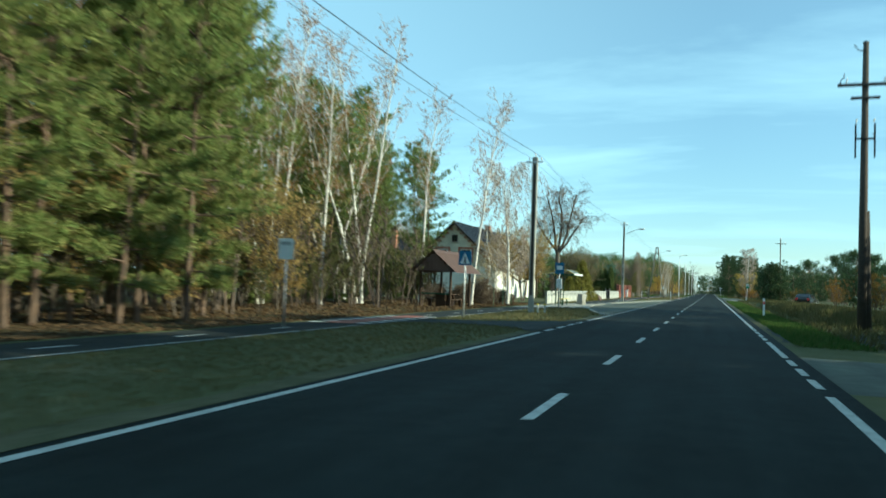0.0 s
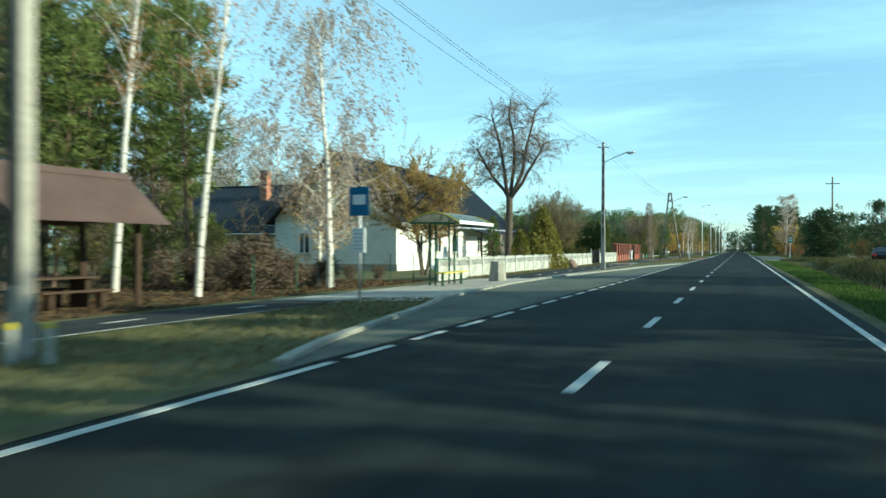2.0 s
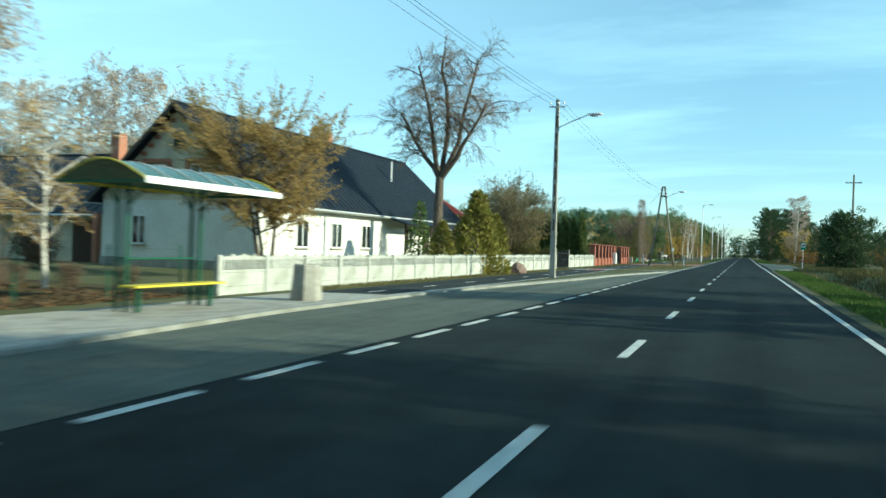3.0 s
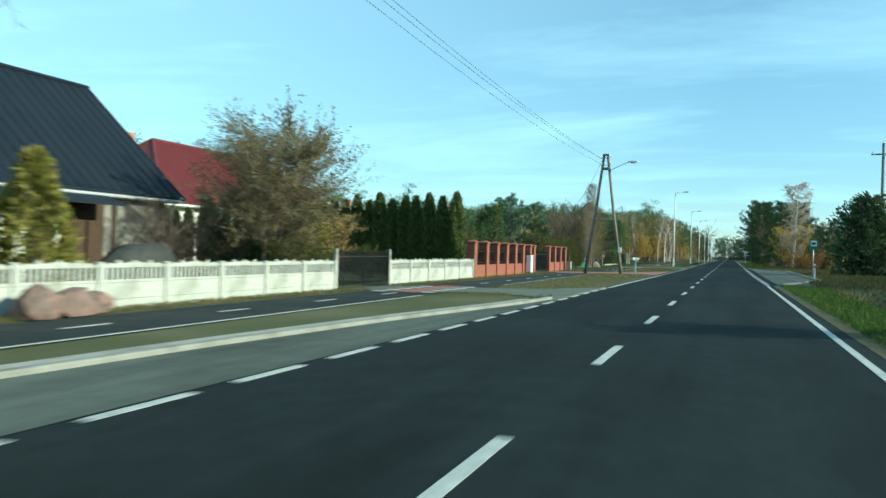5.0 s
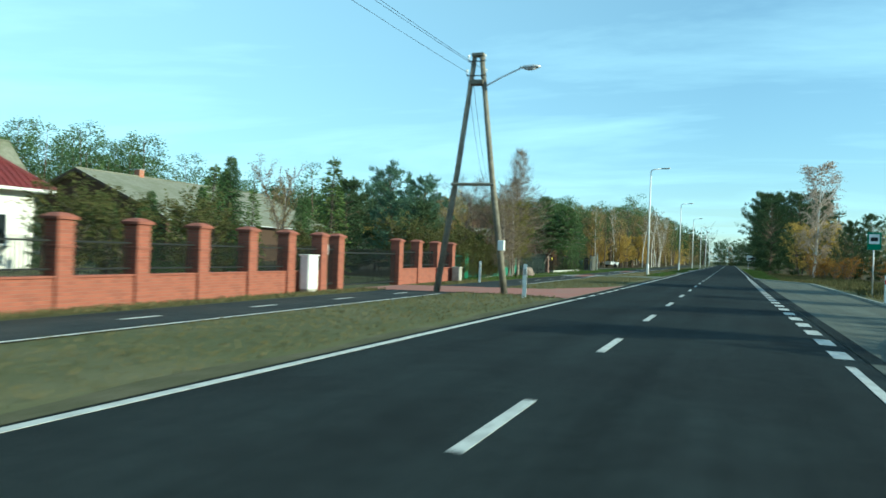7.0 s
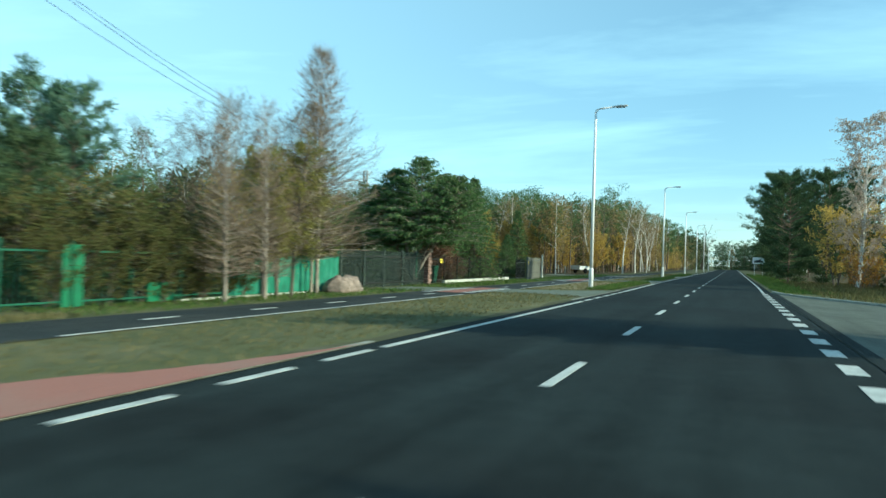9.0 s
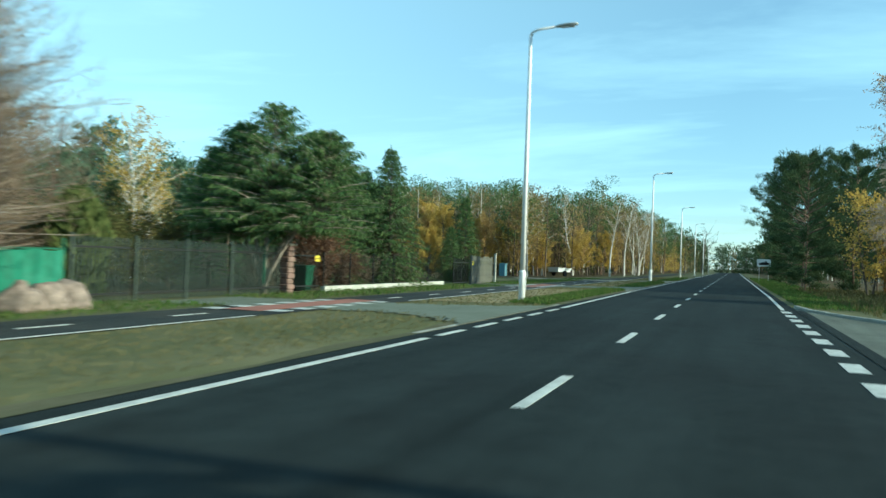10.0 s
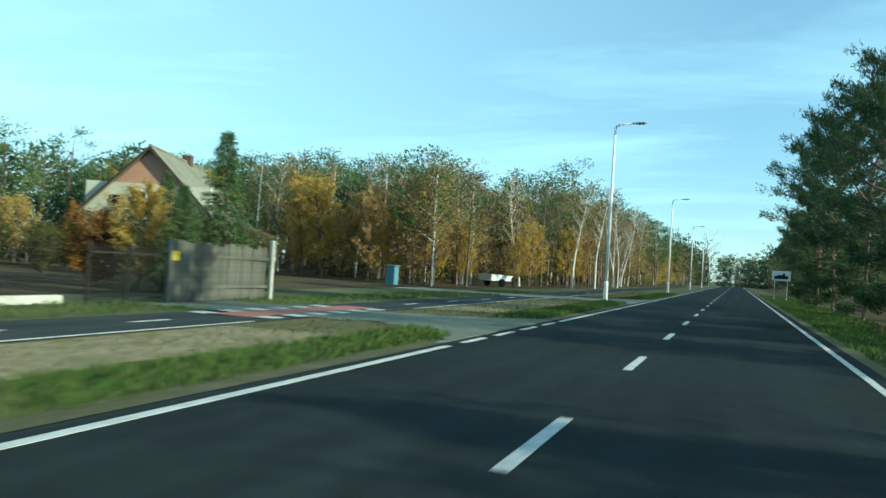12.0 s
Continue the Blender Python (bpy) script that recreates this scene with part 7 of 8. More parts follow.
set_out(t, [(-14.9, 102.6, 0.7, 0), (-17.0, 103.4, 0.8, 90)])
for x, y, k, a in ((-14.8, 8.5, 1.55, 20), (-15.6, 13.0, 1.85, 80), (-14.9, 17.6, 1.55, 140), (-17.4, 20.4, 2.1, 200), (-16.6, 26.6, 1.7, 260), (-19.4, 27.6, 2.1, 320), (-21.4, 33.0, 1.85, 10)):
    copy_thing(t, at(x, y, k, a))["group"] = "rusty shrubs of the wood edge"


tj = [thuja(71, 4.75, 0.40), thuja(72, 4.6, 0.36)]
rows_ = ([], [])
for i in range(18):
    rows_[i % 2].append((-12.3 - 0.80 * i + rng.normal(0, 0.04), 111.3 + 0.13 * i + rng.normal(0, 0.05), rng.uniform(0.95, 1.02), rng.uniform(0, 360)))
for i in range(-4, 10):
    rows_[i % 2].append((-19.6 - 0.74 * i + rng.normal(0, 0.04), 104.4 + rng.normal(0, 0.05), rng.uniform(0.70, 0.76), rng.uniform(0, 360)))
for pr, pl_ in zip(tj, rows_):
    set_out(pr, pl_, "thuja hedge")

# garden behind the brick fence
s1_ = spruce(63, "dark spruce in the garden behind the brick fence", 7.0, 0.04, 1.85, 44, 9, 26, 0.24, DARK_SPRUCE, width=0.18, hang=0.9)
set_out(s1_, [(-23.3, 135, 0.88, 0), (-17.7, 133.2, 0.62, 60), (-30.6, 145, 1.05, 120), (-23.0, 131, 0.52, 190), (-34, 137, 0.72, 33), (-27, 131, 0.55, 250), (-19.0, 124, 0.5, 20), (-21.5, 127.5, 0.6, 110), (-28, 139, 0.8, 70), (-20.4, 138.0, 0.70, 10), (-14.5, 188.4, 0.88, 200), (-25.4, 198.0, 0.85, 80)], "garden spruces")
s1b = spruce(163, "slim pointed spruce in the garden", 5.9, 0.04, 1.15, 32, 8, 12, 0.28, width=0.2, hang=0.35)
set_out(s1b, [(-17.1, 135, 1.0, 0), (-25.8, 137, 1.0, 70), (-20.8, 133.8, 0.72, 140)], "garden spruces")
p4 = pine(14, "bushy young pine with a dense crown", 7.0, 0.06, 2.2, 38, 10, 19, 0.33, leaf=DARK_SHADED_NEEDLE)
set_out(p4, [(-19.5, 141.5, 0.75, 0), (-15.9, 143.2, 0.80, 100), (-22, 148, 0.95, 200), (-28, 139, 0.6, 300), (-14.6, 141.4, 0.66, 20), (-18, 136, 0.45, 20), (-13.9, 148.6, 0.5, 20), (-25, 125, 0.5, 80)], "garden pines")
p4b = pine(114, "broad blue-green conifer with layered branches", 6.9, 0.05, 2.3, 36, 12, 22, 0.28, leaf=BLUE_NEEDLE, loose=0.13)
set_out(p4b, [(-18.8, 146.4, 0.93, 0), (-16.5, 145.8, 0.88, 130), (-21.5, 149.4, 0.9, 240)], "blue-green garden conifers")
copy_thing(p4b, at(-27.6, 171.6, 1.08, 40))
copy_thing(p4b, at(-25.0, 173.4, 0.85, 170))
copy_thing(p4b, at(-23.4, 164.2, 0.75, 250))
t = broad(146, "bare_birch", "thin brown birch among the garden conifers", "birch tree", TWIG, WOOD_LEAF, h=6.4, fork=0.2, limbs=24, spread=1.5, twigs=8, leaves=6, size=0.09, r0=0.07, rise=1.3)
set_out(t, [(-20.6, 136.4, 0.95, 0), (-24.5, 142, 1.05, 90), (-22.6, 159.0, 1.0, 200)], "thin brown birches")
t = broad(46, "orchard_bush", "bushy olive-green garden shrub", "bush", DARK_BARK, OLIVE_LEAF, h=3.2, fork=0.03, limbs=14, spread=1.4, twigs=7, leaves=12, size=0.12, stems=3, r0=0.05, fine=False)
ob_, rr0 = t, np.random.default_rng(303)
set_out(t, [(-14.5, 118, 0.8, 0), (-16, 124, 1.0, 60), (-15.5, 113, 0.7, 120), (-18, 120, 1.2, 180), (-13.6, 141.6, 1.0, 10), (-14.0, 146.3, 1.0, 70), (-13.5, 139.6, 0.9, 140), (-15.0, 130, 0.9, 220),
            (-20, 128, 1.3, 20), (-13.4, 143.6, 1.15, 200), (-13.8, 145.2, 1.0, 300), (-14.6, 138.6, 1.2, 0), (-15.5, 149, 1.0, 100), (-24.2, 196.6, 1.35, 10), (-17, 176, 0.9, 50), (-25.4, 197.4, 1.2, 90), (-15.6, 188.6, 0.8, 0), (-16.4, 190.4, 0.95, 60), (-15.8, 192.4, 0.8, 130), (-18.4, 192.0, 1.0, 200), (-20.4, 194.2, 1.1, 270), (-17.8, 195.0, 0.8, 20), (-22.6, 193.2, 0.75, 40), (-24.8, 194.6, 0.8, 80), (-27.0, 194.4, 0.72, 150), (-29.2, 195.6, 0.8, 210), (-31.6, 196.4, 0.85, 300), (-33.8, 195.4, 0.8, 30), (-21.0, 190.2, 0.7, 100), (-23.6, 189.4, 0.7, 170)], "garden shrubs")
t = broad(47, "golden_bush", "garden tree with orange leaves", "tree", DARK_BARK, GOLD_LEAF, h=4.2, fork=0.15, limbs=14, spread=1.5, twigs=7, leaves=9, size=0.14, stems=2, r0=0.07)
set_out(t, [(-27.2, 197.0, 0.85, 0), (-18.5, 156.5, 1.2, 90), (-28.4, 197.6, 0.8, 200), (-22.5, 152, 1.1, 10), (-34.2, 197.2, 0.9, 60), (-36.0, 198.4, 0.95, 130)], "orange garden trees")

# larches in front of the green fence
def larch(seed, label, h, low, radius, whorls, twigs):
    """A larch gone bare: fine level branches, each with many thin twigs that turn up."""
    g = R(seed)
    w, tw = Wood(), Wood()
    stem = way((0, 0, 0), (0, 0, 1), h, 9, g, wobble=0.012)
    w.bar(stem, 0.007 * h + 0.018, 0.010, 7)
    P, D = [], []
    for i in range(whorls):
        f = low + (1 - low) * (i + g.uniform(0, 1)) / whorls
        p, _ = along(stem, min(f, 0.985))
        e = (f - low) / (1 - low)
        for j in range(4):
            a = i * 1.1 + j * 1.571 + g.uniform(-0.5, 0.5)
            L = (radius * (1 - e) ** 0.65 * (0.75 + 0.45 * math.sin(3.14 * min(1, e * 1.6))) + 0.15) * g.uniform(0.55, 1.1)
            l = way(p, (math.cos(a), math.sin(a), 0.05 + 0.5 * e), L, 4, g, droop=0.25 * (1 - e), lift=0.45, wobble=0.06)
            tw.bar(l, 0.008 * L + 0.004, 0.003, 3)
            for k in range(int(twigs * (0.4 + 0.6 * L / radius))):
                q, d = along(l, g.uniform(0.15, 0.999))
                P.append(q)
                D.append(d / np.linalg.norm(d) * 0.8 + np.array([g.normal(0, 0.5), g.normal(0, 0.5), g.uniform(-0.15, 0.9)]))
    V, F = kites(np.array(P), np.array(D), 0.42, 0.011, g, 0.25)
    top = plant("larch", label, "larch tree", w, LARCH_BARK, V, F, LARCH_LEAF)
    bv, bf = tw.arrays()
    part("branchwork", fast_mesh("larch_branchwork", bv, bf, LARCH_BARK), None, top)["kind"] = "stuff"
    return top


LARCH_BARK = banded("pale_larch_bark", (0.34, 0.29, 0.245), (0.17, 0.145, 0.12), 6.0, (0.45, 0.6), (3, 3, 0.6))
set_out(larch(64, "tall bare larch with fine grey-brown branches", 8.5, 0.17, 2.7, 70, 40), [(-11.95, 152.2, 1.0, 0), (-12.35, 152.5, 0.78, 140)], "bare larches by the fence")
set_out(larch(65, "thin young larch with bare brown twigs", 5.7, 0.12, 1.0, 38, 13), [(-11.2, 146.0, 0.98, 0), (-11.35, 146.15, 0.86, 70), (-11.2, 147.9, 1.02, 100), (-11.4, 148.1, 0.8, 30), (-11.9, 149.6, 0.8, 200)], "thin young larches by the fence")
yt = broad(48, "yellow_tree", "slim tree with drooping yellow-green leaves", "tree", DARK_BARK, leaf_material("yellow_green_leaves", [(0.20, 0.19, 0.045), (0.29, 0.26, 0.075), (0.13, 0.145, 0.045), (0.24, 0.20, 0.09)], 0.4),
           h=5.3, fork=0.22, limbs=32, spread=1.05, twigs=8, leaves=30, size=0.10, r0=0.06, droop=0.9, rise=0.7, slim=0.3)
set_out(yt, [(-11.3, 149.5, 1.0, 0), (-11.5, 149.0, 0.93, 120)])
bt = broad(49, "bare_tree", "bare purplish-grey tree behind the fence", "tree", TWIG, BROWN_TWIG, h=6.4, fork=0.12, limbs=30, spread=2.2, twigs=11, leaves=14, size=0.16, stems=2, r0=0.08, slim=0.08, thick=0.6)
set_out(bt, [(-13.9, 151.4, 1.0, 0), (-14.6, 154.6, 0.82, 80), (-15.8, 149.0, 0.85, 160), (-16.6, 157.4, 0.8, 250)], "bare trees behind the fence")

# the big conifers at the iron gate and along the low wall
def many_topped_spruce(seed, label, tops):
    """A spruce with several leaders from one foot; each leans out to its own top."""
    g = R(seed)
    W, C = [], []
    for dx, dy, h, r in tops:
        w, (V, F) = spruce_arrays(g, h, 0.38, r, 28, 8, 62, 0.23, 0.15, 1.1, 0.7)
        for (A, B), out in ((w.arrays(), W), ((V, F), C)):
            A = A.copy()
            lean = np.clip(A[:, 2] / (0.6 * h), 0, 1) ** 1.5
            A[:, 0] += dx * lean
            A[:, 1] += dy * lean
            out.append((A, B))
    top = thing("spruce", label, "spruce tree")
    part("trunk", fast_mesh("spruce_trunk", *joined(W), LARCH_BARK, True), None, top)
    part("crown", fast_mesh("spruce_crown", *joined(C), DARK_SPRUCE), None, top)
    return top


many_topped_spruce(15, "broad many-topped spruce with hanging branches at the gate", ((0.3, 0, 6.4, 2.6), (-1.3, 0.3, 5.9, 2.3), (2.0, 0.4, 5.5, 2.4), (-2.3, 0.9, 5.1, 2.2), (0.9, 1.6, 5.7, 2.3))).matrix_basis = at(-13.2, 163.9)
s2_ = spruce(115, "dark spruce behind the gate", 6.4, 0.10, 2.4, 28, 10, 30, 0.22, DARK_SPRUCE, width=0.18, hang=0.8, power=0.7)
set_out(s2_, [(-17.5, 166.5, 0.85, 120), (-19.5, 163.5, 0.7, 20)])
s3_ = spruce(65, "pointed green spruce with drooping branches", 7.4, 0.02, 2.6, 46, 9, 44, 0.24, DARK_SPRUCE, width=0.16, hang=1.1, power=0.85)
set_out(s3_, [(-13.9, 175.5, 0.90, 0), (-15.1, 175.3, 0.84, 40), (-16.2, 175.8, 0.88, 90), (-17.8, 178.2, 0.80, 150), (-19.5, 174.0, 0.85, 200), (-14.9, 171.6, 0.84, 260), (-17.2, 171.2, 0.8, 20), (-17.4, 171.0, 0.6, 10),
              (-16.8, 179.6, 0.8, 50), (-14.9, 186.8, 0.52, 15)], "garden spruces")
t = broad(147, "golden_birch", "slender birch with golden leaves in the garden", "birch tree", BIRCH_BARK, GOLD_LEAF, h=6.4, fork=0.14, limbs=30, spread=1.9, twigs=9, leaves=17, size=0.10, r0=0.07, droop=0.3, rise=0.9)
set_out(t, [(-22.8, 168.2, 1.0, 0), (-24.4, 168.8, 0.8, 100), (-21.4, 167.4, 0.62, 30)], "golden garden birches")
for k in range(9):
    copy_thing(ob_, at(-12.6 - rr0.uniform(0, 3.0), 96.2 + 0.75 * k, rr0.uniform(0.45, 0.7), rr0.uniform(0, 360)))
for k in range(16):
    copy_thing(hb, at(-13.9 - rr0.uniform(0, 2.2), 166.8 + 0.85 * k + rr0.uniform(-0.3, 0.3), rr0.uniform(0.55, 0.95), rr0.uniform(0, 360)))["group"] = "brown shrubs along the low wall"
for k in range(10):
    copy_thing(ob_, at(-14.6 - rr0.uniform(0, 4.5), 155.6 + 0.85 * k + rr0.uniform(-0.4, 0.4), rr0.uniform(0.55, 1.0), rr0.uniform(0, 360)))
for k in range(9):
    copy_thing(ob_, at(-12.15 - rr0.uniform(0, 0.5), 141.0 + 0.95 * k + rr0.uniform(-0.3, 0.3), rr0.uniform(0.5, 0.85), rr0.uniform(0, 360)))
th = thuja(73, 3.0, 0.75)
th.matrix_basis = at(-14.8, 157.5, 1.0, 0)
rb = broad(50, "red_bush", "rounded leafless bush with red-brown twigs", "bush", TWIG, RED_TWIG, h=2.2, fork=0.02, limbs=16, spread=1.05, twigs=9, leaves=9, size=0.10, stems=4, r0=0.03, scatter=0.3)
set_out(rb, [(-14.0, 168.6, 1.0, 0), (-14.4, 176.0, 0.8, 60), (-13.9, 171.2, 0.6, 120)], "red-brown bushes")

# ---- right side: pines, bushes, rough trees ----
# these pines turn their shaded side to the road; dark needles carry that shade
p5 = pine(16, "dense pine with shade-darkened needles beside the road", 11.5, 0.02, 3.4, 46, 13, 30, 0.27, leaf=DARK_SHADED_NEEDLE, loose=0.10)
p5w = pine(116, "spreading pine with a broad shade-darkened crown at the road edge", 11.6, 0.06, 4.2, 46, 17, 40, 0.25, leaf=DARK_SHADED_NEEDLE, loose=0.10)
set_out(p5w, [(6.2, 213.5, 0.88, 200), (5.7, 193.6, 0.79, 20), (6.3, 203.5, 0.92, 110), (6.4, 224.0, 1.06, 290), (9.6, 209.0, 0.98, 40)], "pines on the right verge")
p6 = pine(17, "pine with shade-darkened needles behind the road edge", 11, 0.12, 2.9, 40, 10, 14, 0.46, leaf=DARK_SHADED_NEEDLE)
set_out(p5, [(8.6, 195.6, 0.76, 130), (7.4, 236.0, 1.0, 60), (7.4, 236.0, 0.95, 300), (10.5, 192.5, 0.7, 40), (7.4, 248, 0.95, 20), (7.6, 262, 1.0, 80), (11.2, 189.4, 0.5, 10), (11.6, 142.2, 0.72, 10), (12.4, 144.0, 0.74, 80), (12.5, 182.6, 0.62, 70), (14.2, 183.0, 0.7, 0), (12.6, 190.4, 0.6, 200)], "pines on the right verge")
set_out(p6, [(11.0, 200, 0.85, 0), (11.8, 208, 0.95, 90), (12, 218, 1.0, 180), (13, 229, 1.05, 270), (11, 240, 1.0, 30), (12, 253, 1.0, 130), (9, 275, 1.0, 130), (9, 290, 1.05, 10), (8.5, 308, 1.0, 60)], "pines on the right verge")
t = broad(52, "golden_tree", "golden-leaved young tree beside the birch", "tree", DARK_BARK, GOLD_LEAF, h=5.8, fork=0.1, limbs=20, spread=1.9, twigs=8, leaves=9, size=0.15, stems=2, r0=0.08)
set_out(t, [(10.2, 187.5, 1.0, 0), (8.4, 187.8, 0.95, 120), (15.5, 176, 0.8, 220)], "golden trees on the right")
p7 = pine(18, "low spreading pine in rough grass", 5.2, 0.08, 2.0, 26, 8, 13, 0.40, leaf=DARK_SHADED_NEEDLE)
rr = np.random.default_rng(77)
p7_ = [(16, 88, 1.1, 0), (14.5, 116, 1.0, 0)]
set_out(p7, p7_ + [(17 + rr.uniform(0, 16), 108 + 5.5 * k + rr.uniform(-2, 2), rr.uniform(0.7, 1.25), rr.uniform(0, 360)) for k in range(16)], "low pines of the right field")
t = broad(53, "field_bush", "rusty half-bare bush in rough grass", "bush", TWIG, RUST_LEAF, h=3.6, fork=0.03, limbs=14, spread=1.4, twigs=7, leaves=4, size=0.14, stems=4, r0=0.05, fine=False)
set_out(t, [(13 + rr.uniform(0, 20), 62 + 5.2 * k + rr.uniform(-2, 2), rr.uniform(0.6, 1.2), rr.uniform(0, 360)) for k in range(24)] + [(7.6 + rr.uniform(0, 9), 176 + 1.2 * k, rr.uniform(0.45, 0.8), rr.uniform(0, 360)) for k in range(18)], "bushes of the right field")
p8 = pine(19, "roadside pine on the sunny side", 12, 0.3, 2.8, 34, 9, 13, 0.5, leaf=DARK_SHADED_NEEDLE)
set_out(p8, [(26, 70, 0.8, 40), (17.5, 86.5, 0.44, 190), (22, 132, 0.8, 25), (20.5, 152, 0.5, 165), (18.5, 82.0, 0.5, 10)],
        "pines of the right wood")
# added mostly out of view, only to throw shade over road and verge
p9 = pine(20, "dense pine added on the sunny side to shade the road", 10.0, 0.10, 2.7, 34, 9, 11, 0.72, leaf=DARK_SHADED_NEEDLE)
set_out(p9, [(13.0 + rr.uniform(0, 1.5), y, rr.uniform(0.85, 1.0), rr.uniform(0, 360)) for y in (-9, -5.5, -2, 1.5, 20, 23, 36, 43)]
        + [(17.5 + rr.uniform(0, 4), y, rr.uniform(1.1, 1.25), rr.uniform(0, 360)) for y in (-6, -1, 4, 8, 11.5, 15, 18.5, 22)]
        + [(19.0 + rr.uniform(0, 1.5), y, rr.uniform(1.0, 1.12), rr.uniform(0, 360)) for y in (43.0, 46.0, 49.0, 63.5)]
        + [(17.2, 88.4, 0.48, 30)], "roadside pines on the right")
# lone tree far down the road
t = broad(54, "bare_tree", "bare broad tree far down the road", "tree", DARK_BARK, BIRCH_LEAF, h=13, fork=0.3, limbs=24, spread=4.6, twigs=8, leaves=1, size=0.14, r0=0.35)
set_out(t, [(-7.5, 385, 1.0, 0)])

# white birch stems and golden trees at the edge of the far left wood
b6 = broad(55, "birch", "white-stemmed birch at the wood edge", "birch tree", BIRCH_BARK, WOOD_LEAF, h=9.8, fork=0.36, limbs=22, spread=1.7, twigs=7, leaves=11, size=0.10, r0=0.11, droop=0.4, rise=1.3)
set_out(b6, [(-11.2 - rr.uniform(0, 5), 232 + 6 * k + rr.uniform(-2, 2), rr.uniform(0.85, 1.1), rr.uniform(0, 360)) for k in range(11)] + [(-21, 215, 0.9, 4), (-25.5, 219, 0.95, 9), (-33, 220, 1.0, 70), (-18, 222, 0.9, 33)], "birches of the far wood edge")
g6 = broad(56, "golden_birch", "golden-leaved tree at the wood edge", "birch tree", DARK_BARK, GOLD_LEAF, h=5.4, fork=0.10, limbs=24, spread=1.5, twigs=10, leaves=34, size=0.115, r0=0.07)
set_out(g6, [(-19.5, 212.5, 1.0, 0), (-22, 214, 1.15, 50), (-16.5, 218.5, 0.9, 100), (-25, 213, 1.3, 150), (-14.5, 229, 1.0, 200), (-15.2, 226.5, 0.8, 250), (-29, 216, 1.4, 300), (-13.5, 238, 1.05, 20), (-18, 216, 1.3, 77), (-37, 217, 1.5, 130), (-43, 214, 1.5, 200), (-16.3, 186.5, 0.66, 40), (-28.7, 230.7, 1.05, 60)], "golden trees of the wood edge")
rb = broad(157, "rusty_bush", "rust-leaved spreading bush behind the gate", "bush", TWIG, RUST_LEAF, h=2.2, fork=0.05, limbs=18, spread=1.0, twigs=8, leaves=14, size=0.09, stems=4, r0=0.03)
set_out(rb, [(-18.1, 186.4, 1.0, 0)])
g7 = broad(156, "pale_golden_tree", "pale yellow slender tree at the wood edge", "birch tree", DARK_BARK, PALE_GOLD, h=6.0, fork=0.08, limbs=26, spread=1.3, twigs=10, leaves=30, size=0.11, r0=0.07, rise=1.1)
set_out(g7, [(-20.6, 211.6, 1.0, 0), (-23.4, 213.0, 0.85, 70), (-17.4, 219.6, 0.8, 140), (-27, 213.5, 1.1, 210), (-15.4, 232, 1.0, 280), (-13.2, 244, 1.0, 30)], "pale golden trees of the wood edge")

# ---- far woods ----
def wood_mass(seed, spots, label, mix, grown=None):
    """Woods too far off to count: all stems in one mesh and the crowns in one mesh for each sort."""
    g = R(seed)
    top = thing("far_wood", label, "woods", kind="stuff")
    protos = {}
    for kd, hts in (("pine", (8.6, 9.5, 10.2)), ("leafy", (7.0, 7.8, 8.6)), ("gold", (4.2, 5.4, 6.6)), ("birch", (8.0, 9.0, 9.8)), ("warm", (7.6, 8.8)), ("bare", (8.2, 9.4)), ("fir", (7.5, 9.0)), ("brush", (2.6, 3.6)),
                    ("screen", (9.0, 10.5)), ("thicket", (8.5, 9.8)), ("tall", (11.0, 12.2)), ("shade", (10.5, 11.5)), ("deep", (9.0, 10.0))):
        if kd in mix:
            protos[kd] = [far_tree(g, kd, h) for h in hts]
    stems, crowns = {}, {}
    for x, y in spots:
        kd = mix[int(g.integers(0, len(mix)))]
        (wv, wf), (cv, cf) = protos[kd][int(g.integers(0, len(protos[kd])))]
        a, s = g.uniform(0, 6.28), g.uniform(0.88, 1.06) * (grown(y) if grown else 1.0)
        M = np.array([[math.cos(a) * s, -math.sin(a) * s, 0], [math.sin(a) * s, math.cos(a) * s, 0], [0, 0, s]])
        o = np.array([x, y, gz(x, y) - 0.05])
        stems.setdefault({"birch": BIRCH_BARK,  "pine": PINE_BARK, "tall": PINE_BARK}.get(kd, DARK_BARK), []).append((wv @ M.T + o, wf))
        crowns.setdefault(kd, []).append((cv @ M.T + o, cf))
    for bark in stems:
        part("stems", fast_mesh("stems", *joined(stems[bark]), bark), None, top)
    LEAF = {"pine": FAR_NEEDLE, "leafy": WOOD_LEAF, "gold": GOLD_LEAF, "birch": WOOD_LEAF, "warm": WARM_LEAF, "bare": TWIG, "fir": SPRUCE, "brush": OLIVE_LEAF, "screen": DARK_SHADED_NEEDLE, "thicket": WOOD_LEAF, "tall": FAR_NEEDLE, "shade": DARK_SHADED_NEEDLE, "deep": DARK_SHADED_NEEDLE}
    for kd in crowns:
        part("crowns", fast_mesh("crowns", *joined(crowns[kd]), LEAF[kd]), None, top)


fr = np.random.default_rng(91)
edge_of = lambda y: between(y, (205, -17.5), (230, -14.5), (300, -12), (420, -10))
older = lambda y: between(y, (215, 0.98), (232, 1.04), (246, 1.27), (300, 1.36))
front, rear = [], []
for k in range(440):
    y = 212 + 150 * fr.uniform(0, 1) ** 1.5
    d = fr.uniform(0, 1) ** 1.4 * 62
    x = edge_of(y) - d
    if not (-40 < x < -24 and y < 217):
        (front if d < 9 or y < 221 else rear).append((x, y))
# backing trees: the screens' dark needles put shade into the wood's gaps
deep_spots = [(x - 7, y + 5) for x, y in rear if -46 < x < -17][::4]
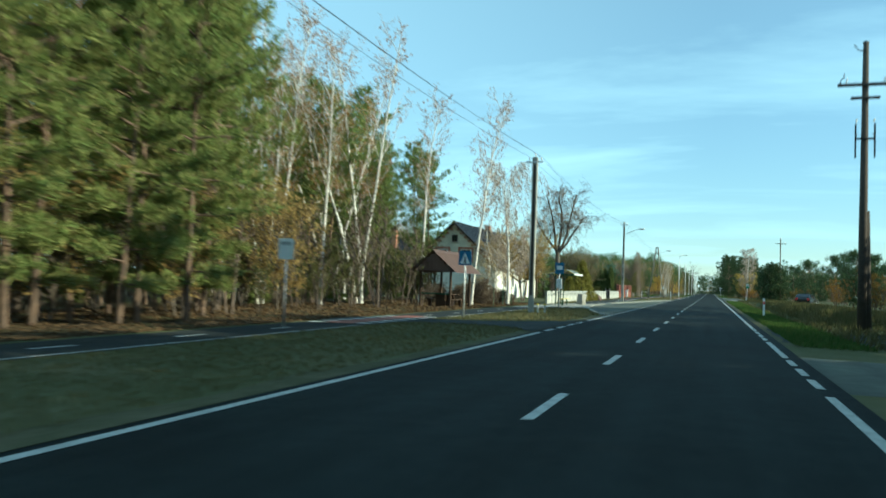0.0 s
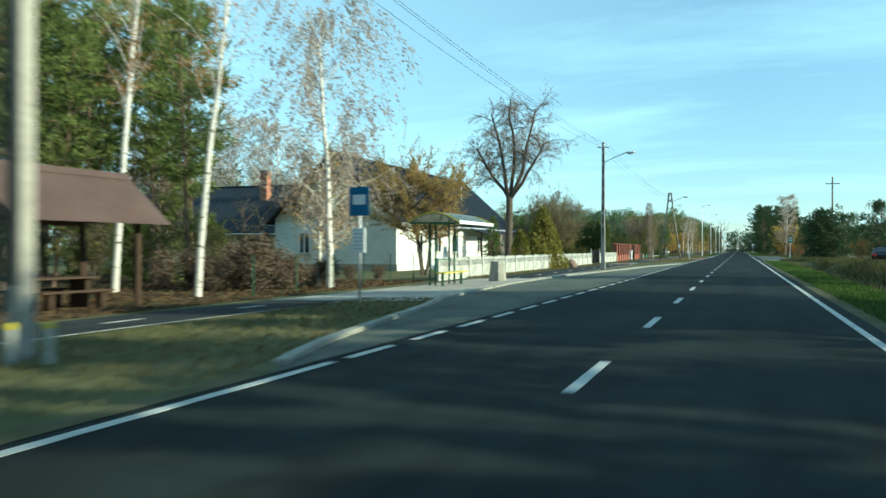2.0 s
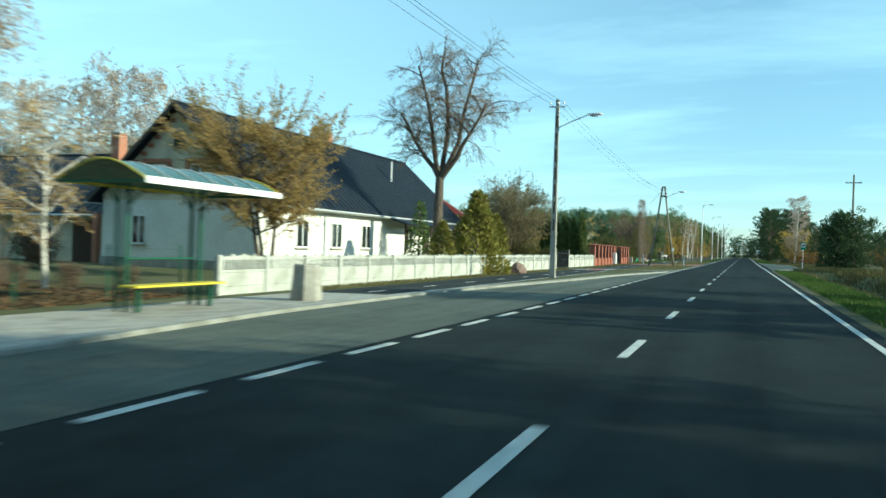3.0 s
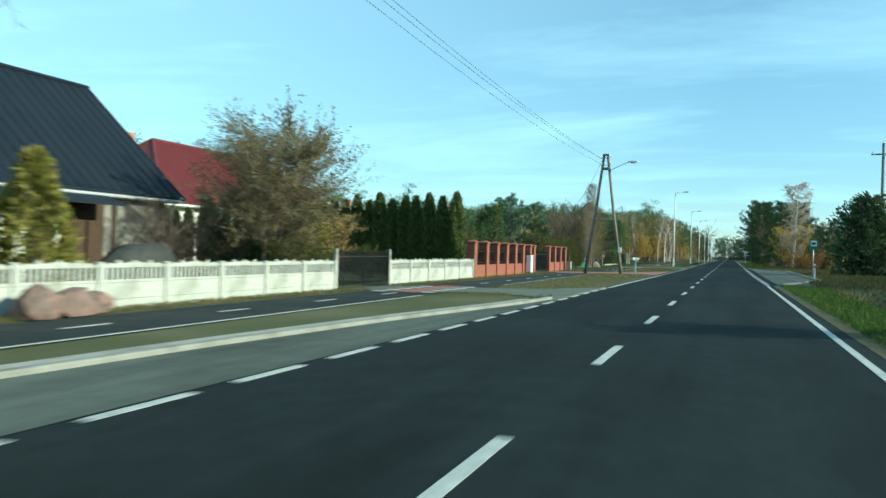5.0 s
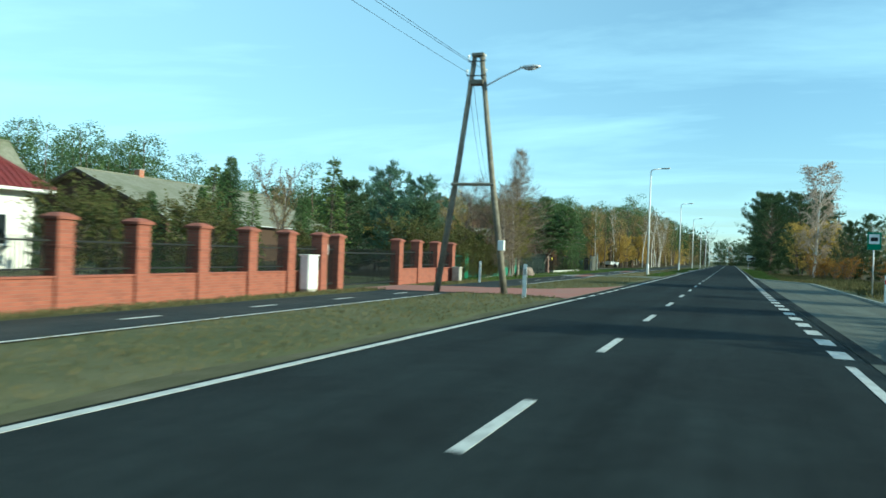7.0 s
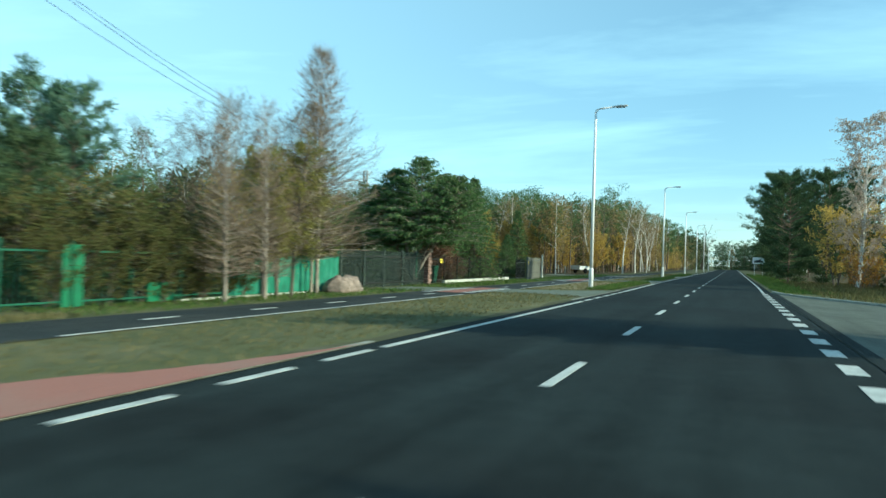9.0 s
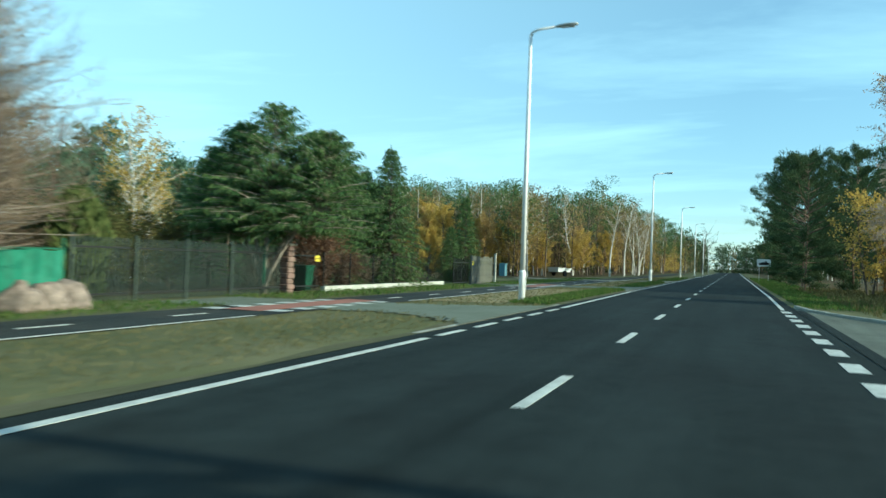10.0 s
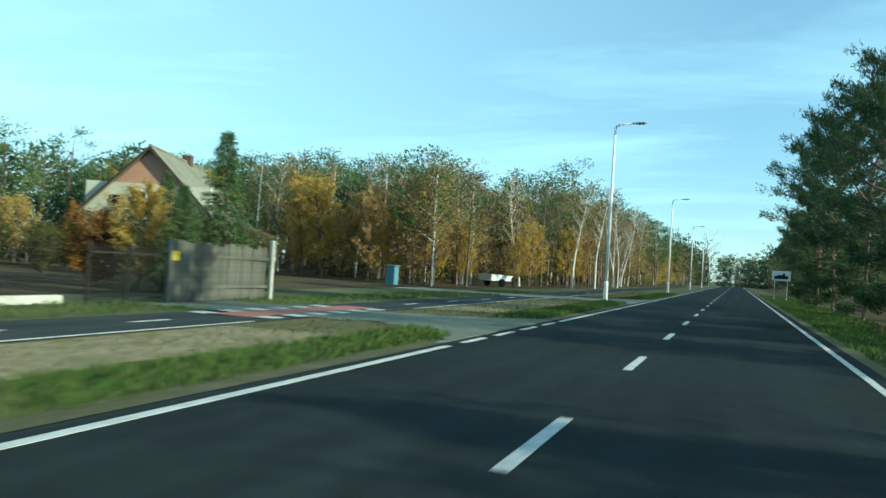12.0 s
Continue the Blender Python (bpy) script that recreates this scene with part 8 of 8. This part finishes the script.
wood_mass(92, front, "golden and brown birches along the wood edge", ["gold", "gold", "birch", "birch", "warm", "leafy", "leafy", "bare", "bare", "pine", "pine", "pine", "brush"], lambda y: 0.93 * older(y))
wood_mass(191, rear, "mixed autumn wood of pines, birches and bare trees", ["pine", "pine", "pine", "pine", "birch", "warm", "leafy", "bare", "brush"], older)
wood_mass(194, [(-24 - fr.uniform(0, 36), fr.uniform(232, 262)) for k in range(74)], "tall green pines over the autumn wood", ["tall"])
wood_mass(193, [(-15.5 - fr.uniform(0, 16), 236 + 1.5 * k) for k in range(66)], "green pines among the birches of the wood edge", ["pine", "pine", "pine", "pine", "leafy", "birch"], older)
wood_mass(192, deep_spots + [(edge_of(y) - 9 - fr.uniform(0, 4), y + fr.uniform(-1, 1)) for y in steps(219, 330, 1.5)], "backing trees, partly dark-needled for shade, in the autumn wood", ["screen", "thicket", "thicket"], lambda y: between(y, (215, 0.72), (240, 0.85), (300, 1.0)))
spots = [(-55 - fr.uniform(0, 60), fr.uniform(70, 215)) for k in range(250)] + [(-38 - fr.uniform(0, 20), fr.uniform(178, 212)) for k in range(60)] + [(-44 - fr.uniform(0, 14), fr.uniform(96, 140)) for k in range(36)]
wood_mass(93, [p for p in spots if not (-64 < p[0] < -38 and 140 < p[1] < 178)], "pine wood behind the houses", ["pine", "pine", "pine", "fir", "fir", "birch"], lambda y: between(y, (150, 1.18), (180, 1.05), (196, 0.95), (212, 0.80)))
spots = [(between(y, (340, -9), (420, -9)) - abs(fr.normal(0, 18)), y) for y in fr.uniform(330, 430, 70)] + [(9 + abs(fr.normal(0, 18)), y) for y in fr.uniform(255, 430, 130)] + \
        [(fr.uniform(-90, 90), fr.uniform(425, 460)) for k in range(60)]
wood_mass(94, spots, "far woods closing the road", ["deep", "deep", "deep", "leafy", "brush", "birch"], lambda y: 1.15)
wood_mass(97, [(fr.uniform(-60, 60), fr.uniform(402, 440)) for k in range(110)] + [(fr.uniform(-150, 150), fr.uniform(455, 520)) for k in range(80)], "solid far wood across the end of the road", ["screen"])
# screens added behind the pines; their dark colour stands for shade between stems
wood_mass(198, [(-70 - fr.uniform(0, 30), fr.uniform(140, 215)) for k in range(60)] + [(-42 - fr.uniform(0, 14), fr.uniform(184, 214)) for k in range(40)] + [(-52 - fr.uniform(0, 8), fr.uniform(90, 136)) for k in range(30)], "backing trees, dark-needled for shade, in the pine wood behind the barn", ["screen"], lambda y: between(y, (150, 1.0), (184, 0.85), (215, 0.78)))
wood_mass(98, [(-60 - fr.uniform(0, 30), fr.uniform(140, 215)) for k in range(130)], "tall pine wood on the rise behind the barn", ["tall"], lambda y: between(y, (150, 1.05), (174, 1.12), (190, 1.0), (212, 0.76)))
# clump added so that a solid shadow band falls across the road
wood_mass(100, [(10.6 + 0.28 * k, 141.6 + 3.0 * fr.uniform(0, 1)) for k in range(11)], "dense clump of dark trees added to throw a shadow over the road", ["screen"], lambda y: 0.66)
# mostly unseen trees, added to block sun and sky over the road's first stretch
wood_mass(99, [(19 + fr.uniform(0, 9), y + fr.uniform(-1, 1)) for y in steps(-34, 24, 1.25)] + [(21 + fr.uniform(0, 8), y) for y in (33.5, 34.5, 39.5, 41.0, 46.5, 51.5, 58.0, 59.5)]
          + [(8.0 + fr.uniform(0, 5), y + fr.uniform(-0.6, 0.6)) for y in steps(-34, 6.8, 1.1) + [15.4, 16.8, 18.2]]
          + [(20.4, 24.6), (23.1, 25.6), (20.9, 26.5), (24.0, 27.4), (21.2, 28.3)],
          "dense wood added on the sunny side to shade the road", ["shade", "deep", "shade"])
spots = [(34 + fr.uniform(0, 40), fr.uniform(-20, 250)) for k in range(150)]
wood_mass(101, [(20 + fr.uniform(0, 8), y + fr.uniform(-1, 1)) for y in steps(34, 58, 3.2) + steps(60, 108, 1.5) + steps(110, 136, 3.2)], "low dark trees along the right field", ["deep", "deep", "leafy", "brush"], lambda y: 0.62)
wood_mass(95, spots, "rough wood of pines and bare trees beyond the right field", ["deep", "deep", "fir", "leafy", "bare", "brush", "brush"])
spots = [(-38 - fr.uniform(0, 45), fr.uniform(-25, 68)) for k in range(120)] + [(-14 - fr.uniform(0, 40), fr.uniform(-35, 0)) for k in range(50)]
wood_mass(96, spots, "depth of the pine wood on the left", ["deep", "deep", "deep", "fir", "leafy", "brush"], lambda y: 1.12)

# ---- grass and fallen leaves ----
def sward(name, label, seed, n, x0, x1, y0, y1, h, w, leaf, keep=None):
    g = R(seed)
    xs, ys_ = g.uniform(x0, x1, n), g.uniform(y0, y1, n)
    if keep is not None:
        m = np.array([keep(a, b) for a, b in zip(xs, ys_)])
        xs, ys_ = xs[m], ys_[m]
    V, F = scatter_blades(g, xs, ys_, h, w)
    tagged(new(name, fast_mesh(name, V, F, leaf)), label, "grass", kind="stuff")


fringe = R(110)


def off(a, b):
    """Off the drives, with a loose fringe of grass over their edges."""
    u, e = flare(a), abs(fringe.normal(0, 0.28))
    return not any(f0 + (y0 - f0) * u + e < b < f1 + (y1 - f1) * u - e for _, y0, y1, f0, f1, _, _, _ in DRIVES)


sward("grass", "lush green grass along the road edge", 101, 30000, -4.55, -3.3, 160, 235, 0.13, 0.03, GRASS_BLADE, lambda a, b: off(a, b) and (b > 163.5))
sward("grass", "dry short grass on the verge", 102, 30000, -7.1, -3.4, 94, 235, 0.07, 0.025, DRY_BLADE, off)
sward("grass", "dry short grass on the verge", 103, 22000, -8.1, -3.4, 0, 46, 0.08, 0.03, DRY_BLADE, lambda a, b: off(a, b) and a < BAY_L(b) - 0.2 and a > -8.3)
sward("grass", "green grass on the right road edge", 104, 45000, 3.75, 5.6, 18, 112, 0.13, 0.03, GRASS_BLADE)
sward("grass", "rough grass on the right field", 105, 45000, 5.4, 13, 18, 200, 0.26, 0.04, FIELD_BLADE, lambda a, b: a > BAY_R(b) + 0.6 if 108 < b < 172 else True)
# weeds added in dark blades, so the far bank's shade is partly colour
sward("grass", "tall weeds darkened for the shade on the ditch's far bank", 112, 16000, 8.2, 13, 36, 112, 0.5, 0.05, FIELD_BLADE, lambda a, b: not 93.5 < b < 100.5)
sward("grass", "green grass on the right road edge", 106, 30000, 3.7, 6.6, 170, 260, 0.15, 0.035, GRASS_BLADE)
sward("grass", "tufts along the fence foot", 107, 14000, -11.0, -9.95, 62, 140, 0.10, 0.03, DRY_BLADE, off)
sward("grass", "grass between path and fence", 108, 14000, -12.8, -10.0, 140, 215, 0.11, 0.03, GRASS_BLADE, off)
g = R(109)
n = 26000
xs, ys_ = -11.2 - 9 * g.uniform(0, 1, n) ** 1.3, g.uniform(2, 58, n)
P = np.stack([xs, ys_, np.array([gz(a, b) for a, b in zip(xs, ys_)]) + 0.015], 1)
V, F = kites(P, np.stack([g.normal(0, 1, n), g.normal(0, 1, n), g.normal(0, 0.25, n) + 0.1], 1), 0.11, 0.07, g, 0.1)
tagged(new("fallen_leaves", fast_mesh("fallen_leaves", V, F, DEAD_LEAF)), "brown fallen leaves on the forest floor", "leaves", kind="stuff")
